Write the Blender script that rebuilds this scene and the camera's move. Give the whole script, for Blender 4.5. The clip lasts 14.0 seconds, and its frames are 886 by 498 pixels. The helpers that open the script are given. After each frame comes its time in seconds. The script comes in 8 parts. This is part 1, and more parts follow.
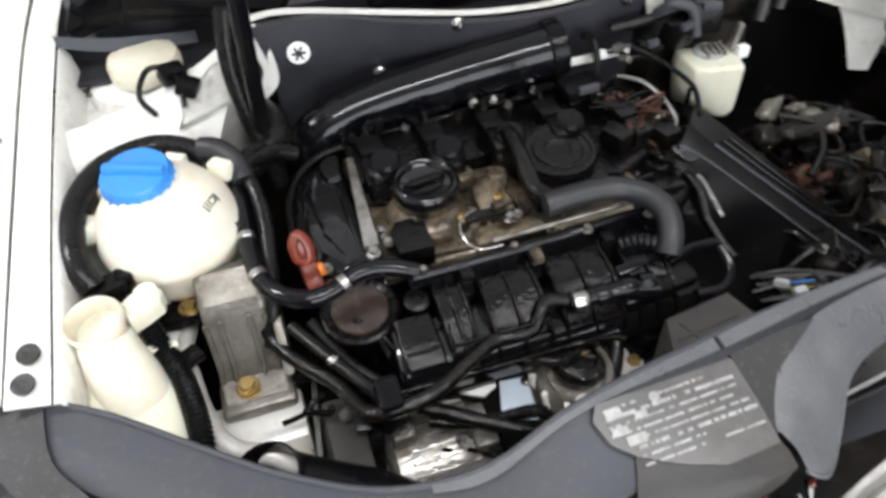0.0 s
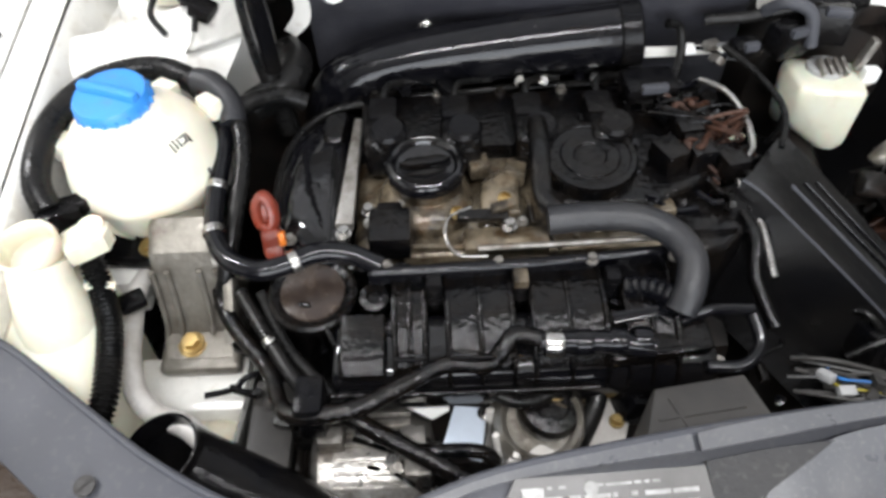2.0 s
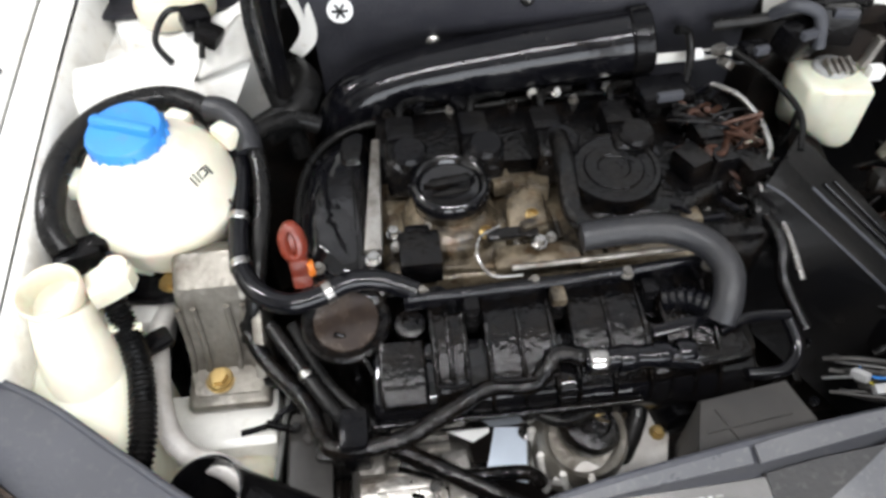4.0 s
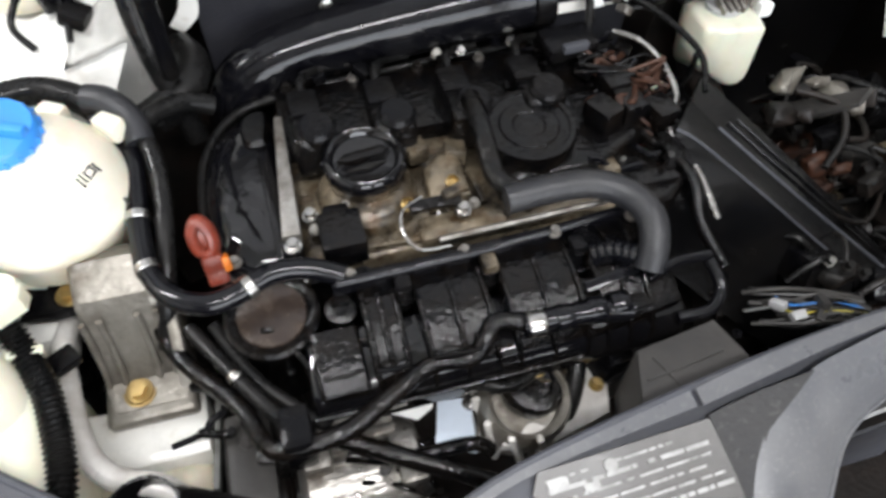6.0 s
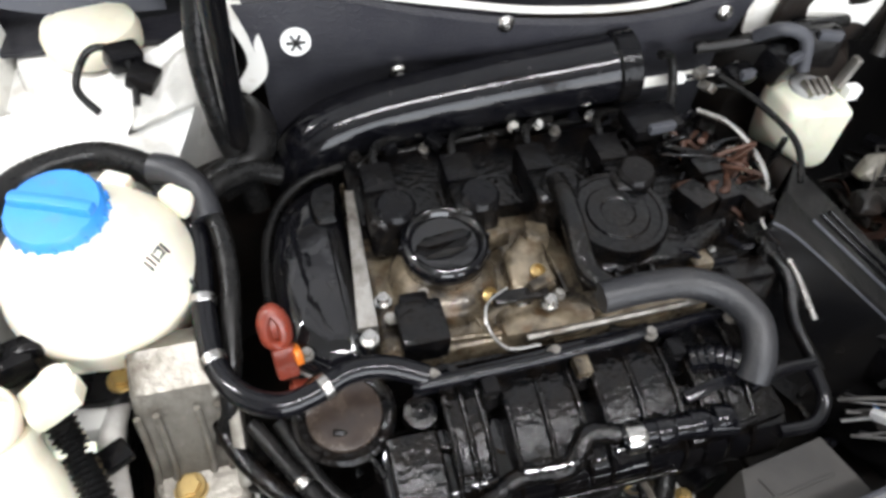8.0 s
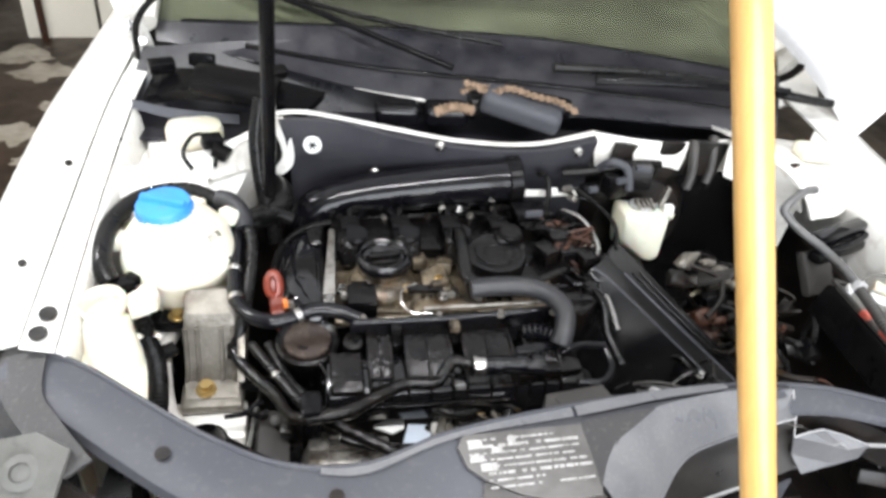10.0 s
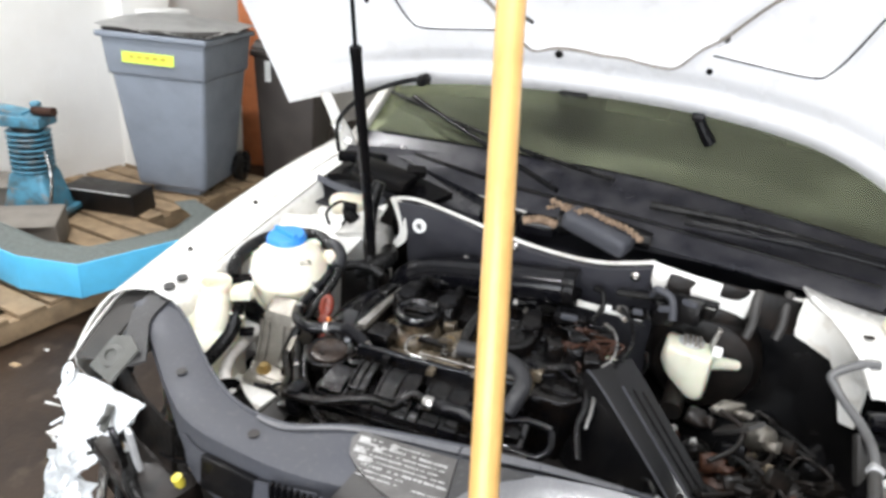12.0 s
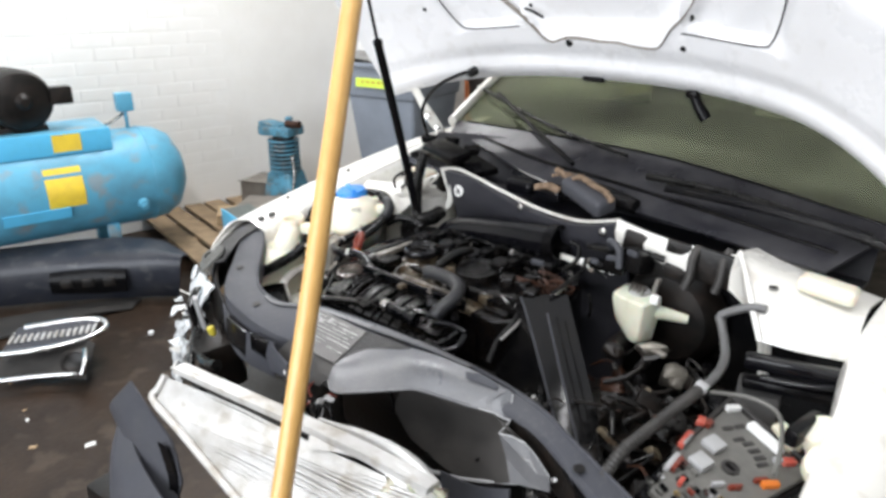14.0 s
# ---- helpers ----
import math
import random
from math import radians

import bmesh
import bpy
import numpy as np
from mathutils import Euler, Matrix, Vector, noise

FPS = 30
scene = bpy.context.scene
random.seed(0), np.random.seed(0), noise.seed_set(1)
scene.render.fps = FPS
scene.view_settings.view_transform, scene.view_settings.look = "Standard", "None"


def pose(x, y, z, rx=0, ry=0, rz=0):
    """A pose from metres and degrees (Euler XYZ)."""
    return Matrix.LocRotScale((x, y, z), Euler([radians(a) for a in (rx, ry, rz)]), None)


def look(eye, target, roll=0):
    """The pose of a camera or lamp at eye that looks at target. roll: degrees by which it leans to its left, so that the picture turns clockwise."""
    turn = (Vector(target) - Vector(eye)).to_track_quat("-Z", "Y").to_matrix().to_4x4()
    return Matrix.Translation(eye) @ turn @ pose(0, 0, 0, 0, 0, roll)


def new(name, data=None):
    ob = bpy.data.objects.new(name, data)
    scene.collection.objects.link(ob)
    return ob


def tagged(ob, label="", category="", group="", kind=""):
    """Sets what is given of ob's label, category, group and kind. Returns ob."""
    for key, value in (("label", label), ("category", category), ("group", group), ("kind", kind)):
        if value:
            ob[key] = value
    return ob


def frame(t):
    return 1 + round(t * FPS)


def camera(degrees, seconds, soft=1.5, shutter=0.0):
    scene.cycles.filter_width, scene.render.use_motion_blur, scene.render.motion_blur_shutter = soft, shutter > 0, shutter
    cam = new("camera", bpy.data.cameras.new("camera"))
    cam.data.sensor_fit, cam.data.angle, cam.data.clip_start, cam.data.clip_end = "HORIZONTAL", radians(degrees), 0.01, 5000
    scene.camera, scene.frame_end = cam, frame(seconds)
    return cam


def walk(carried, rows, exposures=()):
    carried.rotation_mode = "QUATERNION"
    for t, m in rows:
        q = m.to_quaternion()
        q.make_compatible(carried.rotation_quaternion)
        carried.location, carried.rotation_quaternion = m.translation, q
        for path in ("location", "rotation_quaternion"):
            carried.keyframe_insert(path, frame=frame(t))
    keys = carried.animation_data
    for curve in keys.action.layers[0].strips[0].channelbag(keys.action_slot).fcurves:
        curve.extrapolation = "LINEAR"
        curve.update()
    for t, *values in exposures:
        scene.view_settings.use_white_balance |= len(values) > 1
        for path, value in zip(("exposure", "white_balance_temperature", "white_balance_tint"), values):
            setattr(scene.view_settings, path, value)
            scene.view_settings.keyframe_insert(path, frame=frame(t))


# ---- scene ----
cam = camera(65.1, 14.0, 3.2, 0.3)
PATH = [
    (0, (-0.357, -0.246, 1.467), (0.036, 1.109, 0.05), -2.5),
    (0.5, (-0.238, -0.193, 1.432), (-0.206, 1.188, -0.014), -4.2),
    (1, (-0.205, -0.169, 1.419), (-0.375, 1.117, -0.103), -6.6),
    (1.5, (-0.175, -0.145, 1.411), (-0.276, 1.143, -0.116), -4.5),
    (2, (-0.172, -0.154, 1.419), (-0.137, 1.154, -0.093), -1.0),
    (2.5, (-0.168, -0.165, 1.422), (-0.061, 1.149, -0.083), -0.2),
    (3, (-0.171, -0.166, 1.418), (-0.04, 1.155, -0.077), -1.3),
    (3.5, (-0.205, -0.145, 1.431), (-0.1, 1.161, -0.08), -2.1),
    (3.7, (-0.219, -0.135, 1.431), (-0.118, 1.169, -0.083), -1.8),
    (5.8, (-0.288, -0.093, 1.419), (0.076, 1.077, -0.162), 2.7),
    (6, (-0.253, -0.089, 1.419), (0.116, 1.066, -0.171), 2.3),
    (6.5, (-0.212, -0.083, 1.419), (0.087, 1.147, -0.13), -1.6),
    (7, (-0.307, -0.006, 1.412), (0.128, 1.199, -0.124), 2.7),
    (7.2, (-0.351, 0.032, 1.41), (0.144, 1.197, -0.138), 5.2),
    (9.3, (-0.253, -0.234, 1.505), (-0.078, 1.216, 0.139), 3.8),
    (9.5, (-0.292, -0.322, 1.535), (0.001, 1.19, 0.259), 6.0),
    (10, (-0.302, -0.504, 1.547), (0.082, 1.109, 0.428), 6.6),
    (10.5, (-0.166, -0.507, 1.527), (-0.057, 1.207, 0.503), 3.4),
    (11, (-0.016, -0.528, 1.549), (-0.547, 1.127, 0.558), -0.1),
    (11.5, (0.126, -0.692, 1.555), (-0.406, 1.02, 0.668), 2.6),
    (12, (0.3, -0.734, 1.56), (-0.327, 0.995, 0.776), 4.8),
    (12.5, (0.495, -0.628, 1.539), (-0.487, 0.967, 0.84), 3.4),
    (13, (0.663, -0.669, 1.531), (-0.518, 0.772, 0.803), -2.6),
    (13.5, (0.866, -0.769, 1.536), (-0.352, 0.653, 0.831), -0.9),
    (14, (1.069, -0.694, 1.511), (-0.262, 0.619, 0.801), -0.2),
]
walk(cam, [(t, look(eye, target, roll)) for t, eye, target, roll in PATH],
     [(0.0, -0.38), (0.5, -0.30), (2.5, -0.12), (3.5, -0.18), (6.0, -0.14), (7.2, -0.10), (9.5, 0.36), (10.0, 0.25), (11.0, 0.18), (12.0, -0.06), (13.0, -0.34), (14.0, -0.36)])

# ---- light ----
world = bpy.data.worlds.new("world")
scene.world = world
world.use_nodes = True
wn = world.node_tree.nodes
sky = wn.new("ShaderNodeTexSky")
sky.sky_type, sky.sun_disc = "NISHITA", False
sky.sun_elevation, sky.sun_rotation = radians(38), radians(200)
wn["Background"].inputs["Strength"].default_value = 0.12
world.node_tree.links.new(sky.outputs["Color"], wn["Background"].inputs["Color"])


def area_lamp(name, m, sx, sy, watts, colour):
    data = bpy.data.lights.new(name, "AREA")
    data.shape, data.size, data.size_y, data.energy, data.color = "RECTANGLE", sx, sy, watts, colour
    ob = new(name, data)
    ob.matrix_world = m
    return ob


# daylight through the wide workshop door behind the camera
area_lamp("door_daylight", look((0.4, -4.0, 1.62), (0.0, 0.6, 1.1)), 4.4, 3.0, 330, (0.90, 0.935, 1.0))

# assumed strip lights, unseen: two give top light, the third brightens the left wall
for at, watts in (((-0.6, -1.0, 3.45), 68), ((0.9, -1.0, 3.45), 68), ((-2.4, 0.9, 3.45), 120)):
    area_lamp("assumed_strip_light", look(at, (at[0], at[1] + 0.001, 0)), 1.4, 0.12, watts, (0.98, 0.98, 1.0))

# ---- materials ----


def material(name, colour, rough=0.5, metal=0.0, other=None, scale=8.0, amount=0.35, bump=0.1, grain=120.0,
             rough_var=0.1, specks=None, speck_scale=40.0, speck_amount=0.5, coat=0.0, transmission=0.0, ior=1.5, sub=0.0, lo=0.42, hi=0.68, gloss=0.5):
    """A surface with large stains towards a second colour, fine grain in the relief, and uneven gloss."""
    m = bpy.data.materials.new(name)
    m.use_nodes = True
    t = m.node_tree
    b = t.nodes["Principled BSDF"]
    link = t.links.new
    co = t.nodes.new("ShaderNodeTexCoord")
    n1 = t.nodes.new("ShaderNodeTexNoise")
    n1.inputs["Scale"].default_value, n1.inputs["Detail"].default_value, n1.inputs["Roughness"].default_value = scale, 6, 0.65
    n2 = t.nodes.new("ShaderNodeTexNoise")
    n2.inputs["Scale"].default_value, n2.inputs["Detail"].default_value = grain, 3
    link(co.outputs["Object"], n1.inputs["Vector"])
    link(co.outputs["Object"], n2.inputs["Vector"])
    ramp = t.nodes.new("ShaderNodeMapRange")
    ramp.inputs["From Min"].default_value, ramp.inputs["From Max"].default_value = lo, hi
    ramp.inputs["To Max"].default_value = amount
    link(n1.outputs["Fac"], ramp.inputs["Value"])
    mix = t.nodes.new("ShaderNodeMix")
    mix.data_type = "RGBA"
    mix.inputs["A"].default_value = (*colour, 1)
    mix.inputs["B"].default_value = (*(other or [c * 0.6 for c in colour]), 1)
    link(ramp.outputs["Result"], mix.inputs["Factor"])
    last = mix.outputs["Result"]
    if specks:
        n3 = t.nodes.new("ShaderNodeTexNoise")
        n3.inputs["Scale"].default_value, n3.inputs["Detail"].default_value = speck_scale, 5
        link(co.outputs["Object"], n3.inputs["Vector"])
        r3 = t.nodes.new("ShaderNodeMapRange")
        r3.inputs["From Min"].default_value, r3.inputs["From Max"].default_value = 0.56, 0.66
        r3.inputs["To Max"].default_value = speck_amount
        link(n3.outputs["Fac"], r3.inputs["Value"])
        mix3 = t.nodes.new("ShaderNodeMix")
        mix3.data_type = "RGBA"
        mix3.inputs["B"].default_value = (*specks, 1)
        link(r3.outputs["Result"], mix3.inputs["Factor"])
        link(last, mix3.inputs["A"])
        last = mix3.outputs["Result"]
    link(last, b.inputs["Base Color"])
    rr = t.nodes.new("ShaderNodeMapRange")
    rr.inputs["To Min"].default_value, rr.inputs["To Max"].default_value = max(0.02, rough - rough_var), min(1.0, rough + rough_var)
    rr.inputs["From Min"].default_value, rr.inputs["From Max"].default_value = 0.3, 0.7
    link(n1.outputs["Fac"], rr.inputs["Value"])
    link(rr.outputs["Result"], b.inputs["Roughness"])
    b.inputs["Metallic"].default_value = metal
    b.inputs["Specular IOR Level"].default_value = gloss
    b.inputs["Coat Weight"].default_value = coat
    b.inputs["Transmission Weight"].default_value = transmission
    b.inputs["IOR"].default_value = ior
    if sub:
        b.inputs["Subsurface Weight"].default_value, b.inputs["Subsurface Scale"].default_value = sub, 0.02
    if bump:
        bp = t.nodes.new("ShaderNodeBump")
        bp.inputs["Strength"].default_value, bp.inputs["Distance"].default_value = bump, 0.003
        link(n2.outputs["Fac"], bp.inputs["Height"])
        link(bp.outputs["Normal"], b.inputs["Normal"])
    return m


PAINT = material("white_car_paint", (0.74, 0.73, 0.69), 0.28, other=(0.60, 0.56, 0.48), scale=5, amount=0.35, bump=0.02, coat=0.5, specks=(0.38, 0.32, 0.24), speck_scale=28, speck_amount=0.3)
INNER = material("hood_underside_paint", (0.84, 0.84, 0.85), 0.3, other=(0.72, 0.71, 0.70), scale=4, amount=0.4, bump=0.02, specks=(0.5, 0.47, 0.42), speck_scale=22, speck_amount=0.15)
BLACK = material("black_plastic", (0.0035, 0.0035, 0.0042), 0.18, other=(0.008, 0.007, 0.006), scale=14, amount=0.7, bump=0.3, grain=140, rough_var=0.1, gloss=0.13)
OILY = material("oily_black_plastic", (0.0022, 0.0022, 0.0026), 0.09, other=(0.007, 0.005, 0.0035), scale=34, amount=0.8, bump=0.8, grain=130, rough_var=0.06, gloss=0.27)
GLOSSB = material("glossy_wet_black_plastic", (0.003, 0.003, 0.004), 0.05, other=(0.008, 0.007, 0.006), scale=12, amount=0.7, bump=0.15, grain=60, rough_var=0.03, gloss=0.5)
# tray plastic, and the shade colour of the front opening and a bay wall
TRAYM = material("black_tray_plastic_and_shade", (0.0045, 0.0045, 0.005), 0.2, other=(0.010, 0.009, 0.008), scale=10, amount=0.7, bump=0.15, rough_var=0.1, gloss=0.27)
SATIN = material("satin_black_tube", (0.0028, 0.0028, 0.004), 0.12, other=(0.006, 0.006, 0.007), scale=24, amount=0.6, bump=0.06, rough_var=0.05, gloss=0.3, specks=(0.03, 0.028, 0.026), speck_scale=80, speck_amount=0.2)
RUBBER = material("black_rubber", (0.0055, 0.0055, 0.0055), 0.28, other=(0.012, 0.011, 0.010), scale=25, amount=0.6, bump=0.25, rough_var=0.12, gloss=0.2)
FOAM = material("grey_foam_hose", (0.015, 0.0155, 0.018), 0.42, other=(0.028, 0.027, 0.027), scale=18, amount=0.6, bump=0.3, grain=220, gloss=0.4)
FELT = material("charcoal_firewall_mat", (0.026, 0.026, 0.032), 0.42, other=(0.040, 0.040, 0.044), scale=9, amount=0.7, bump=0.5, grain=260, gloss=0.4)
GREY = material("grey_plastic", (0.046, 0.048, 0.057), 0.5, other=(0.060, 0.061, 0.065), scale=5, amount=0.6, bump=0.12, grain=200, rough_var=0.14, specks=(0.10, 0.098, 0.094), speck_scale=110, speck_amount=0.2, gloss=0.25)
DUSTY = material("dusty_scratched_plastic", (0.095, 0.097, 0.104), 0.38, other=(0.150, 0.149, 0.150), scale=6, amount=0.8, bump=0.12, grain=180, rough_var=0.15, specks=(0.20, 0.196, 0.19), speck_scale=230, speck_amount=0.3, gloss=0.6)
GREENGREY = material("dusty_bracket_plastic", (0.085, 0.085, 0.078), 0.55, other=(0.05, 0.05, 0.045), scale=14, amount=0.8, bump=0.3)
BUMPER = material("dark_bumper_plastic", (0.020, 0.023, 0.032), 0.4, other=(0.045, 0.046, 0.052), scale=6, amount=0.7, bump=0.15, specks=(0.12, 0.12, 0.115), speck_scale=18, speck_amount=0.3)
CARD = material("dark_grey_plate", (0.030, 0.0285, 0.027), 0.5, other=(0.055, 0.051, 0.047), scale=12, amount=0.7, bump=0.15, gloss=0.35)
ALU = material("cast_aluminium", (0.36, 0.345, 0.32), 0.4, 0.8, other=(0.10, 0.085, 0.07), scale=22, amount=0.9, bump=0.5, grain=150, rough_var=0.15, specks=(0.09, 0.07, 0.05), speck_scale=30, speck_amount=0.6)
PIPEG = material("dull_grey_pipe", (0.10, 0.10, 0.10), 0.4, other=(0.06, 0.058, 0.055), scale=20, amount=0.7, bump=0.1)
MOUNTM = material("stained_beige_casting", (0.23, 0.215, 0.185), 0.36, 0.5, other=(0.07, 0.055, 0.04), scale=14, amount=0.9, bump=0.5, grain=130, specks=(0.34, 0.32, 0.29), speck_scale=34, speck_amount=0.5)
STAINED = material("oil_stained_aluminium", (0.24, 0.195, 0.135), 0.26, 0.4, other=(0.013, 0.009, 0.005), lo=0.37, hi=0.60, scale=20, amount=1.0, bump=0.4, grain=110, rough_var=0.15, specks=(0.09, 0.05, 0.022), speck_scale=45, speck_amount=0.6, coat=0.2)
STEEL = material("bright_steel", (0.50, 0.49, 0.47), 0.25, 1.0, other=(0.14, 0.13, 0.12), scale=30, amount=0.8, bump=0.15)
BRASS = material("yellow_zinc_bolt", (0.42, 0.30, 0.12), 0.35, 0.8, other=(0.2, 0.13, 0.06), scale=60, amount=0.6)
RUST = material("rusty_brown", (0.050, 0.020, 0.011), 0.45, 0.1, other=(0.018, 0.010, 0.007), scale=60, amount=0.9, bump=0.4, gloss=0.3)
FILTER = material("brown_filter_cap", (0.026, 0.019, 0.016), 0.25, other=(0.05, 0.036, 0.026), scale=30, amount=0.8, bump=0.15, gloss=0.35)
BLUECAP = material("blue_cap_plastic", (0.03, 0.22, 0.62), 0.4, other=(0.03, 0.16, 0.46), scale=18, amount=0.5, bump=0.05, specks=(0.12, 0.1, 0.1), speck_scale=22, speck_amount=0.35)
TANKW = material("milky_tank_plastic", (0.70, 0.67, 0.57), 0.36, other=(0.56, 0.49, 0.34), scale=7, amount=0.55, bump=0.03, sub=0.25, specks=(0.42, 0.34, 0.21), speck_scale=14, speck_amount=0.25)
BOTTLE = material("cream_bottle_plastic", (0.70, 0.67, 0.55), 0.42, other=(0.56, 0.50, 0.36), scale=8, amount=0.5, bump=0.03, sub=0.2, specks=(0.40, 0.33, 0.22), speck_scale=16, speck_amount=0.25)
ORANGE = material("dull_red_plastic", (0.17, 0.030, 0.016), 0.32, other=(0.07, 0.016, 0.01), scale=45, amount=0.8, bump=0.1)
ORTIP = material("orange_plastic_tip", (0.62, 0.17, 0.02), 0.35, other=(0.4, 0.1, 0.02), scale=30, amount=0.5)
RESERV = material("milky_reservoir_plastic", (0.62, 0.62, 0.51), 0.32, other=(0.48, 0.47, 0.34), scale=9, amount=0.5, bump=0.04, sub=0.2, specks=(0.36, 0.33, 0.22), speck_scale=18, speck_amount=0.25)
PALEPIPE = material("pale_alloy_pipe", (0.60, 0.58, 0.55), 0.32, 0.1, other=(0.36, 0.33, 0.29), scale=25, amount=0.7, bump=0.1)
# dirty felt, and the shade colour of the recess beside the plate
GUIDE = material("dirty_felt_and_recess_shade", (0.017, 0.017, 0.018), 0.6, other=(0.032, 0.031, 0.03), scale=22, amount=0.8, bump=0.4, grain=160, specks=(0.11, 0.105, 0.10), speck_scale=150, speck_amount=0.2)
PALEFLOOR = material("pale_floor_patch", (0.30, 0.27, 0.22), 0.5, other=(0.14, 0.115, 0.085), scale=7, amount=0.9, bump=0.3, grain=60, rough_var=0.2)
YELLOW = material("yellow_plastic", (0.50, 0.42, 0.05), 0.4)
PUMPB = material("dirty_blue_pump_paint", (0.075, 0.25, 0.36), 0.5, other=(0.05, 0.075, 0.08), scale=12, amount=0.9, bump=0.3, specks=(0.20, 0.17, 0.14), speck_scale=20, speck_amount=0.6)
PALEBLUE = material("pale_blue_plate", (0.50, 0.56, 0.64), 0.35, other=(0.40, 0.44, 0.50), scale=14, amount=0.6, bump=0.04)
LIME = material("lime_sticker", (0.62, 0.80, 0.08), 0.5, other=(0.5, 0.65, 0.1), scale=20, amount=0.5)
LABELY = material("yellow_label", (0.80, 0.58, 0.05), 0.5, other=(0.6, 0.42, 0.06), scale=20, amount=0.6)
SKYBLUE = material("sky_blue_paint", (0.10, 0.36, 0.52), 0.42, other=(0.09, 0.24, 0.33), scale=5, amount=0.8, bump=0.08, specks=(0.27, 0.25, 0.22), speck_scale=8, speck_amount=0.65, rough_var=0.15)
LIGHTBLUE = material("light_blue_paint", (0.10, 0.48, 0.76), 0.4, other=(0.08, 0.36, 0.55), scale=8, amount=0.5, bump=0.05)
BINGREY = material("grey_bin_plastic", (0.20, 0.225, 0.265), 0.5, other=(0.15, 0.165, 0.19), scale=4, amount=0.6, bump=0.06)
BINLID = material("pale_lid_plastic", (0.55, 0.55, 0.53), 0.5, other=(0.4, 0.4, 0.4), scale=8, amount=0.6)
DARKBIN = material("dark_brown_bin_plastic", (0.045, 0.037, 0.033), 0.5, other=(0.07, 0.06, 0.05), scale=5, amount=0.6, bump=0.08)
ORWOOD = material("orange_brown_board", (0.48, 0.16, 0.06), 0.5, other=(0.3, 0.1, 0.04), scale=10, amount=0.6)
WHITEP = material("white_label", (0.78, 0.78, 0.76), 0.5, other=(0.6, 0.6, 0.58), scale=30, amount=0.5)
SILVERL = material("faded_silver_label", (0.060, 0.057, 0.054), 0.38, other=(0.105, 0.100, 0.096), scale=16, amount=0.8)
LABELINK = material("pale_print", (0.34, 0.335, 0.325), 0.5, other=(0.14, 0.14, 0.13), scale=60, amount=0.9)
DARKINK = material("dark_print", (0.03, 0.03, 0.03), 0.5)
WALLW = material("white_wall_paint", (0.80, 0.79, 0.76), 0.6, other=(0.70, 0.68, 0.63), scale=1.5, amount=0.5, bump=0.12, grain=60)
CREAM = material("cream_wall_paint", (0.72, 0.68, 0.58), 0.65, other=(0.6, 0.55, 0.45), scale=2, amount=0.5, bump=0.1)
CEIL = material("ceiling_paint", (0.74, 0.74, 0.72), 0.8, other=(0.65, 0.65, 0.62), scale=1, amount=0.4)
FLOOR = material("wet_brown_concrete", (0.033, 0.020, 0.012), 0.42, other=(0.012, 0.008, 0.006), scale=2.2, amount=0.9, bump=0.35, grain=70, rough_var=0.2, specks=(0.12, 0.09, 0.065), speck_scale=9, speck_amount=0.28, gloss=0.25)
CARDB = material("brown_cardboard", (0.40, 0.29, 0.17), 0.8, other=(0.3, 0.2, 0.11), scale=12, amount=0.6)
GREYCARD = material("grey_brown_card", (0.20, 0.18, 0.155), 0.8, other=(0.13, 0.115, 0.1), scale=9, amount=0.7)
MESHG = material("grey_wire_mesh", (0.16, 0.18, 0.17), 0.55, 0.4, other=(0.10, 0.11, 0.1), scale=60, amount=0.8, bump=0.8, grain=300)
SCREEN = material("dusty_dark_cowl", (0.012, 0.012, 0.016), 0.34, other=(0.040, 0.039, 0.042), scale=11, amount=0.9, bump=0.25, gloss=0.4)
FINS = material("silver_condenser_fins", (0.55, 0.545, 0.53), 0.5, 0.4, other=(0.34, 0.32, 0.28), scale=9, amount=0.8, bump=0.6, grain=320, specks=(0.25, 0.2, 0.13), speck_scale=20, speck_amount=0.4)
RAG = material("dried_leaf_rope", (0.19, 0.13, 0.085), 0.9, other=(0.075, 0.05, 0.03), scale=55, amount=0.9, bump=0.6)
FUSEB = material("fusebox_plastic", (0.105, 0.103, 0.094), 0.5, other=(0.165, 0.158, 0.142), scale=20, amount=0.7, bump=0.2)
RELAY = material("pale_grey_relay", (0.36, 0.36, 0.36), 0.45, other=(0.3, 0.3, 0.3), scale=30, amount=0.5)
REDF = material("red_fuse", (0.42, 0.065, 0.045), 0.4, other=(0.5, 0.2, 0.14), scale=60, amount=0.6)
# grimy steel, and the shade colour of gaps, holes and openings
DARK = material("grimy_dark_steel_and_shade", (0.006, 0.0055, 0.005), 0.4, other=(0.018, 0.012, 0.009), scale=16, amount=0.8, bump=0.35, gloss=0.3)
LENS = material("cloudy_headlamp_plastic", (0.72, 0.74, 0.75), 0.22, other=(0.48, 0.49, 0.48), scale=12, amount=0.7, bump=0.15)
CHROME = material("dusty_chrome", (0.75, 0.75, 0.75), 0.22, 1.0, other=(0.5, 0.5, 0.5), scale=30, amount=0.5)


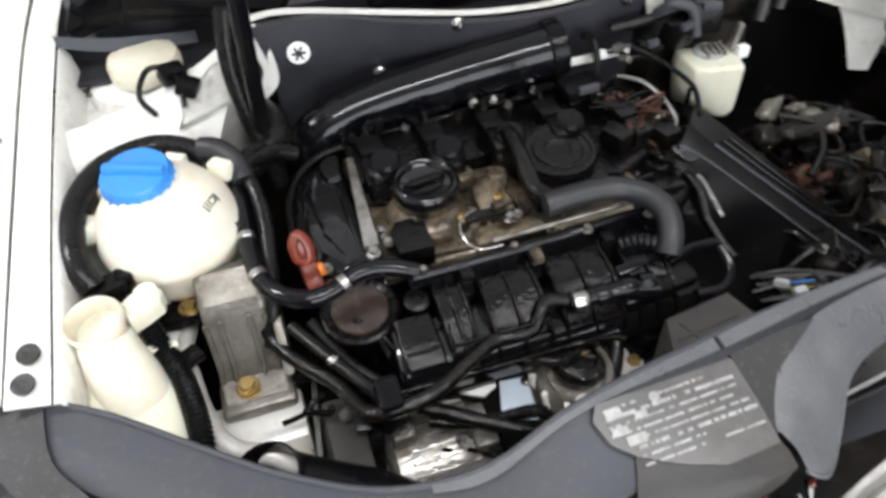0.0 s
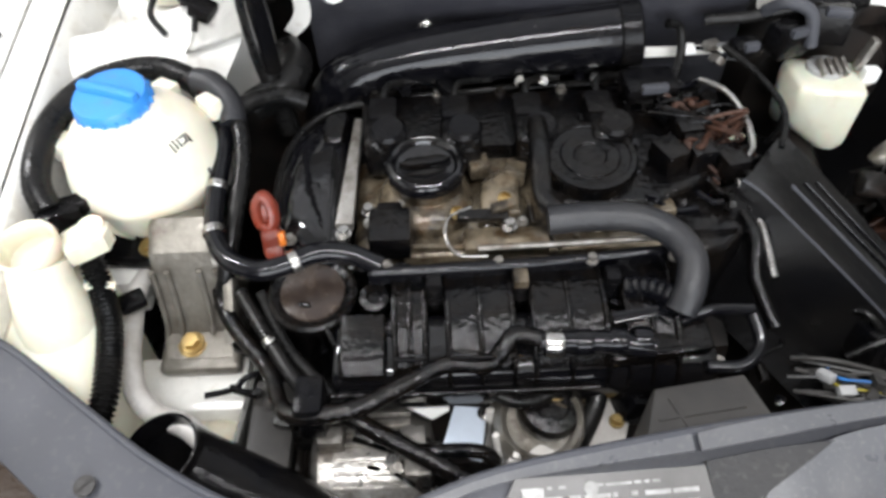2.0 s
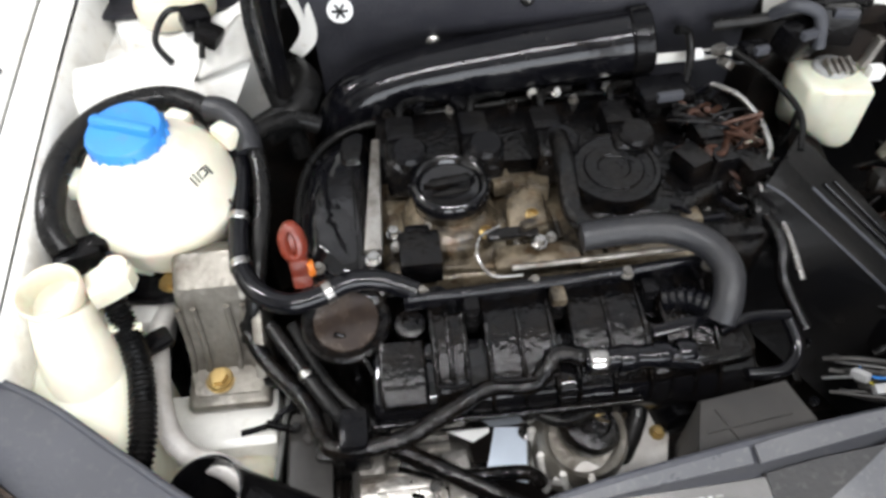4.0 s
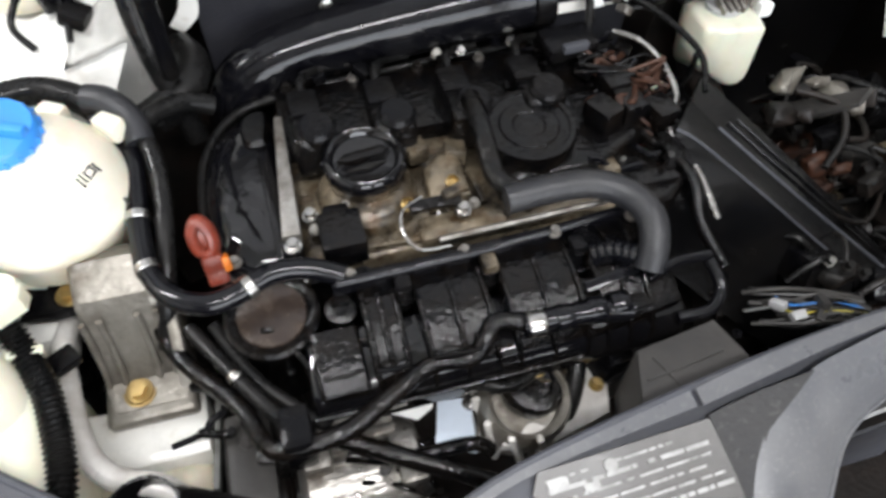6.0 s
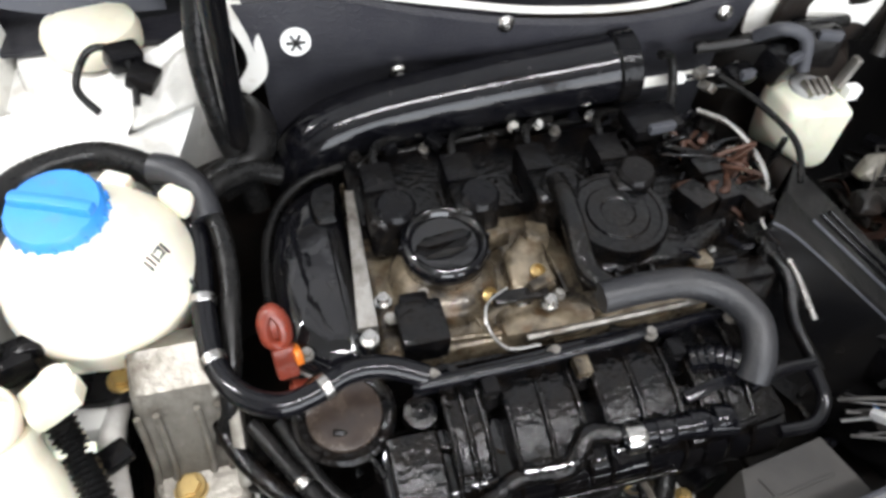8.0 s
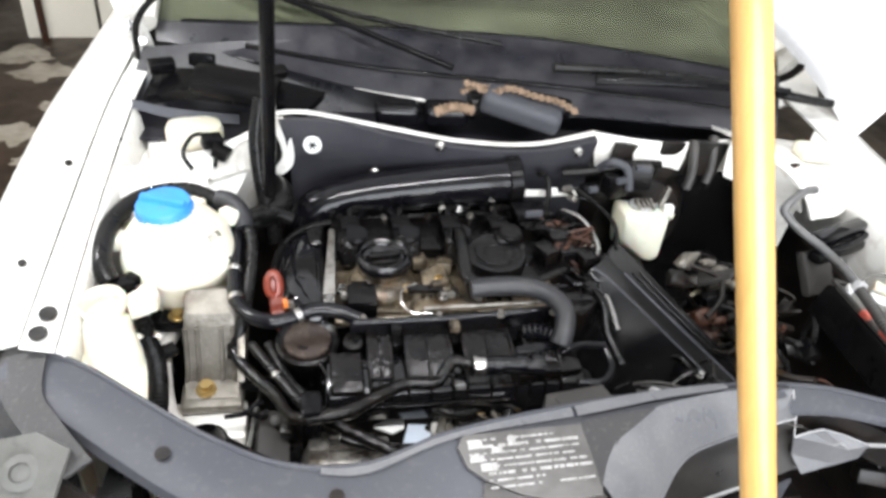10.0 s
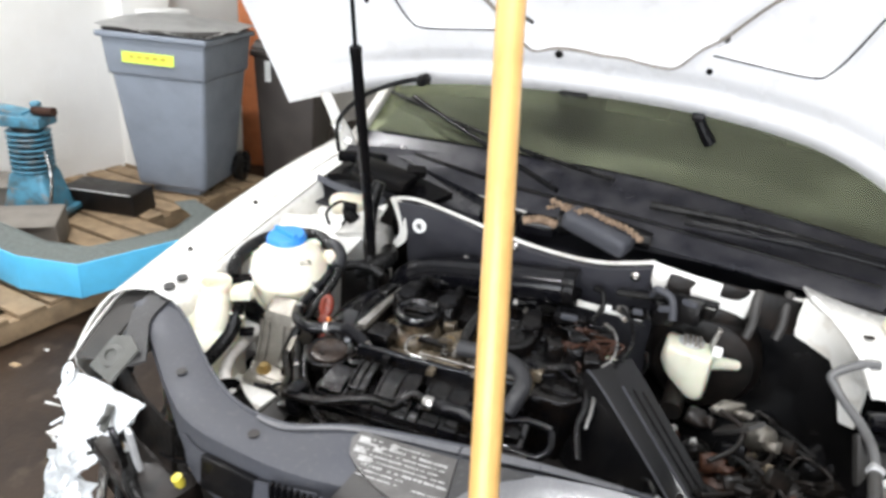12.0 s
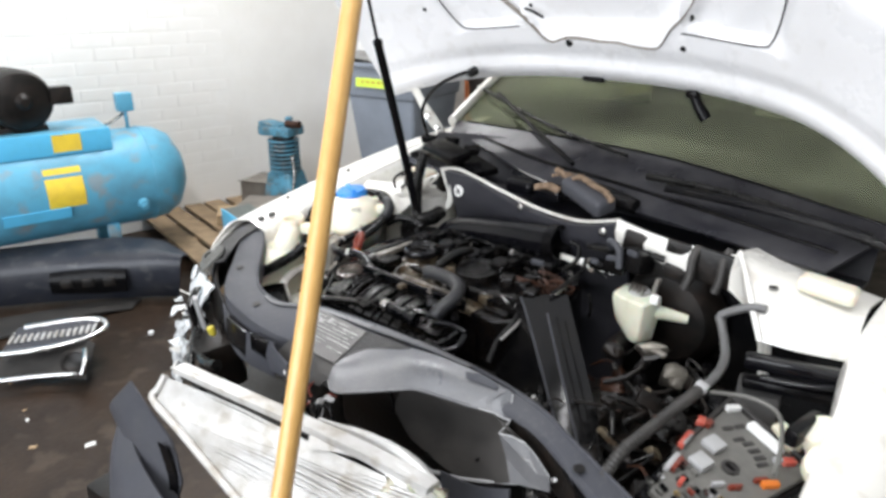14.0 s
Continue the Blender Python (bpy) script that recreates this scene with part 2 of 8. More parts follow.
def wood_material(name, colour, other, coat=0.0):
    m = material(name, colour, 0.4, other=other, scale=3, amount=0.6, bump=0.1, coat=coat)
    t = m.node_tree
    co = next(n for n in t.nodes if n.type == "TEX_COORD")
    mp = t.nodes.new("ShaderNodeMapping")
    mp.inputs["Scale"].default_value = (9, 9, 0.7)
    t.links.new(co.outputs["Object"], mp.inputs["Vector"])
    for n in t.nodes:
        if n.type == "TEX_NOISE" and n.inputs["Scale"].default_value == 3:
            t.links.new(mp.outputs["Vector"], n.inputs["Vector"])
    return m


POLEW = wood_material("varnished_yellow_wood", (0.60, 0.36, 0.12), (0.46, 0.25, 0.07), 0.4)
PALLETW = material("weathered_pallet_wood", (0.27, 0.19, 0.11), 0.75, other=(0.13, 0.09, 0.055), scale=9, amount=0.8, bump=0.4)

GLASS = bpy.data.materials.new("windscreen_glass")
GLASS.use_nodes = True
gb = GLASS.node_tree.nodes["Principled BSDF"]
gb.inputs["Base Color"].default_value = (0.42, 0.46, 0.30, 1)
gb.inputs["Roughness"].default_value = 0.03
gb.inputs["Transmission Weight"].default_value = 0.88
gb.inputs["IOR"].default_value = 1.6
# uneven pale film in the colour, imitating the bonnet's reflection on the glass
gn = GLASS.node_tree.nodes.new("ShaderNodeTexNoise")
gn.inputs["Scale"].default_value, gn.inputs["Detail"].default_value = 3.5, 6
gr = GLASS.node_tree.nodes.new("ShaderNodeMapRange")
gr.inputs["From Min"].default_value, gr.inputs["From Max"].default_value = 0.35, 0.65
gr.inputs["To Min"].default_value, gr.inputs["To Max"].default_value = 0.98, 0.80
GLASS.node_tree.links.new(gn.outputs["Fac"], gr.inputs["Value"])
GLASS.node_tree.links.new(gr.outputs["Result"], gb.inputs["Transmission Weight"])

# ---- builders ----
FRAMES = {}


def thing(name, at, label, category, group="", kind="", turn=0.0, local=False):
    """An empty at the base of a thing. Its parts are given in world places, or in its own if local."""
    ob = new(name)
    ob.empty_display_size = 0.05
    m = pose(*at, 0, 0, turn)
    ob.matrix_world = m
    FRAMES[ob.name] = Matrix() if local else m.inverted()
    return tagged(ob, label, category, group, kind)


def part(name, bm, mat, parent=None, label="", smooth=True, angle=40):
    if parent is not None and FRAMES.get(parent.name) is not None:
        bmesh.ops.transform(bm, matrix=FRAMES[parent.name], verts=bm.verts)
    bmesh.ops.recalc_face_normals(bm, faces=bm.faces)
    if smooth:
        for f in bm.faces:
            f.smooth = True
        for e in bm.edges:
            if len(e.link_faces) == 2 and e.calc_face_angle(0) > radians(angle):
                e.smooth = False
    me = bpy.data.meshes.new(name)
    bm.to_mesh(me)
    bm.free()
    if mat is not None:
        me.materials.append(mat)
    ob = new(name, me)
    if parent is not None:
        ob.parent = parent
        FRAMES[ob.name] = FRAMES.get(parent.name)
    if label:
        ob["label"] = label
    return ob


def solo(name, bm, mat, label, category, group="", kind="", angle=40):
    """A thing that is one mesh."""
    return tagged(part(name, bm, mat, None, angle=angle), label, category, group, kind)


def spline(pts, steps=8):
    """A smooth curve through the points."""
    p = [Vector(q) for q in pts]
    if len(p) < 3:
        return p
    out = []
    for i in range(len(p) - 1):
        a, b, c, d = p[max(i - 1, 0)], p[i], p[i + 1], p[min(i + 2, len(p) - 1)]
        for k in range(steps):
            t = k / steps
            out.append(0.5 * ((2 * b) + (c - a) * t + (2 * a - 5 * b + 4 * c - d) * t * t + (3 * b - a - 3 * c + d) * t ** 3))
    out.append(p[-1])
    return out


def tube(pts, r, seg=12, steps=8, ridge=0.0, pitch=0.006, flat=1.0, bm=None, r_end=None, hollow=0.0):
    """A pipe along a smooth curve; ridge gives a corrugated hose; hollow leaves the start open with that wall."""
    bm = bm or bmesh.new()
    c = spline(pts, steps)
    if ridge:
        total = sum((c[i + 1] - c[i]).length for i in range(len(c) - 1))
        n = max(4, int(total / pitch * 2))
        cum, fine, j, run = [0.0], [], 0, 0.0
        for i in range(len(c) - 1):
            cum.append(cum[-1] + (c[i + 1] - c[i]).length)
        for k in range(n + 1):
            d = total * k / n
            while j < len(c) - 2 and cum[j + 1] < d:
                j += 1
            f = (d - cum[j]) / max(1e-9, cum[j + 1] - cum[j])
            fine.append(c[j].lerp(c[j + 1], min(1, f)))
        c = fine
    rings, up = [], None
    for i, q in enumerate(c):
        d = (c[min(i + 1, len(c) - 1)] - c[max(i - 1, 0)]).normalized()
        if up is None:
            up = d.orthogonal().normalized()
        up = (up - d * up.dot(d)).normalized()
        side = d.cross(up)
        rr = r if r_end is None else r + (r_end - r) * i / (len(c) - 1)
        if ridge:
            rr += ridge * (1 if i % 2 else -1) * 0.5
        rings.append([bm.verts.new(q + rr * (math.cos(a) * up + flat * math.sin(a) * side)) for a in (2 * math.pi * k / seg for k in range(seg))])
    for a, b in zip(rings, rings[1:]):
        for k in range(seg):
            bm.faces.new((a[k], a[(k + 1) % seg], b[(k + 1) % seg], b[k]))
    if hollow:
        d = (c[1] - c[0]).normalized()
        inner = []
        for depth in (0.0, 0.8):
            o = c[0] + d * depth * r * 2
            ref = rings[0]
            inner.append([bm.verts.new(o + (v.co - c[0]) * (1 - hollow / r)) for v in ref])
        for k in range(seg):
            n = (k + 1) % seg
            bm.faces.new((rings[0][n], rings[0][k], inner[0][k], inner[0][n]))
            bm.faces.new((inner[0][n], inner[0][k], inner[1][k], inner[1][n]))
        bm.faces.new(inner[1])
    else:
        bm.faces.new(rings[0])
    bm.faces.new(rings[-1][::-1])
    return bm


def box(c, s, bevel=0.004, m=None, bm=None, seg=2):
    """A block with rounded edges: centre, size and an extra turn."""
    bm = bm or bmesh.new()
    made = bmesh.ops.create_cube(bm, size=1.0, matrix=Matrix.Translation(c) @ (m or Matrix()) @ Matrix.Diagonal((*s, 1)))["verts"]
    if bevel:
        edges = list({e for v in made for e in v.link_edges})
        bmesh.ops.bevel(bm, geom=edges, offset=bevel, segments=seg, affect="EDGES", profile=0.6)
    return bm


def turn_to(axis):
    """The turn that brings z onto the axis."""
    return Vector((0, 0, 1)).rotation_difference(Vector(axis).normalized()).to_matrix().to_4x4()


def lathe(profile, c, axis=(0, 0, 1), seg=32, bm=None):
    """A turned solid: rows of radius and height along the axis."""
    bm = bm or bmesh.new()
    m = Matrix.Translation(c) @ turn_to(axis)
    rings = []
    for r, z in profile:
        if r < 1e-6:
            rings.append([bm.verts.new(m @ Vector((0, 0, z)))])
        else:
            rings.append([bm.verts.new(m @ Vector((r * math.cos(2 * math.pi * k / seg), r * math.sin(2 * math.pi * k / seg), z))) for k in range(seg)])
    for a, b in zip(rings, rings[1:]):
        for k in range(seg):
            n = (k + 1) % seg
            if len(a) == 1 and len(b) > 1:
                bm.faces.new((a[0], b[n], b[k]))
            elif len(b) == 1 and len(a) > 1:
                bm.faces.new((a[k], a[n], b[0]))
            elif len(a) > 1:
                bm.faces.new((a[k], a[n], b[n], b[k]))
    for ring, flip in ((rings[0], True), (rings[-1], False)):
        if len(ring) > 1:
            bm.faces.new(ring[::-1] if flip else ring)
    return bm


def prism(outline, z0, z1, bevel=0.0, bm=None, seg=2, m=None):
    """An outline in the plan, raised from z0 to z1, with rounded edges."""
    bm = bm or bmesh.new()
    m = m or Matrix()
    lo = [bm.verts.new(m @ Vector((x, y, z0))) for x, y in outline]
    hi = [bm.verts.new(m @ Vector((x, y, z1))) for x, y in outline]
    n = len(outline)
    bm.faces.new(lo[::-1])
    top = bm.faces.new(hi)
    for k in range(n):
        bm.faces.new((lo[k], lo[(k + 1) % n], hi[(k + 1) % n], hi[k]))
    if bevel:
        bmesh.ops.bevel(bm, geom=list(top.edges), offset=bevel, segments=seg, affect="EDGES", profile=0.6)
    return bm


def ribbon(rows, thick=0.003, bm=None, steps=6, across=1):
    """A bent sheet with thickness: each row is a curve of points, and the sheet runs from row to row."""
    bm = bm or bmesh.new()
    cs = [spline(r, steps) for r in rows]
    if across > 1:
        cols = [spline([c[i] for c in cs], across) for i in range(len(cs[0]))]
        cs = [[col[j] for col in cols] for j in range(len(cols[0]))]
    g = [[bm.verts.new(q) for q in c] for c in cs]
    faces = []
    for a, b in zip(g, g[1:]):
        for k in range(len(a) - 1):
            faces.append(bm.faces.new((a[k], a[k + 1], b[k + 1], b[k])))
    bmesh.ops.recalc_face_normals(bm, faces=faces)
    if thick:
        bmesh.ops.solidify(bm, geom=faces, thickness=thick)
    return bm


def bolt(c, r=0.006, h=0.005, axis=(0, 0, 1), bm=None):
    bm = lathe([(r * 1.5, 0), (r * 1.5, h * 0.25), (r * 1.4, h * 0.35)], c, axis, 16, bm)
    m = Matrix.Translation(c) @ turn_to(axis)
    for f in [0]:
        lo = [bm.verts.new(m @ Vector((r * math.cos(k * math.pi / 3), r * math.sin(k * math.pi / 3), h * 0.3))) for k in range(6)]
        hi = [bm.verts.new(m @ Vector((r * math.cos(k * math.pi / 3), r * math.sin(k * math.pi / 3), h))) for k in range(6)]
        for k in range(6):
            bm.faces.new((lo[k], lo[(k + 1) % 6], hi[(k + 1) % 6], hi[k]))
        bm.faces.new(hi)
    return bm


def extrude_x(outline, x0, x1, bevel=0.0, bm=None, seg=2):
    """An outline in y and z, drawn out along x."""
    bm = bm or bmesh.new()
    a = [bm.verts.new((x0, y, z)) for y, z in outline]
    b = [bm.verts.new((x1, y, z)) for y, z in outline]
    n = len(outline)
    ends = [bm.faces.new(a), bm.faces.new(b[::-1])]
    for k in range(n):
        bm.faces.new((a[k], b[k], b[(k + 1) % n], a[(k + 1) % n]))
    if bevel:
        bmesh.ops.bevel(bm, geom=list({e for f in ends for e in f.edges}), offset=bevel, segments=seg, affect="EDGES", profile=0.6)
    return bm


def lump(c, s, seed, n=14, m=None, bm=None):
    """An angular broken lump: the hull of random points in a box."""
    rnd = random.Random(seed)
    bm = bm or bmesh.new()
    vs = []
    for k in range(n):
        v = Vector((rnd.uniform(-1, 1), rnd.uniform(-1, 1), rnd.uniform(-1, 1)))
        v = v.normalized() * rnd.uniform(0.75, 1.0)
        vs.append(bm.verts.new(Vector(c) + (m or Matrix()) @ Vector((v.x * s[0] / 2, v.y * s[1] / 2, v.z * s[2] / 2))))
    out = bmesh.ops.convex_hull(bm, input=vs)
    bmesh.ops.delete(bm, geom=[v for v in vs if v.is_valid and not v.link_faces], context="VERTS")
    bmesh.ops.bevel(bm, geom=list(bm.edges), offset=min(s) * 0.04, segments=1, affect="EDGES")
    return bm


def disc(c, r, thick=0.002, axis=(0, 0, 1), seg=24, bm=None):
    return lathe([(r, 0), (r, thick)], c, axis, seg, bm)



def dome(outline, levels, bm=None, steps=5):
    """A rounded hood over a closed outline: rows of inset scale and height."""
    bm = bm or bmesh.new()
    pts = spline([(x, y, 0) for x, y in list(outline) + [outline[0]]], steps)[:-1]
    cx, cy = sum(p.x for p in pts) / len(pts), sum(p.y for p in pts) / len(pts)
    rings = [[bm.verts.new((cx + (p.x - cx) * f, cy + (p.y - cy) * f, z)) for p in pts] for f, z in levels]
    n = len(pts)
    for a, b in zip(rings, rings[1:]):
        for k in range(n):
            bm.faces.new((a[k], a[(k + 1) % n], b[(k + 1) % n], b[k]))
    bm.faces.new(rings[-1])
    return bm


# ---- the workshop ----
solo("floor", box((0, 0, -0.05), (16, 16, 0.1), 0), FLOOR, "wet brown stained concrete workshop floor", "floor", kind="structure")
solo("ceiling", box((0, 0, 3.75), (16, 16, 0.1), 0), CEIL, "plain pale workshop ceiling", "ceiling", kind="structure")
WALL_A, WALL_B = Vector((-4.15, -5.2, 0)), Vector((-3.12, 3.05, 0))
ALONG = (WALL_B - WALL_A).normalized()
WALL_TURN = math.degrees(math.atan2(ALONG.y, ALONG.x))
wall_left = solo("wall_left", box((0, 0.13, 1.85), (17.2, 0.2, 3.7), 0), WALLW, "white painted brick workshop wall", "wall", kind="structure")
wall_left.matrix_world = pose(*((WALL_A + WALL_B) / 2), 0, 0, WALL_TURN)
solo("wall_back", box((1.5, 6.1, 1.85), (13, 0.2, 3.7), 0), CREAM, "cream painted workshop wall", "wall", kind="structure")
solo("wall_right", box((6.5, 0, 1.85), (0.2, 12.4, 3.7), 0), WALLW, "plain white workshop wall", "wall", kind="structure")
front = box((-3.4, -5.0, 1.85), (2.9, 0.2, 3.7), 0)
box((4.6, -5.0, 1.85), (3.8, 0.2, 3.7), 0, bm=front)
box((0.4, -5.0, 3.55), (4.7, 0.2, 0.3), 0, bm=front)
solo("wall_front", front, WALLW, "white workshop wall with an open vehicle door", "wall", kind="structure")

# ---- the car ----
car = thing("car", (0, 1.0, 0.3), "white crash-damaged car with the bonnet propped open", "car")


# left wing: the outer skin, its inner flange and the rail under it
part("wing", ribbon([[(-0.635, 0.25, 0.868), (-0.632, 0.5, 0.922), (-0.622, 0.8, 0.982), (-0.605, 1.0, 1.012)],
                     [(-0.676, 0.25, 0.878), (-0.668, 0.5, 0.932), (-0.660, 0.8, 0.988), (-0.64, 1.02, 1.02)]], 0.004), PAINT, car, "white inner wing flange")
wing = part("wing", ribbon([[(-0.681, 0.26, 0.876), (-0.673, 0.5, 0.932), (-0.664, 0.8, 0.990), (-0.645, 1.05, 1.028), (-0.64, 1.25, 1.05)],
                            [(-0.785, 0.235, 0.848), (-0.778, 0.5, 0.912), (-0.765, 0.8, 0.972), (-0.742, 1.05, 1.01), (-0.73, 1.3, 1.03)],
                            [(-0.822, 0.16, 0.73), (-0.825, 0.5, 0.80), (-0.815, 0.8, 0.86), (-0.79, 1.05, 0.90), (-0.785, 1.3, 0.92)],
                            [(-0.82, 0.20, 0.64), (-0.825, 0.5, 0.62), (-0.82, 0.8, 0.62), (-0.80, 1.05, 0.60), (-0.79, 1.3, 0.6)]], 0.004, across=4), PAINT, car, "white front wing with a torn front edge")
# dark discs on the sheet stand in for shaded bolt holes
for x, y, z in ((-0.652, 0.304, 0.889), (-0.657, 0.271, 0.882), (-0.707, 0.396, 0.909), (-0.69, 0.616, 0.957)):
    r = 0.012 if x > -0.66 else 0.006
    part("bolt_hole", disc((x, y, z), r, 0.004, (0, -0.2, 1), 16), DARK, car)
# inner wing wall below the flange
part("inner_wing", ribbon([[(-0.634, 0.25, 0.864), (-0.631, 0.5, 0.918), (-0.62, 0.8, 0.978)],
                           [(-0.624, 0.25, 0.835), (-0.62, 0.5, 0.875), (-0.608, 0.8, 0.925)],
                           [(-0.615, 0.22, 0.62), (-0.61, 0.5, 0.62), (-0.60, 0.8, 0.62)]], 0.004, across=3), PAINT, car)
# suspension turret and its brace
part("strut_tower", lathe([(0.12, -0.25), (0.12, -0.04), (0.115, -0.005), (0.085, 0.0), (0.08, 0.02), (0.05, 0.022), (0.045, 0.03), (0, 0.03)], (-0.515, 0.775, 0.905)), PAINT, car)
part("tower_cap", lathe([(0.052, 0), (0.053, 0.018), (0.049, 0.028), (0.035, 0.033), (0, 0.034)], (-0.508, 0.765, 0.935)), BOTTLE, car)
part("tower_brace", ribbon([[(-0.645, 0.640, 0.935), (-0.58, 0.655, 0.935), (-0.50, 0.690, 0.942), (-0.43, 0.712, 0.962), (-0.385, 0.722, 0.985)],
                            [(-0.642, 0.628, 0.935), (-0.577, 0.642, 0.934), (-0.495, 0.672, 0.938), (-0.425, 0.695, 0.956), (-0.382, 0.708, 0.975)],
                            [(-0.637, 0.600, 0.915), (-0.57, 0.610, 0.912), (-0.48, 0.630, 0.912), (-0.43, 0.648, 0.918), (-0.400, 0.664, 0.930)],
                            [(-0.630, 0.580, 0.86), (-0.56, 0.590, 0.86), (-0.49, 0.598, 0.86), (-0.462, 0.604, 0.862), (-0.440, 0.612, 0.868)]], 0.006, across=4), PAINT, car, "smooth white brace in front of the turret")
# firewall with its sound mat
part("firewall", ribbon([[(-0.352, 0.725, 1.0), (-0.25, 0.722, 0.998), (-0.13, 0.71, 0.975), (0.0, 0.70, 0.957), (0.14, 0.69, 0.957), (0.262, 0.672, 0.992)],
                         [(-0.335, 0.728, 0.94), (-0.25, 0.728, 0.93), (-0.13, 0.722, 0.92), (0.0, 0.71, 0.91), (0.14, 0.70, 0.91), (0.262, 0.69, 0.93)],
                         [(-0.33, 0.76, 0.84), (-0.25, 0.76, 0.83), (-0.13, 0.755, 0.83), (0.0, 0.74, 0.83), (0.14, 0.73, 0.83), (0.28, 0.73, 0.83)],
                         [(-0.33, 0.76, 0.5), (-0.25, 0.76, 0.5), (-0.13, 0.755, 0.5), (0.0, 0.74, 0.5), (0.14, 0.73, 0.5), (0.28, 0.73, 0.5)]], 0.012, across=3), FELT, car, "charcoal sound mat on the firewall")
part("firewall_edge", ribbon([[(-0.375, 0.722, 1.0), (-0.30, 0.728, 1.008), (-0.13, 0.715, 0.982), (0.0, 0.705, 0.964), (0.14, 0.695, 0.964), (0.262, 0.678, 0.998)],
                              [(-0.375, 0.732, 1.002), (-0.30, 0.737, 1.009), (-0.13, 0.724, 0.983), (0.0, 0.714, 0.965), (0.14, 0.704, 0.965), (0.262, 0.69, 0.999)]], 0.004), PAINT, car, "white metal lip above the firewall mat")
part("firewall_edge", ribbon([[(-0.372, 0.72, 1.003), (-0.352, 0.72, 0.96), (-0.345, 0.725, 0.92), (-0.365, 0.73, 0.885)],
                              [(-0.342, 0.717, 1.003), (-0.326, 0.717, 0.955), (-0.325, 0.722, 0.905), (-0.35, 0.727, 0.875)]], 0.004), PAINT, car)
sticker = part("round_sticker", disc((-0.289, 0.712, 0.95), 0.017, 0.003, (0, -1, 0.1), 28), WHITEP, car, "round white sticker with a dark symbol")
for a in range(3):
    part("symbol_bar", box((-0.289, 0.7075, 0.95), (0.022, 0.002, 0.003), 0, pose(0, 0, 0, 0, a * 60, 0)), DARKINK, sticker)
for c in ((-0.045, 0.694, 0.958), (0.229, 0.667, 0.962), (-0.167, 0.722, 0.885)):
    part("mat_clip", lathe([(0.011, 0), (0.009, 0.003), (0.004, 0.005), (0.003, 0.009), (0, 0.009)], c, (0, -1, 0.1), 16), STEEL, car)
# cowl gutter behind the firewall, wiper linkage, and the black scuttle panel
part("cowl_tray", ribbon([[(-0.66, 0.76, 0.93), (-0.3, 0.76, 0.93), (0.3, 0.74, 0.93), (0.75, 0.72, 0.93)],
                          [(-0.66, 0.88, 0.93), (-0.3, 0.90, 0.93), (0.3, 0.9, 0.93), (0.75, 0.86, 0.93)],
                          [(-0.62, 0.96, 1.04), (-0.3, 0.98, 1.06), (0.3, 0.96, 1.06), (0.75, 0.9, 1.04)]], 0.006), SCREEN, car)
part("scuttle", ribbon([[(-0.60, 1.000, 1.040), (-0.45, 0.953, 1.030), (-0.15, 0.860, 0.995), (0.2, 0.80, 0.985), (0.7, 0.73, 0.975)],
                        [(-0.60, 1.015, 1.055), (-0.45, 0.985, 1.050), (-0.15, 0.930, 1.040), (0.22, 0.89, 1.030), (0.74, 0.81, 1.010)],
                        [(-0.60, 1.030, 1.072), (-0.45, 1.020, 1.077), (-0.15, 1.000, 1.082), (0.25, 0.98, 1.077), (0.78, 0.89, 1.042)]], 0.006, across=4), SCREEN, car, "dusty black plastic scuttle panel")
part("scuttle_lip", ribbon([[(-0.577, 1.000, 1.046), (-0.45, 0.950, 1.035), (-0.30, 0.903, 1.016), (-0.186, 0.866, 1.002), (-0.05, 0.832, 0.992)],
                            [(-0.577, 1.010, 1.050), (-0.45, 0.957, 1.039), (-0.30, 0.910, 1.020), (-0.186, 0.871, 1.005), (-0.05, 0.836, 0.994)]], 0.004), PAINT, car, "thin white edge of the scuttle")
part("gutter_rubber", ribbon([[(-0.618, 0.790, 1.000), (-0.56, 0.792, 0.985), (-0.50, 0.800, 0.974), (-0.43, 0.815, 0.962)], [(-0.615, 0.782, 0.985), (-0.56, 0.784, 0.968), (-0.50, 0.792, 0.956), (-0.43, 0.808, 0.946)]], 0.006), GREY, car, "grey rubber gutter flap")
for cx in (-0.1, 0.0):
    part("wiper_motor", box((cx - 0.02, 0.80, 0.982), (0.088, 0.06, 0.04), 0.014, seg=4), SATIN, car)
part("wiper_motor", tube([(0.03, 0.80, 1.0), (0.13, 0.80, 1.01), (0.24, 0.79, 1.0)], 0.03, r_end=0.02), BLACK, car)
part("cowl_cover", ribbon([[(-0.60, 0.80, 1.0), (-0.52, 0.80, 1.015), (-0.40, 0.80, 1.0), (-0.30, 0.79, 0.985)], [(-0.59, 0.88, 1.02), (-0.52, 0.88, 1.03), (-0.38, 0.87, 1.02), (-0.26, 0.85, 1.0)]], 0.02, across=2), BLACK, car, "black plastic cowl cover")
part("cowl_cover", box((-0.43, 0.80, 1.03), (0.16, 0.08, 0.03), 0.012, pose(0, 0, 0, 10, 6, -8)), BLACK, car)
for cx, cy, r in ((-0.57, 0.86, 20), (-0.50, 0.90, -10), (-0.36, 0.84, 30)):
    part("cowl_clip", box((cx, cy, 1.04), (0.05, 0.025, 0.025), 0.006, pose(0, 0, 0, r, 0, r)), BLACK, car)
part("side_recess", box((-0.385, 0.74, 0.955), (0.035, 0.02, 0.06), 0.006, pose(0, 0, 0, 0, 8, -10)), DARK, car)
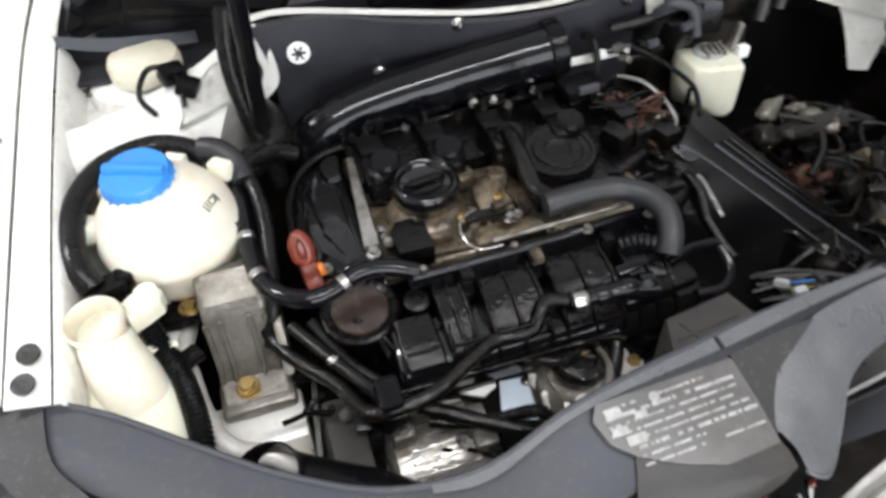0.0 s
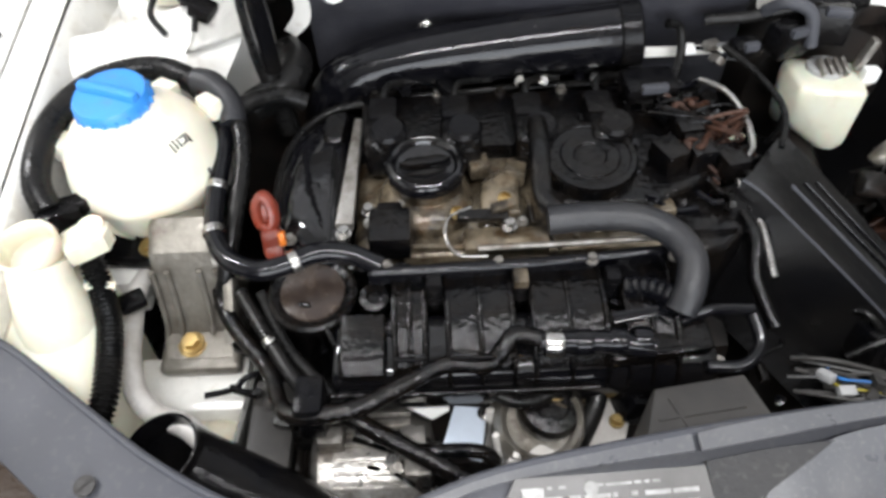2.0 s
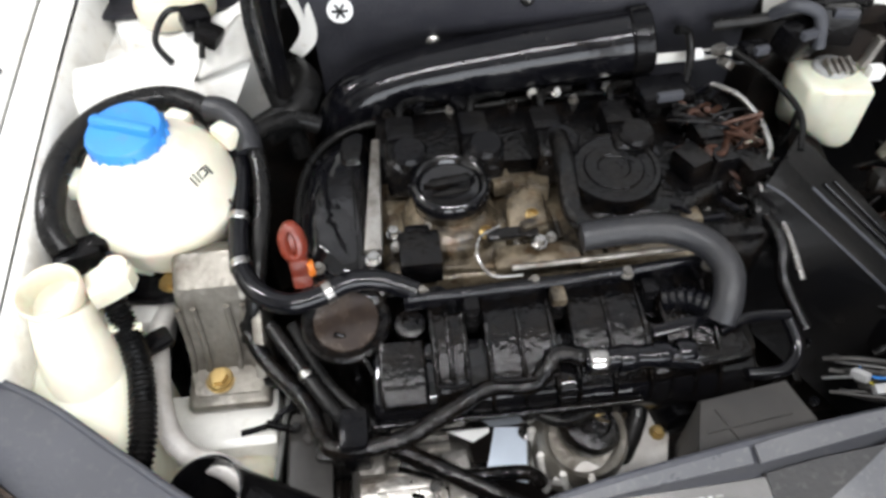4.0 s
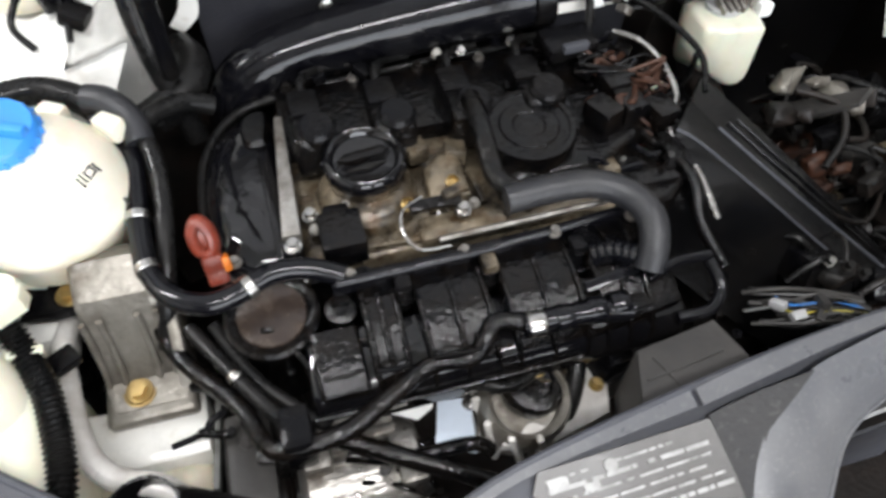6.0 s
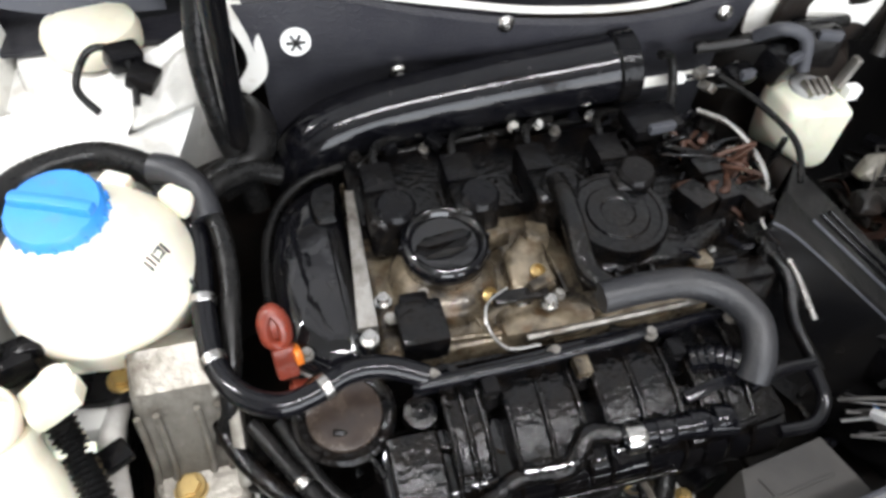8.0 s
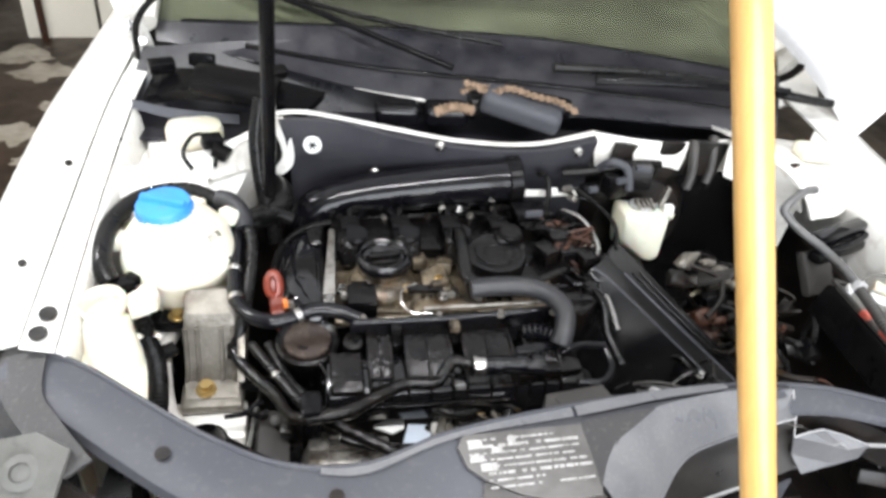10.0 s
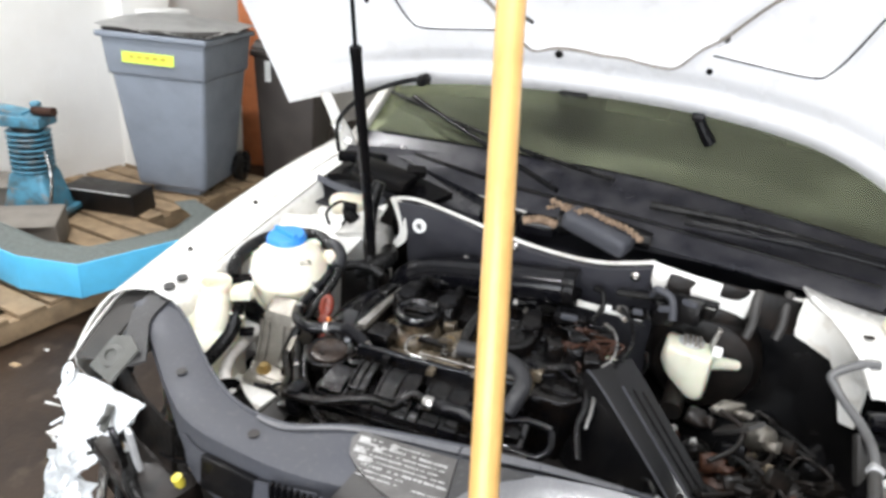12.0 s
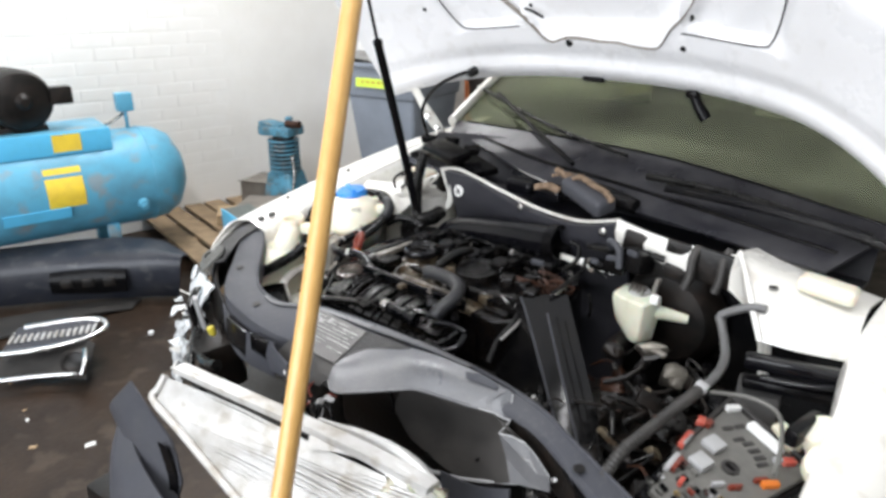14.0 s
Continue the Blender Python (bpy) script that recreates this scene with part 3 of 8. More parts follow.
part("motor_cover", box((0.125, 0.752, 1.014), (0.165, 0.062, 0.045), 0.016, pose(0, 0, 0, 12, 10, -20), seg=3), GREY, car, "dark grey wiper motor cover")
part("wiper_arm", tube([(0.0, 0.86, 1.055), (-0.2, 0.96, 1.10), (-0.5, 1.12, 1.17)], 0.007), BLACK, car)
part("wiper_blade", tube([(0.12, 0.93, 1.085), (-0.2, 1.02, 1.11), (-0.58, 1.14, 1.17)], 0.006), RUBBER, car)
part("wiper_blade", tube([(0.22, 0.87, 1.06), (0.5, 0.84, 1.06), (0.85, 0.78, 1.03)], 0.010), RUBBER, car)
part("wiper_arm", tube([(0.30, 0.82, 1.055), (0.55, 0.80, 1.06), (0.75, 0.80, 1.045)], 0.012, flat=0.6), BLACK, car)
part("scuttle_ridge", tube([(-0.42, 0.968, 1.048), (-0.15, 0.905, 1.032), (0.2, 0.862, 1.022), (0.7, 0.785, 1.003)], 0.006), BLACK, car)
part("scuttle_ridge", tube([(-0.55, 1.024, 1.078), (-0.15, 1.0, 1.087), (0.25, 0.98, 1.082), (0.77, 0.89, 1.047)], 0.005), BLACK, car)
# windscreen and what shows through it
part("windscreen", ribbon([[(-0.60, 1.032, 1.074), (-0.45, 1.022, 1.080), (-0.15, 1.003, 1.086), (0.25, 0.983, 1.080), (0.78, 0.893, 1.045)],
                           [(-0.58, 1.40, 1.30), (-0.4, 1.50, 1.34), (-0.05, 1.56, 1.36), (0.3, 1.55, 1.35), (0.78, 1.42, 1.30)],
                           [(-0.52, 1.75, 1.46), (-0.35, 1.84, 1.50), (-0.05, 1.88, 1.52), (0.3, 1.87, 1.51), (0.74, 1.76, 1.46)]], 0.005, across=4), GLASS, car, "green-tinted windscreen with a pale film for reflections")
part("dashboard", ribbon([[(-0.66, 1.06, 1.00), (0.0, 1.06, 1.02), (0.8, 0.98, 0.98)], [(-0.66, 1.5, 1.10), (0.0, 1.6, 1.12), (0.8, 1.5, 1.10)], [(-0.66, 1.75, 0.95), (0.0, 1.8, 0.95), (0.8, 1.7, 0.95)]], 0.02), BLACK, car)
for cx in (-0.35, 0.38):
    part("seat", box((cx, 2.35, 1.05), (0.46, 0.16, 0.66), 0.06, pose(0, 0, 0, -14)), GREY, car)
    part("headrest", box((cx, 2.45, 1.42), (0.26, 0.10, 0.17), 0.04, pose(0, 0, 0, -14)), CARD, car)
part("roof", ribbon([[(-0.52, 1.75, 1.46), (0.1, 1.88, 1.52), (0.74, 1.76, 1.46)], [(-0.55, 2.4, 1.50), (0.1, 2.5, 1.56), (0.78, 2.4, 1.50)], [(-0.5, 3.1, 1.42), (0.1, 3.2, 1.48), (0.72, 3.1, 1.42)]], 0.03, across=3), PAINT, car)
part("pillar", tube([(-0.62, 1.02, 1.07), (-0.60, 1.4, 1.30), (-0.54, 1.77, 1.47)], 0.03, flat=0.6), PAINT, car)
part("pillar", tube([(0.84, 1.0, 1.07), (0.81, 1.4, 1.30), (0.76, 1.77, 1.47)], 0.03, flat=0.6), PAINT, car)
part("side", ribbon([[(-0.65, 1.26, 1.05), (-0.70, 2.0, 1.02), (-0.70, 3.2, 1.0)], [(-0.78, 1.3, 0.9), (-0.82, 2.0, 0.88), (-0.82, 3.2, 0.88)], [(-0.80, 1.3, 0.0), (-0.84, 2.0, 0.0), (-0.84, 3.2, 0.0)]], 0.01, across=3), PAINT, car)
part("side", ribbon([[(0.88, 1.2, 1.05), (0.92, 2.0, 1.02), (0.92, 3.2, 1.0)], [(1.06, 1.25, 0.85), (1.1, 2.0, 0.85), (1.08, 3.2, 0.85)], [(1.08, 1.25, 0.3), (1.1, 2.0, 0.28), (1.08, 3.2, 0.3)]], 0.01, across=3), PAINT, car)
# bay: plain walls and underbody, coloured dark to stand in for deep shade
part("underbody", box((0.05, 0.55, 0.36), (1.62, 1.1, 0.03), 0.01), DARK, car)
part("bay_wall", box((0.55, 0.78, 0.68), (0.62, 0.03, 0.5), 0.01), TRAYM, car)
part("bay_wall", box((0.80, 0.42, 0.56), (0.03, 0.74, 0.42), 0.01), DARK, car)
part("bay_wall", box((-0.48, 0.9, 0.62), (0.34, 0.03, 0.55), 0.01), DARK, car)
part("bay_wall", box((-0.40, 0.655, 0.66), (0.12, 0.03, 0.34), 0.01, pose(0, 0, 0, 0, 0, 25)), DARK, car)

# the bonnet: outer skin, pressed inner panel and fittings


def bonnet_at(u, v, lift=0.0):
    """A place on the open bonnet: u across (-1 to 1), v from its rear edge to its front; lift: metres below its skin."""
    e = abs(u) ** 2.5
    x = 0.055 + u * (0.80 + 0.03 * math.sin(math.pi * v)) * (1 - 0.12 * v ** 3)
    rise = radians(61 - 9 * v)
    y = 0.965 - (0.105 + 0.02 * (u > 0)) * e - 1.15 * v * math.cos(rise)
    z = 1.278 - (0.113 + 0.03 * (u > 0)) * e + 1.15 * v * math.sin(rise) - 0.06 * e * v * v
    z -= 0.45 * max(0.0, u - 0.55) ** 2 * (1 - v)
    return Vector((x, y - 0.87 * lift, z - 0.49 * lift))


def step(a, b, x):
    t = min(1, max(0, (x - a) / (b - a)))
    return t * t * (3 - 2 * t)


def pressing(u, v):
    """How far the inner panel stands off the skin: ribs high, pads low."""
    a = abs(u)
    pad = step(0.15, 0.17, v) * (1 - step(0.42, 0.46, v)) * step(0.27, 0.30, a - 0.3 * (v - 0.15)) * (1 - step(0.54, 0.58, a - 0.25 * (v - 0.15)))
    pad *= step(0.0, 0.03, 0.17 + 1.25 * (a - 0.22) - v)
    mid = step(0.0, 0.04, v - 0.12 - 0.9 * max(0.0, a - 0.2)) * (1 - step(0.88, 0.93, v)) * (1 - step(0.60, 0.66, a))
    top = step(0.30, 0.36, v) * (1 - step(0.88, 0.92, v)) * step(0.70, 0.76, a) * (1 - step(0.88, 0.92, a))
    lip = 1 - step(0.0, 0.03, v)
    groove = 0.4 * math.exp(-((v - 0.075) / 0.012) ** 2)
    edge = step(0.94, 1.0, -u) + step(1.06, 1.12, u)
    return 0.006 + 0.030 * (1 - max(pad, mid, top, 0.8 * lip, groove, 0.85 * edge))


def bonnet_sheet(off, nu=76, nv=60):
    bm = bmesh.new()
    g = [[bm.verts.new(bonnet_at(-1 + 2.12 * i / nu, j / nv, off(-1 + 2.12 * i / nu, j / nv))) for i in range(nu + 1)] for j in range(nv + 1)]
    for a, b in zip(g, g[1:]):
        for k in range(nu):
            bm.faces.new((a[k], a[k + 1], b[k + 1], b[k]))
    return bm


bonnet = part("bonnet", bonnet_sheet(lambda u, v: 0.0, 44, 30), PAINT, car, "white bonnet held open by a pole")
part("inner_panel", bonnet_sheet(pressing), INNER, bonnet, "white pressed inner panel")
for side in (-1, 1):
    pts = [bonnet_at(side * u, v, 0.034) for u, v in ((0.60, 0.30), (0.57, 0.22), (0.545, 0.175), (0.52, 0.158), (0.44, 0.152), (0.35, 0.152), (0.28, 0.153))]
    part("pad_seal", tube(pts, 0.0022, 8, 4), RUBBER, bonnet, "thin black seal round the pressed pad")
random.seed(21)
pts = [bonnet_at(u, 0.118 + 0.85 * max(0.0, abs(u) - 0.2) + random.uniform(-0.008, 0.008), 0.035) for u in (-0.42, -0.36, -0.3, -0.25, -0.2, -0.13, -0.07, 0.0, 0.06, 0.1, 0.15, 0.2, 0.25, 0.3, 0.38, 0.46)]
part("torn_pad_edge", tube(pts, 0.006, 8, 4, flat=0.35), GREYCARD, bonnet, "torn brown edge of the missing insulation")
for u, v, r in ((-0.12, 0.11, 0.010), (0.30, 0.18, 0.009), (0.28, 0.12, 0.007), (-0.25, 0.195, 0.006), (-0.65, 0.23, 0.006), (-0.12, 0.004, 0.008)):
    part("panel_hole", lathe([(r, 0), (r * 0.9, 0.003), (0, 0.003)], bonnet_at(u, v, pressing(u, v) + 0.001), (0, -0.87, -0.49), 14), RUBBER, bonnet)
part("seal_strip", tube([bonnet_at(-0.25, 0.20, 0.036), bonnet_at(-0.22, 0.19, 0.036), bonnet_at(-0.19, 0.175, 0.036)], 0.004, 8), RUBBER, bonnet)
part("stop_rubber", box(bonnet_at(-0.08, 0.004, 0.02), (0.065, 0.02, 0.014), 0.005, pose(0, 0, 0, -25)), RUBBER, bonnet)
bracket = part("washer_jet", box(bonnet_at(0.28, 0.0, 0.02), (0.03, 0.03, 0.02), 0.006), BLACK, bonnet)
part("washer_jet", tube([bonnet_at(0.28, 0.0, 0.02), bonnet_at(0.30, -0.02, 0.03), bonnet_at(0.33, -0.045, 0.04)], 0.012, r_end=0.016), BLACK, bonnet)
part("washer_hose", tube([(-0.62, 0.90, 1.04), (-0.60, 0.86, 1.13), (-0.52, 0.84, 1.21), (-0.42, 0.84, 1.258), (-0.345, 0.835, 1.278)], 0.006), RUBBER, bonnet, "black washer hose with a rubber end")
part("hose_end", lathe([(0.008, 0), (0.014, 0.008), (0.014, 0.03), (0.008, 0.036)], (-0.372, 0.836, 1.266), (1, 0, 0.45), 16), RUBBER, bonnet)
# hinge
part("hinge", ribbon([[(-0.64, 0.98, 1.03), (-0.645, 0.93, 1.08), (-0.65, 0.89, 1.15), (-0.66, 0.865, 1.2)], [(-0.60, 0.98, 1.03), (-0.605, 0.94, 1.09), (-0.62, 0.90, 1.15), (-0.63, 0.875, 1.2)]], 0.006), PAINT, car, "white bonnet hinge")
for c in ((-0.62, 0.95, 1.06), (-0.63, 0.91, 1.10)):
    part("hinge_bolt", bolt(c, 0.008, 0.008, (0.3, -0.9, 0.2)), STEEL, car)

# ---- the engine ----
engine = thing("engine", (-0.05, 0.4, 0.4), "oily black transverse four-cylinder engine with stained alloy cover", "engine")
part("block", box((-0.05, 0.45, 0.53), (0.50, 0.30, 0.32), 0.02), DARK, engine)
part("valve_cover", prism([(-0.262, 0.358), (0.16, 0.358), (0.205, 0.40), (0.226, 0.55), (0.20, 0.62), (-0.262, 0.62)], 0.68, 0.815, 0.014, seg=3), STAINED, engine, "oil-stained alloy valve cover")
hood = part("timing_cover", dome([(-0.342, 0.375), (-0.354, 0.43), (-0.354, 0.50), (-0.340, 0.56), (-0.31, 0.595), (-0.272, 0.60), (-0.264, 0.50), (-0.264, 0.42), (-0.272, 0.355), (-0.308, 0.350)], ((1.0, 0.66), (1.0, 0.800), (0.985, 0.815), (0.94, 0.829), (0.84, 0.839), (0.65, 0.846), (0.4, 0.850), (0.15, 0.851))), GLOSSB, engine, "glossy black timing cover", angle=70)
part("cover_boss", lathe([(0.013, -0.01), (0.013, 0.004), (0.010, 0.007), (0.005, 0.007), (0.004, 0.004), (0, 0.004)], (-0.331, 0.402, 0.834), (-0.3, -0.2, 1), 20), GLOSSB, hood)
part("cover_boss", bolt((-0.336, 0.388, 0.828), 0.005, 0.007, (-0.2, -0.3, 1)), STEEL, hood)
part("cover_seam", tube([(-0.285, 0.36, 0.838), (-0.285, 0.42, 0.849), (-0.287, 0.50, 0.850), (-0.292, 0.585, 0.836)], 0.002, 8), GLOSSB, hood)
part("cover_step", dome([(-0.278, 0.52), (-0.30, 0.522), (-0.302, 0.56), (-0.285, 0.575), (-0.272, 0.57)], ((1, 0.83), (1, 0.852), (0.85, 0.857), (0.4, 0.858))), OILY, hood)
part("cover_gasket", tube([(-0.262, 0.348, 0.80), (-0.31, 0.347, 0.805), (-0.352, 0.38, 0.81), (-0.36, 0.46, 0.812), (-0.352, 0.55, 0.815), (-0.32, 0.605, 0.82), (-0.26, 0.63, 0.825), (-0.1, 0.645, 0.83), (0.1, 0.655, 0.83)], 0.006), RUBBER, engine)
part("gasket_rim", tube([(-0.262, 0.352, 0.806), (-0.31, 0.351, 0.81), (-0.348, 0.382, 0.814), (-0.353, 0.42, 0.816)], 0.0035), STEEL, engine, "bright gasket edge")
part("bright_strip", prism([(-0.005, 0), (0.005, 0), (0.010, -0.175), (-0.010, -0.175)], 0, 0.012, 0.003, m=pose(-0.258, 0.557, 0.848, 3.5, 0, -3.5)), ALU, engine, "bright metal strip")
part("cam_ledge", prism([(-0.258, 0.52), (0.21, 0.52), (0.225, 0.56), (0.20, 0.635), (-0.258, 0.63)], 0.81, 0.838, 0.008), OILY, engine)
part("seam_rail", tube([(-0.26, 0.64, 0.845), (-0.05, 0.652, 0.85), (0.13, 0.66, 0.85)], 0.005), SATIN, engine)
for k in range(6):
    part("cover_bolt", bolt((-0.33, 0.372, 0.835) if k < 1 else (-0.24 + 0.085 * (k - 1), 0.628, 0.838), 0.005, 0.008), DARK if k % 2 else ALU, engine)
for x, y, z in ((-0.229, 0.375, 0.815), (-0.269, 0.372, 0.84), (-0.082, 0.379, 0.835), (-0.10, 0.40, 0.815), (-0.245, 0.43, 0.815), (0.13, 0.42, 0.815)):
    part("cover_bolt", bolt((x, y, z), 0.0065, 0.012), STEEL, engine)
# ignition coils, each with its head and its plug
for k in range(4):
    x = -0.222 + 0.0915 * k
    coil = part("ignition_coil", box((x, 0.505, 0.852), (0.050, 0.052, 0.055), 0.010, pose(0, 0, 0, -8), seg=3), OILY, engine, "black ignition coil")
    part("coil_top", lathe([(0.021, 0), (0.022, 0.008), (0.018, 0.013), (0, 0.014)], (x + 0.004, 0.50, 0.877), (0, -0.15, 1), 20), BLACK, coil)
    part("coil_plug", box((x - 0.004, 0.556, 0.858), (0.036, 0.045, 0.036), 0.006), BLACK, coil)
    part("plug_lead", tube([(x - 0.004, 0.57, 0.868), (x + 0.0, 0.60, 0.872), (x + 0.02, 0.63, 0.858), (x + 0.05, 0.64, 0.852)], 0.005), RUBBER, coil)
# oil filler cap on its neck
part("filler_neck", lathe([(0.046, 0.02), (0.042, 0.0), (0.040, -0.03), (0.050, -0.06)], (-0.175, 0.455, 0.835)), STAINED, engine, "stained filler neck")
cap = part("oil_cap", lathe([(0.043, -0.006), (0.046, 0.004), (0.0465, 0.014), (0.044, 0.019), (0.040, 0.021), (0.037, 0.019), (0.034, 0.012), (0.018, 0.009), (0, 0.008)], (-0.175, 0.455, 0.855), (0, -0.05, 1), 40), GLOSSB, engine, "black oil filler cap with a grip bar")
part("grip", prism([(-0.031, 0), (-0.02, -0.006), (0.02, -0.006), (0.031, 0), (0.02, 0.007), (-0.02, 0.007)], 0, 0.010, 0.002, m=pose(-0.175, 0.458, 0.863, 0, 0, 8)), OILY, cap)
part("grip_slot", prism([(-0.024, -0.002), (0, -0.006), (0.024, -0.002), (0, 0.002)], 0, 0.003, 0.0, m=pose(-0.175, 0.446, 0.8635, 0, 0, 8)), DARK, cap)
for k in range(12):
    a = 2 * math.pi * k / 12
    part("cap_notch", box((-0.175 + 0.0463 * math.cos(a), 0.455 + 0.0463 * math.sin(a), 0.866), (0.004, 0.004, 0.012), 0.001), GLOSSB, cap)
breather = part("breather_cover", lathe([(0.056, -0.03), (0.057, 0.0), (0.054, 0.006), (0.048, 0.007), (0.047, 0.005), (0.036, 0.004), (0.034, 0.006), (0.020, 0.006), (0.018, 0.004), (0, 0.004)], (0.02, 0.458, 0.866), (0, -0.08, 1), 40), OILY, engine, "round black breather cover")
part("breather_body", prism([(-0.03, 0.40), (0.09, 0.40), (0.17, 0.44), (0.17, 0.53), (-0.03, 0.53)], 0.80, 0.848, 0.012, seg=3), OILY, engine)
for x in (-0.02, 0.0, 0.02):
    part("cover_rib", box((0.02 + x, 0.40, 0.83), (0.006, 0.02, 0.03), 0.002), OILY, engine)
part("elbow", tube([(-0.04, 0.50, 0.888), (-0.042, 0.47, 0.892), (-0.045, 0.43, 0.888), (-0.045, 0.39, 0.875), (-0.03, 0.362, 0.874), (-0.01, 0.35, 0.876)], 0.012, 14), OILY, engine)
part("solenoid", box((-0.217, 0.375, 0.838), (0.048, 0.052, 0.035), 0.006), OILY, engine)
part("solenoid", box((-0.218, 0.405, 0.835), (0.03, 0.02, 0.03), 0.005), BLACK, engine)
part("alloy_boss", prism([(-0.115, 0.40), (-0.065, 0.40), (-0.06, 0.455), (-0.085, 0.475), (-0.11, 0.45)], 0.80, 0.842, 0.010, seg=3), STAINED, engine, "brown-stained alloy boss")
part("alloy_boss", box((-0.085, 0.372, 0.815), (0.10, 0.035, 0.03), 0.008), STAINED, engine)
part("sensor_wire", tube([(-0.125, 0.395, 0.855), (-0.15, 0.38, 0.855), (-0.155, 0.355, 0.85), (-0.142, 0.333, 0.845), (-0.11, 0.33, 0.845)], 0.0018, 8), STEEL, engine)
part("alloy_boss", box((0.15, 0.385, 0.815), (0.07, 0.03, 0.03), 0.008), OILY, engine, "oily black boss")
for c in ((0.115, 0.46, 0.865), (0.155, 0.47, 0.86), (0.19, 0.455, 0.855), (0.15, 0.51, 0.862)):
    part("connector", box(c, (0.032, 0.04, 0.03), 0.006, pose(0, 0, 0, 0, 0, 10 * c[0] * 20 % 25)), OILY, engine)
part("filler_base", dome([(-0.235, 0.46), (-0.225, 0.405), (-0.175, 0.385), (-0.128, 0.405), (-0.118, 0.46), (-0.14, 0.505), (-0.21, 0.505)], ((1.0, 0.805), (0.98, 0.822), (0.86, 0.832), (0.70, 0.838), (0.5, 0.842))), STAINED, engine, "stained alloy base of the filler neck", angle=70)
for c in ((-0.140, 0.398, 0.842), (-0.084, 0.415, 0.846)):
    part("copper_plug", lathe([(0.008, 0), (0.008, 0.004), (0.005, 0.006), (0.004, 0.002), (0, 0.002)], c, (0, -0.3, 1), 16), BRASS, engine, "copper-coloured plug")
part("sensor_clip", box((-0.112, 0.388, 0.848), (0.060, 0.014, 0.010), 0.003, pose(0, 0, 0, 10, 4, 4)), OILY, engine)
part("sensor_clip", box((-0.088, 0.396, 0.853), (0.030, 0.012, 0.012), 0.003, pose(0, 0, 0, 10, 0, 20)), STAINED, engine)
for c, r in (((-0.110, 0.482, 0.838), 8), ((-0.065, 0.470, 0.836), -12), ((0.056, 0.418, 0.834), 5), ((0.10, 0.402, 0.832), 0)):
    part("alloy_block", box(c, (0.026, 0.030, 0.022), 0.005, pose(0, 0, 0, -8, 0, r)), STAINED, engine)
for x0, y0, x1, y1 in ((-0.245, 0.372, -0.13, 0.366), (-0.245, 0.396, -0.225, 0.44), (-0.118, 0.37, -0.02, 0.366), (-0.05, 0.40, -0.052, 0.45)):
    part("cover_ridge", tube([(x0, y0, 0.818), ((x0 + x1) / 2, (y0 + y1) / 2, 0.820), (x1, y1, 0.818)], 0.004, 8), STAINED, engine)
for c in ((-0.205, 0.418, 0.836), (-0.243, 0.402, 0.826), (-0.065, 0.392, 0.830), (-0.02, 0.384, 0.828)):
    part("cover_bolt", bolt(c, 0.0045, 0.008, (0, -0.2, 1)), ALU, engine)
# fuel rail plates and pipe
part("rail_plate", box((-0.07, 0.322, 0.836), (0.34, 0.010, 0.020), 0.003, pose(0, 0, 0, 0, 0, 2.5)), SATIN, engine)
part("rail_pipe", tube([(-0.235, 0.312, 0.846), (-0.07, 0.316, 0.846), (0.10, 0.330, 0.846)], 0.006), SATIN, engine)
part("rail_pipe", tube([(-0.12, 0.34, 0.846), (0.0, 0.342, 0.848), (0.085, 0.345, 0.848)], 0.0035), ALU, engine)
for x in (-0.22, -0.1, 0.0, 0.09):
    part("rail_bolt", bolt((x, 0.318, 0.846), 0.005, 0.008), ALU, engine)
# oil filter housing
filt = part("oil_filter", lathe([(0.045, -0.14), (0.046, -0.01), (0.049, -0.006), (0.049, 0.004), (0.045, 0.007), (0.041, 0.004), (0, 0.003)], (-0.304, 0.318, 0.806), (0, -0.16, 1), 36), OILY, engine, "black oil filter housing")
part("filter_cap", lathe([(0.036, 0), (0.035, 0.0035), (0.030, 0.0046), (0.015, 0.0050), (0, 0.0051)], (-0.304, 0.317, 0.8095), (0, -0.16, 1), 36), FILTER, filt, "brown filter cap")
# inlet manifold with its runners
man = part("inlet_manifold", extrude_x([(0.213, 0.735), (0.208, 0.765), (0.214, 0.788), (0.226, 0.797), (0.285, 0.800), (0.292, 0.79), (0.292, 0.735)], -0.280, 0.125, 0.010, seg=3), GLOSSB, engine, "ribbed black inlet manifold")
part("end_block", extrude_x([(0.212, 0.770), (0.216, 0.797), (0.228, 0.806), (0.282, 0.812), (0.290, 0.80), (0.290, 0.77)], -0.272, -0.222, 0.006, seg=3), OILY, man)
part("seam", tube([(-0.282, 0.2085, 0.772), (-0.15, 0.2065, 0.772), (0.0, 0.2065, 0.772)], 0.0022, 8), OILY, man)
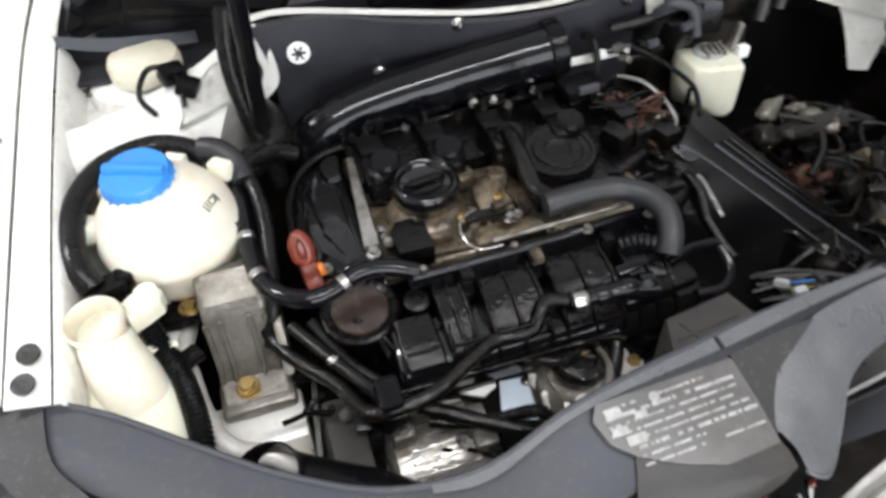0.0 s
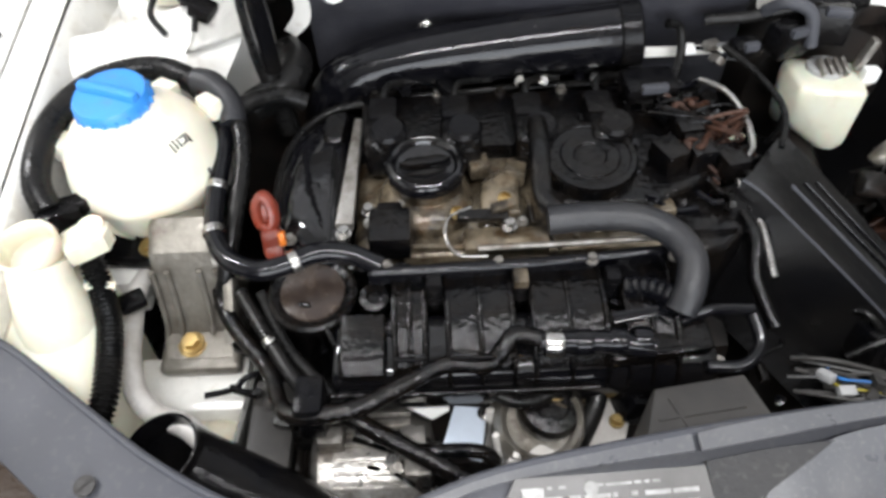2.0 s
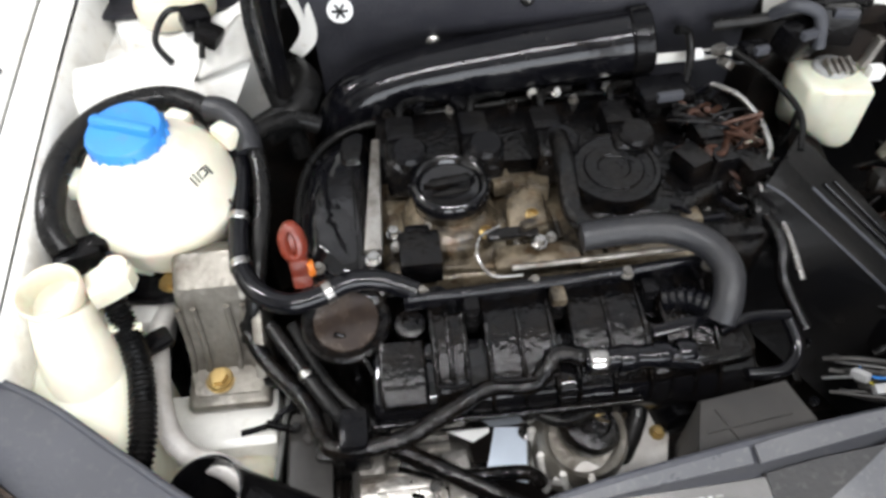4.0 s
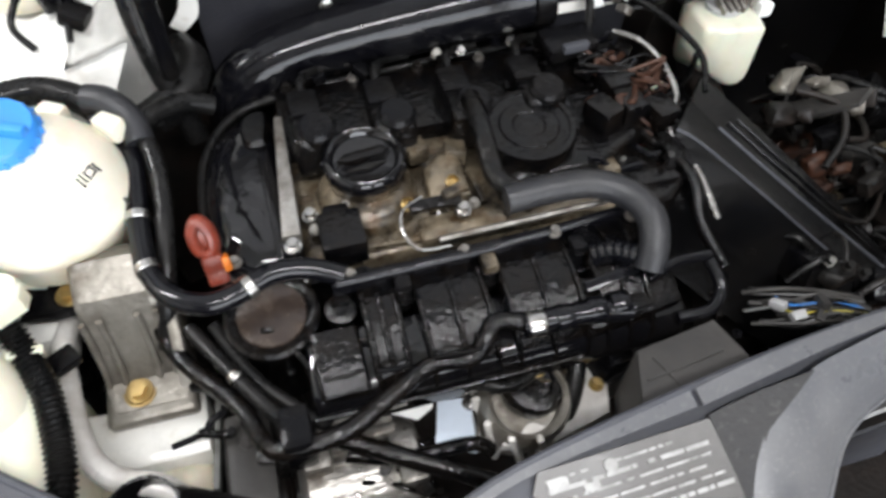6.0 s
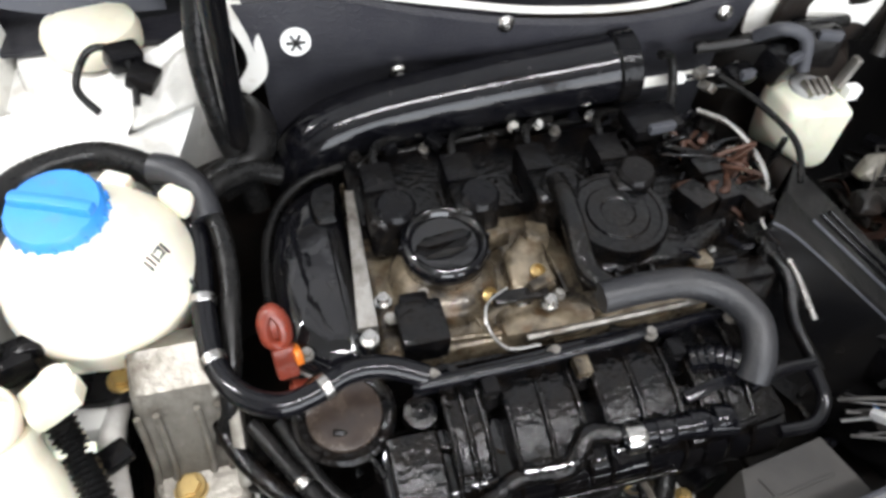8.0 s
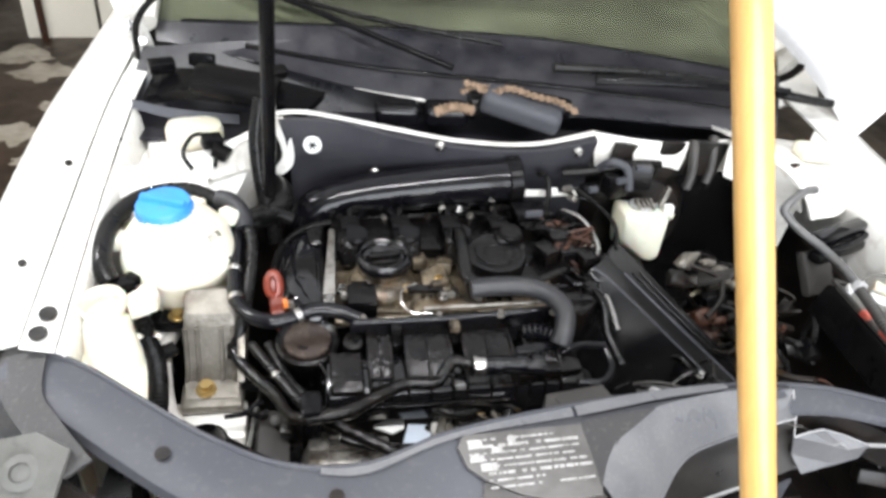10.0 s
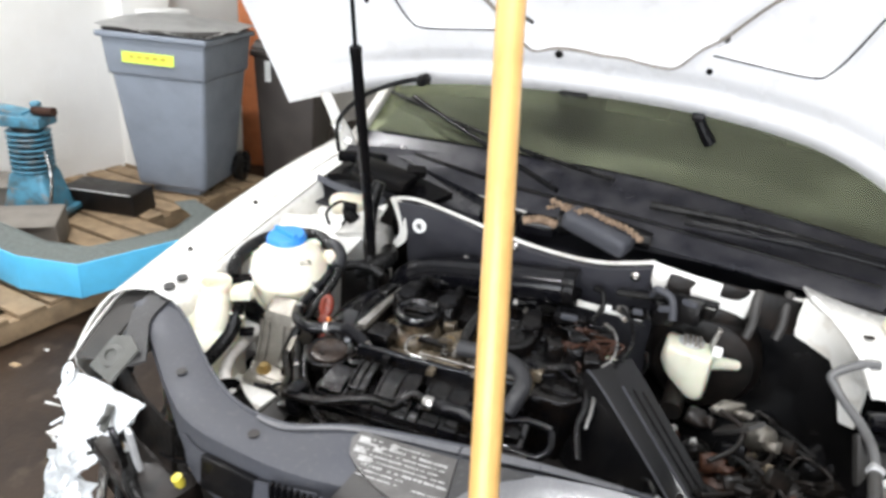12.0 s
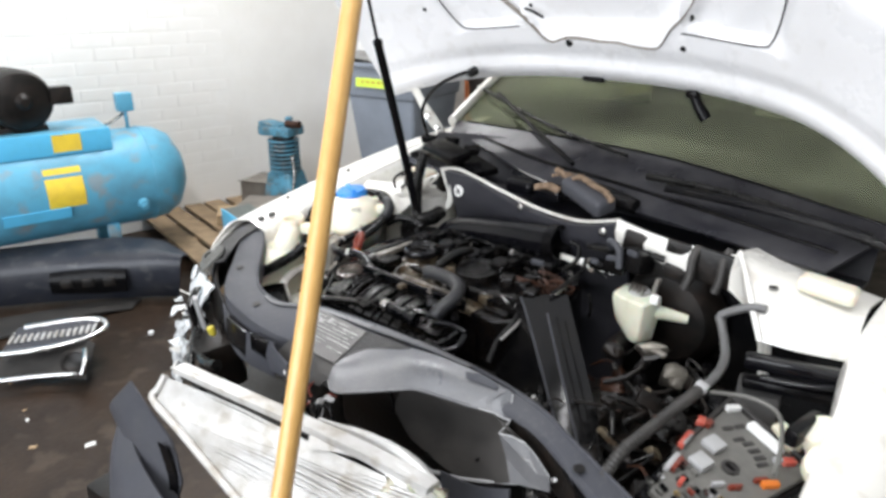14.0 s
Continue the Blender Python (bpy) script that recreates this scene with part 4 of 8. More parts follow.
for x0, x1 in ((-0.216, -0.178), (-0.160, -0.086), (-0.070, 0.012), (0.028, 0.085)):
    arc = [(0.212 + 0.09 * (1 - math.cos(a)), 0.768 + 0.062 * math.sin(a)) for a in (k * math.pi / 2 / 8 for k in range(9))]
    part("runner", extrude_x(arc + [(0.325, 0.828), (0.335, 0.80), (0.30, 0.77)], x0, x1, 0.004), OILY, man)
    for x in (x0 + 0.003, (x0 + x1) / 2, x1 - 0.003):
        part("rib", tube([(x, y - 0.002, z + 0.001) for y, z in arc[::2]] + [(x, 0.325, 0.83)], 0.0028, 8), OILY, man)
    part("runner_strap", tube([(x0 + 0.004, 0.225, 0.812), ((x0 + x1) / 2, 0.222, 0.8135), (x1 - 0.004, 0.225, 0.812)], 0.0025, 8), GLOSSB, man)
    part("injector", lathe([(0.012, 0), (0.013, 0.02), (0.009, 0.025), (0.009, 0.04), (0, 0.04)], (x1 + 0.008, 0.305, 0.80), (0, -0.2, 1), 16), BLACK, man)
    part("injector_clip", box((x1 + 0.008, 0.30, 0.842), (0.016, 0.02, 0.012), 0.003), STAINED if -0.1 < x1 < 0 else BLACK, man)
for c, r in (((-0.235, 0.30, 0.815), 10), ((-0.205, 0.325, 0.82), -8)):
    part("manifold_lug", lathe([(0.016, -0.02), (0.016, 0.006), (0.009, 0.008), (0.008, 0.002), (0, 0.002)], c, (0, -0.2, 1), 20), OILY, man)
part("manifold_flange", box((0.06, 0.25, 0.80), (0.11, 0.06, 0.03), 0.008, pose(0, 0, 0, 8, 0, 6)), OILY, man)
part("metal_lever", box((0.055, 0.262, 0.826), (0.085, 0.012, 0.006), 0.002, pose(0, 0, 0, 20, 0, 10)), SATIN, man)
part("ribbed_joint", tube([(0.03, 0.288, 0.835), (0.055, 0.285, 0.838), (0.082, 0.272, 0.836)], 0.013, 14, ridge=0.003, pitch=0.008), SATIN, man)
part("vacuum_rail", tube([(-0.062, 0.232, 0.822), (0.0, 0.228, 0.825), (0.05, 0.222, 0.82)], 0.012, 14), SATIN, man)
for x in (-0.06, -0.03, 0.005, 0.03):
    part("clamp", lathe([(0.0132, 0), (0.0142, 0.002), (0.0142, 0.016), (0.0132, 0.018)], (x, 0.229, 0.824), (1, -0.05, 0), 18), STEEL if x < -0.05 else SATIN, man)
part("pipe_stub", tube([(0.085, 0.252, 0.82), (0.12, 0.262, 0.825), (0.165, 0.264, 0.82)], 0.006, 12), SATIN, man)
part("pipe_stub", tube([(0.165, 0.262, 0.815), (0.17, 0.235, 0.80), (0.15, 0.215, 0.79), (0.11, 0.215, 0.79)], 0.007, 12), SATIN, man)
# throttle body, alternator, lower brackets
thr = part("throttle_body", lathe([(0.040, -0.10), (0.052, -0.09), (0.054, -0.03), (0.050, 0.0), (0.044, 0.012), (0.040, 0.008), (0.036, -0.012), (0, -0.02)], (-0.060, 0.196, 0.725), (0.0, -0.30, 1), 36), MOUNTM, engine, "bright alloy throttle body")
part("throttle_cover", lathe([(0.036, -0.012), (0.036, 0.004), (0.032, 0.010), (0.020, 0.012), (0.018, 0.008), (0, 0.008)], (-0.048, 0.210, 0.726), (0.1, -0.20, 1), 28), OILY, thr, "oily black cover of the throttle body")
for k in range(5):
    a = radians(150 + 32 * k)
    part("casting_rib", box((-0.060 + 0.053 * math.cos(a), 0.204 + 0.053 * math.sin(a), 0.690), (0.010, 0.008, 0.07), 0.003, pose(0, 0, 0, 15, 0, math.degrees(a))), PALEPIPE, thr)
part("throttle_flange", prism([(-0.02, 0.235), (0.035, 0.240), (0.048, 0.215), (0.03, 0.165), (-0.04, 0.150), (-0.10, 0.160)], 0.690, 0.704, 0.004), PALEPIPE, thr)
part("flange_bolt", bolt((0.028, 0.200, 0.704), 0.006, 0.008), BRASS, thr)
part("throttle_motor", lathe([(0.03, 0), (0.03, 0.06), (0.02, 0.07), (0, 0.07)], (-0.06, 0.160, 0.66), (1, 0, 0.1), 24), ALU, thr)
part("throttle_hose", tube([(0.006, 0.245, 0.745), (0.004, 0.215, 0.735), (-0.010, 0.188, 0.715), (-0.030, 0.165, 0.68)], 0.011, 12), RUBBER, thr)
part("throttle_wire", tube([(-0.075, 0.225, 0.742), (-0.055, 0.214, 0.738), (-0.030, 0.216, 0.738), (-0.018, 0.236, 0.745)], 0.002, 8), BRASS, thr)
part("throttle_cable", tube([(-0.11, 0.215, 0.752), (-0.085, 0.205, 0.748), (-0.055, 0.212, 0.745), (-0.030, 0.232, 0.752)], 0.007, 10), RUBBER, thr)
part("throttle_bracket", box((-0.045, 0.232, 0.748), (0.075, 0.030, 0.022), 0.006, pose(0, 0, 0, 10, 6, 8)), BLACK, thr)
part("throttle_plug", box((0.048, 0.225, 0.715), (0.036, 0.05, 0.05), 0.008, pose(0, 0, 0, 0, 15, 10)), BLACK, thr)
part("gold_ring", lathe([(0.022, 0), (0.024, 0.003), (0.024, 0.016), (0.020, 0.018), (0.018, 0.004), (0, 0.003)], (-0.028, 0.232, 0.725), (0.2, -0.5, 1), 24), STAINED, thr)
part("sensor", box((-0.02, 0.250, 0.760), (0.030, 0.026, 0.026), 0.006), BLACK, thr)
alt = part("alternator", lathe([(0.05, -0.07), (0.062, -0.06), (0.064, 0.05), (0.055, 0.065), (0.03, 0.07), (0, 0.07)], (-0.245, 0.185, 0.63), (1, 0.0, 0.0), 36), ALU, engine, "dusty alloy alternator")
for k in range(12):
    a = math.radians(20 + 14 * k)
    part("cooling_fin", box((-0.245 + 0.0, 0.19 + 0.064 * math.cos(a), 0.63 + 0.064 * math.sin(a)), (0.085, 0.005, 0.010), 0.001, pose(0, 0, 0, math.degrees(a) - 90)), ALU, alt)
for c in ((-0.29, 0.20, 0.70), (-0.2, 0.185, 0.70), (-0.195, 0.165, 0.69)):
    part("mount_ear", box(c, (0.03, 0.035, 0.03), 0.006), ALU, alt)
part("pulley", lathe([(0.032, 0), (0.032, 0.004), (0.027, 0.007), (0.032, 0.010), (0.027, 0.013), (0.032, 0.016), (0.032, 0.02), (0, 0.02)], (-0.335, 0.19, 0.63), (1, 0, 0), 28), DARK, alt)
part("drive_belt", box((-0.325, 0.21, 0.60), (0.022, 0.012, 0.2), 0.002), RUBBER, engine)
part("bright_bracket", prism([(-0.206, 0.228), (-0.157, 0.256), (-0.158, 0.222), (-0.178, 0.212)], 0.702, 0.706, 0.0), WHITEP, engine, "pale plastic bracket low in the bay")
part("bright_bracket", prism([(-0.152, 0.226), (-0.116, 0.222), (-0.126, 0.160), (-0.168, 0.176)], 0.702, 0.708, 0.001), PALEBLUE, engine, "pale blue plate low in the bay")
part("plate_edge", tube([(-0.114, 0.222, 0.709), (-0.118, 0.19, 0.709), (-0.124, 0.158, 0.709)], 0.0018, 6), STEEL, engine)
part("plate_bolt", bolt((-0.118, 0.214, 0.709), 0.006, 0.006), STEEL, engine)
part("lower_bracket", tube([(-0.28, 0.20, 0.76), (-0.22, 0.17, 0.745), (-0.16, 0.14, 0.73), (-0.11, 0.115, 0.715)], 0.010, 12), OILY, engine)
part("lower_bracket", tube([(-0.26, 0.18, 0.74), (-0.2, 0.165, 0.73), (-0.13, 0.165, 0.72), (-0.11, 0.16, 0.70)], 0.008, 12), OILY, engine)
part("belt_cover", box((-0.375, 0.20, 0.62), (0.05, 0.13, 0.20), 0.012, pose(0, 0, 0, 0, 12, 0)), CARD, engine)
part("harness_plug", box((-0.30, 0.195, 0.775), (0.03, 0.045, 0.06), 0.008), BLACK, engine)
# dipstick
dip = thing("dipstick", (-0.35, 0.37, 0.80), "orange plastic dipstick handle beside the timing cover", "dipstick")
part("loop", tube([(-0.352, 0.380, 0.846), (-0.362, 0.384, 0.853), (-0.364, 0.393, 0.870), (-0.356, 0.399, 0.880), (-0.347, 0.393, 0.871), (-0.346, 0.384, 0.854), (-0.352, 0.380, 0.846)], 0.0062, 12, flat=1.4), ORANGE, dip)
part("web", box((-0.355, 0.3905, 0.866), (0.014, 0.006, 0.026), 0.002, pose(0, 0, 0, -25, 0, 0)), ORANGE, dip)
part("grip", box((-0.350, 0.372, 0.834), (0.022, 0.018, 0.034), 0.005, pose(0, 0, 0, -28, 0, 8)), ORANGE, dip)
part("tip", box((-0.338, 0.372, 0.840), (0.008, 0.022, 0.016), 0.003, pose(0, 0, 0, -35, 0, 12)), ORTIP, dip, "bright orange tab")
part("collar", lathe([(0.013, 0), (0.013, 0.02), (0.009, 0.025), (0, 0.025)], (-0.338, 0.352, 0.79), (0, 0.3, 1), 16), ORANGE, dip)
part("tube", tube([(-0.338, 0.352, 0.80), (-0.34, 0.33, 0.72), (-0.33, 0.30, 0.6)], 0.007), DARK, dip)

# ---- hoses and pipes round the engine ----


def hose(pts, r, label, mat=RUBBER, name="hose", ridge=0.0, clamps=(), seg=14, pitch=0.007, flat=1.0):
    h = thing(name, pts[0], label, "hose")
    part("pipe", tube(pts, r, seg, ridge=ridge, pitch=pitch, flat=flat), mat, h)
    c = spline(pts, 8)
    for f in clamps:
        i = int(f * (len(c) - 2))
        part("clamp", lathe([(r * 1.02, -0.005), (r * 1.12, -0.004), (r * 1.12, 0.004), (r * 1.02, 0.005)], c[i], c[i + 1] - c[i], 20), STEEL, h, "bright hose clip")
    return h


hose([(-0.045, 0.352, 0.874), (0.0, 0.352, 0.878), (0.048, 0.348, 0.878), (0.082, 0.328, 0.875), (0.097, 0.298, 0.868), (0.092, 0.270, 0.853), (0.083, 0.255, 0.835)], 0.0158, "thick grey foam-covered breather hose bent over the engine", FOAM)
hose([(-0.43, 0.545, 0.885), (-0.418, 0.51, 0.872), (-0.418, 0.43, 0.856), (-0.412, 0.375, 0.85), (-0.392, 0.337, 0.85), (-0.36, 0.318, 0.85), (-0.33, 0.321, 0.852), (-0.295, 0.334, 0.856), (-0.26, 0.333, 0.854), (-0.225, 0.320, 0.846)], 0.0115, "black coolant hose with bright clips round the filter", SATIN, clamps=(0.22, 0.34, 0.72))
hose([(-0.45, 0.555, 0.90), (-0.405, 0.53, 0.89), (-0.392, 0.48, 0.87), (-0.395, 0.42, 0.845), (-0.405, 0.36, 0.81), (-0.42, 0.34, 0.76)], 0.010, "black rubber hose down from the tank", RUBBER)
hose([(-0.424, 0.36, 0.775), (-0.402, 0.31, 0.77), (-0.352, 0.245, 0.77), (-0.336, 0.205, 0.775), (-0.318, 0.182, 0.785), (-0.285, 0.178, 0.79), (-0.245, 0.185, 0.792), (-0.205, 0.205, 0.795), (-0.16, 0.225, 0.798), (-0.118, 0.222, 0.80), (-0.10, 0.232, 0.815), (-0.088, 0.243, 0.822), (-0.062, 0.236, 0.822)], 0.0095, "black metal coolant pipe along the front of the engine", OILY)
hose([(-0.39, 0.335, 0.79), (-0.35, 0.27, 0.785), (-0.32, 0.225, 0.78), (-0.30, 0.20, 0.775)], 0.008, "thin black hose beside the filter", RUBBER, clamps=(0.35,))
hose([(-0.365, 0.33, 0.795), (-0.33, 0.265, 0.775), (-0.29, 0.225, 0.76), (-0.27, 0.205, 0.755)], 0.007, "thin black hose beside the filter", RUBBER)
# wide black air tube along the firewall
air = thing("air_tube", (-0.1, 0.68, 0.86), "wide glossy black air tube below the firewall mat", "air duct")
part("tube", tube([(-0.302, 0.655, 0.73), (-0.303, 0.665, 0.785), (-0.275, 0.672, 0.832), (-0.20, 0.676, 0.858), (-0.06, 0.670, 0.882), (0.088, 0.663, 0.902)], 0.042, 32), SATIN, air)
part("cuff", lathe([(0.043, 0), (0.046, 0.003), (0.046, 0.026), (0.042, 0.029), (0.038, 0.028), (0.037, 0.005), (0, 0.004)], (0.088, 0.663, 0.902), (1, -0.04, 0.13), 32), BLACK, air)
part("seam", tube([(-0.215, 0.642, 0.838), (-0.06, 0.633, 0.866), (0.085, 0.626, 0.886)], 0.002, 6), SATIN, air)
# rear hoses beside the strut
hose([(-0.36, 0.70, 0.87), (-0.345, 0.66, 0.87), (-0.36, 0.62, 0.865), (-0.40, 0.60, 0.85)], 0.022, "black rubber hose at the firewall corner", RUBBER)
hose([(-0.33, 0.60, 0.855), (-0.36, 0.595, 0.87), (-0.40, 0.57, 0.875), (-0.42, 0.54, 0.86)], 0.012, "black rubber hose at the firewall corner", RUBBER)
hose([(-0.375, 0.66, 1.06), (-0.385, 0.645, 1.0), (-0.382, 0.63, 0.93), (-0.37, 0.62, 0.86), (-0.36, 0.61, 0.80)], 0.015, "black cable loom beside the bonnet strut", RUBBER, name="cable_loom")

part("end_cover", prism([(0.10, 0.350), (0.165, 0.350), (0.214, 0.392), (0.238, 0.46), (0.236, 0.55), (0.208, 0.63), (0.10, 0.64)], 0.66, 0.820, 0.010, seg=3), OILY, engine, "black oily end cover")
part("front_skirt", ribbon([[(-0.26, 0.351, 0.806), (-0.05, 0.3505, 0.806), (0.12, 0.3505, 0.808)], [(-0.26, 0.347, 0.69), (-0.05, 0.347, 0.69), (0.12, 0.347, 0.69)]], 0.004), OILY, engine)
for y, z in ((0.40, 0.77), (0.46, 0.74), (0.52, 0.78), (0.43, 0.70)):
    part("end_bolt", bolt((0.236, y, z), 0.006, 0.012, (1, 0, 0)), DARK, engine)
# small cables, clips and grime all over the engine; bright bolts stand for glints
CLUTTER = (((-0.30, 0.10), (0.27, 0.35), 0.80, 22), ((0.02, 0.22), (0.40, 0.60), 0.842, 30), ((-0.24, -0.14), (0.14, 0.20), 0.69, 9), ((-0.40, -0.28), (0.18, 0.34), 0.74, 14), ((-0.25, 0.2), (0.60, 0.65), 0.85, 16), ((0.12, 0.30), (0.20, 0.42), 0.70, 16))
for n, ((xa, xb), (ya, yb), z, count) in enumerate(CLUTTER):
    rnd = random.Random(500 + n)
    for k in range(count):
        x, y = rnd.uniform(xa, xb), rnd.uniform(ya, yb)
        kind = rnd.random()
        if kind < 0.45:
            l = rnd.uniform(0.03, 0.08)
            a = rnd.uniform(0, math.pi)
            pts = [(x + l * (t - 0.5) * math.cos(a) + rnd.uniform(-0.008, 0.008), y + 0.6 * l * (t - 0.5) * math.sin(a), z + rnd.uniform(-0.008, 0.012)) for t in (0, 0.35, 0.7, 1)]
            part("small_cable", tube(pts, rnd.uniform(0.0025, 0.005), 8, 5), rnd.choice((OILY, RUBBER, OILY, SATIN)), engine)
        elif kind < 0.75:
            part("small_clip", box((x, y, z), (rnd.uniform(0.012, 0.028), rnd.uniform(0.010, 0.022), rnd.uniform(0.010, 0.024)), 0.003, pose(0, 0, 0, rnd.uniform(-25, 25), rnd.uniform(-25, 25), rnd.uniform(0, 180))), rnd.choice((OILY, BLACK, OILY)), engine)
        else:
            part("small_bolt", bolt((x, y, z + 0.004), rnd.uniform(0.004, 0.006), 0.009, (rnd.uniform(-0.4, 0.4), rnd.uniform(-0.6, 0.1), 1)), rnd.choice((STEEL, DARK, ALU, SATIN)), engine)
for k in range(9):
    rnd = random.Random(620 + k)
    c = (rnd.uniform(-0.24, 0.0), rnd.uniform(0.37, 0.46), 0.814)
    part("cover_web", box(c, (rnd.uniform(0.004, 0.008), rnd.uniform(0.03, 0.06), 0.012), 0.002, pose(0, 0, 0, 0, 0, rnd.uniform(-30, 30))), STAINED, engine)

# ---- left side of the bay ----
tank = thing("coolant_tank", (-0.51, 0.488, 0.78), "milky white round coolant tank with a blue screw cap", "coolant tank")
part("body", lathe([(0.030, -0.088), (0.062, -0.074), (0.082, -0.042), (0.0895, -0.006), (0.0905, -0.004), (0.0905, 0.004), (0.0895, 0.006), (0.083, 0.036), (0.066, 0.060), (0.046, 0.070), (0.040, 0.074), (0.036, 0.074)], (-0.508, 0.486, 0.862), (0.0, -0.06, 1), 48), TANKW, tank)
for a in range(0, 180, 45):
    part("rib", tube([(-0.508 + 0.086 * math.cos(radians(a + 200)), 0.486 + 0.086 * math.sin(radians(a + 200)), 0.84), (-0.508 + 0.083 * math.cos(radians(a + 200)), 0.486 + 0.083 * math.sin(radians(a + 200)), 0.82), (-0.508 + 0.063 * math.cos(radians(a + 200)), 0.486 + 0.063 * math.sin(radians(a + 200)), 0.788)], 0.003, 8), TANKW, tank)
cap = part("cap", lathe([(0.036, -0.012), (0.0425, -0.010), (0.0425, 0.012), (0.040, 0.016), (0, 0.019)], (-0.524, 0.50, 0.936), (-0.05, -0.12, 1), 36), BLUECAP, tank, "blue screw cap with a raised grip")
part("grip", box((-0.524, 0.497, 0.955), (0.078, 0.014, 0.014), 0.006, pose(0, 0, 0, 0, 0, -22)), BLUECAP, cap)
for k in range(20):
    a = 2 * math.pi * k / 20
    part("knurl", box((-0.524 + 0.0425 * math.cos(a), 0.50 + 0.0425 * math.sin(a), 0.937 - 0.12 * 0.0425 * -math.sin(a)), (0.004, 0.004, 0.016), 0.001), BLUECAP, cap)
for c, r in (((-0.572, 0.545, 0.895), 40), ((-0.485, 0.556, 0.91), -30), ((-0.598, 0.49, 0.885), 90), ((-0.43, 0.53, 0.905), -40)):
    part("lug", box(c, (0.03, 0.02, 0.025), 0.005, pose(0, 0, 0, 0, 0, r)), TANKW, tank)
MARK = Vector((0.70, -0.40, 0.60)).normalized()
for du, dv, w, h in ((-0.010, 0.0, 0.002, 0.012), (-0.005, 0.001, 0.002, 0.012), (0.0, 0.0, 0.002, 0.011), (0.006, 0.004, 0.007, 0.002), (0.006, -0.004, 0.007, 0.002), (0.010, 0.0, 0.002, 0.010), (0.014, -0.002, 0.002, 0.012)):
    mm = Matrix.Translation(Vector((-0.508, 0.486, 0.864))) @ MARK.to_track_quat("Z", "Y").to_matrix().to_4x4() @ Matrix.Translation((du, dv, 0.0862))
    part("level_mark", box((0, 0, 0), (w, h, 0.003), 0, mm), DARKINK, tank)
for dz in (0.012, -0.022):
    part("level_mark", box((-0.425, 0.452, 0.862 + dz), (0.003, 0.012, 0.002), 0, pose(0, 0, 0, 0, 0, 25)), DARKINK, tank)
hose([(-0.598, 0.405, 0.865), (-0.612, 0.43, 0.885), (-0.615, 0.48, 0.90), (-0.603, 0.535, 0.908), (-0.570, 0.582, 0.912), (-0.51, 0.602, 0.912), (-0.46, 0.582, 0.905), (-0.435, 0.555, 0.895)], 0.0158, "thick black ribbed hose round the coolant tank", RUBBER, ridge=0.0008)
plug = thing("sensor_plug", (-0.588, 0.405, 0.83), "black plug and cable on the coolant tank", "cable plug")
part("body", box((-0.588, 0.405, 0.855), (0.05, 0.032, 0.03), 0.006, pose(0, 0, 0, 0, 0, 20)), BLACK, plug)
part("latch", box((-0.565, 0.415, 0.865), (0.022, 0.02, 0.015), 0.004), BLACK, plug)
part("cable", tube([(-0.605, 0.398, 0.85), (-0.61, 0.385, 0.83), (-0.595, 0.37, 0.80), (-0.56, 0.37, 0.78)], 0.007), RUBBER, plug)
hose([(-0.45, 0.57, 0.915), (-0.43, 0.56, 0.915), (-0.412, 0.545, 0.90), (-0.405, 0.52, 0.885)], 0.016, "grey rubber hose elbow on the tank", FOAM, name="hose_elbow")
# washer bottle with its filler neck
bottle = thing("washer_bottle", (-0.57, 0.26, 0.55), "cream plastic washer bottle with an open filler neck", "washer bottle")
part("body", ribbon([[(-0.628, 0.37, 0.60), (-0.628, 0.29, 0.60), (-0.628, 0.20, 0.60)], [(-0.625, 0.38, 0.80), (-0.625, 0.30, 0.805), (-0.62, 0.19, 0.79)],
                     [(-0.60, 0.385, 0.825), (-0.59, 0.30, 0.825), (-0.585, 0.165, 0.80)], [(-0.555, 0.375, 0.815), (-0.535, 0.27, 0.81), (-0.525, 0.145, 0.79)],
                     [(-0.54, 0.36, 0.76), (-0.520, 0.26, 0.76), (-0.512, 0.14, 0.74)], [(-0.54, 0.35, 0.55), (-0.525, 0.25, 0.55), (-0.52, 0.14, 0.55)]], 0.004, across=5), BOTTLE, bottle)
part("neck", lathe([(0.030, -0.075), (0.026, -0.05), (0.026, -0.025), (0.031, -0.012), (0.033, 0.0), (0.031, 0.004), (0.0285, 0.0), (0.026, -0.02), (0, -0.03)], (-0.592, 0.337, 0.882), (-0.05, -0.1, 1), 32), BOTTLE, bottle)
arm = part("arm", prism([(-0.570, 0.364), (-0.556, 0.378), (-0.536, 0.384), (-0.522, 0.374), (-0.524, 0.358), (-0.545, 0.343), (-0.558, 0.336), (-0.564, 0.350)], 0.846, 0.872, 0.006, seg=3), BOTTLE, bottle, "cream clip arm with a rounded end")
part("boss", lathe([(0.014, -0.01), (0.014, 0.002), (0.010, 0.004), (0.005, 0.0035), (0.004, 0.001), (0, 0.001)], (-0.539, 0.371, 0.872), (0, -0.1, 1), 24), BOTTLE, arm)
part("shoulder", tube([(-0.588, 0.33, 0.86), (-0.585, 0.315, 0.835), (-0.578, 0.295, 0.81), (-0.57, 0.27, 0.78)], 0.030, 20, r_end=0.045), BOTTLE, bottle)
part("tab", box((-0.536, 0.327, 0.822), (0.034, 0.010, 0.006), 0.002, pose(0, 0, 0, 0, 10, 8)), BOTTLE, bottle)
# dark disc for the shade inside the hole
part("hole", disc((-0.612, 0.318, 0.823), 0.007, 0.002, (0, -0.2, 1), 14), DARK, bottle)
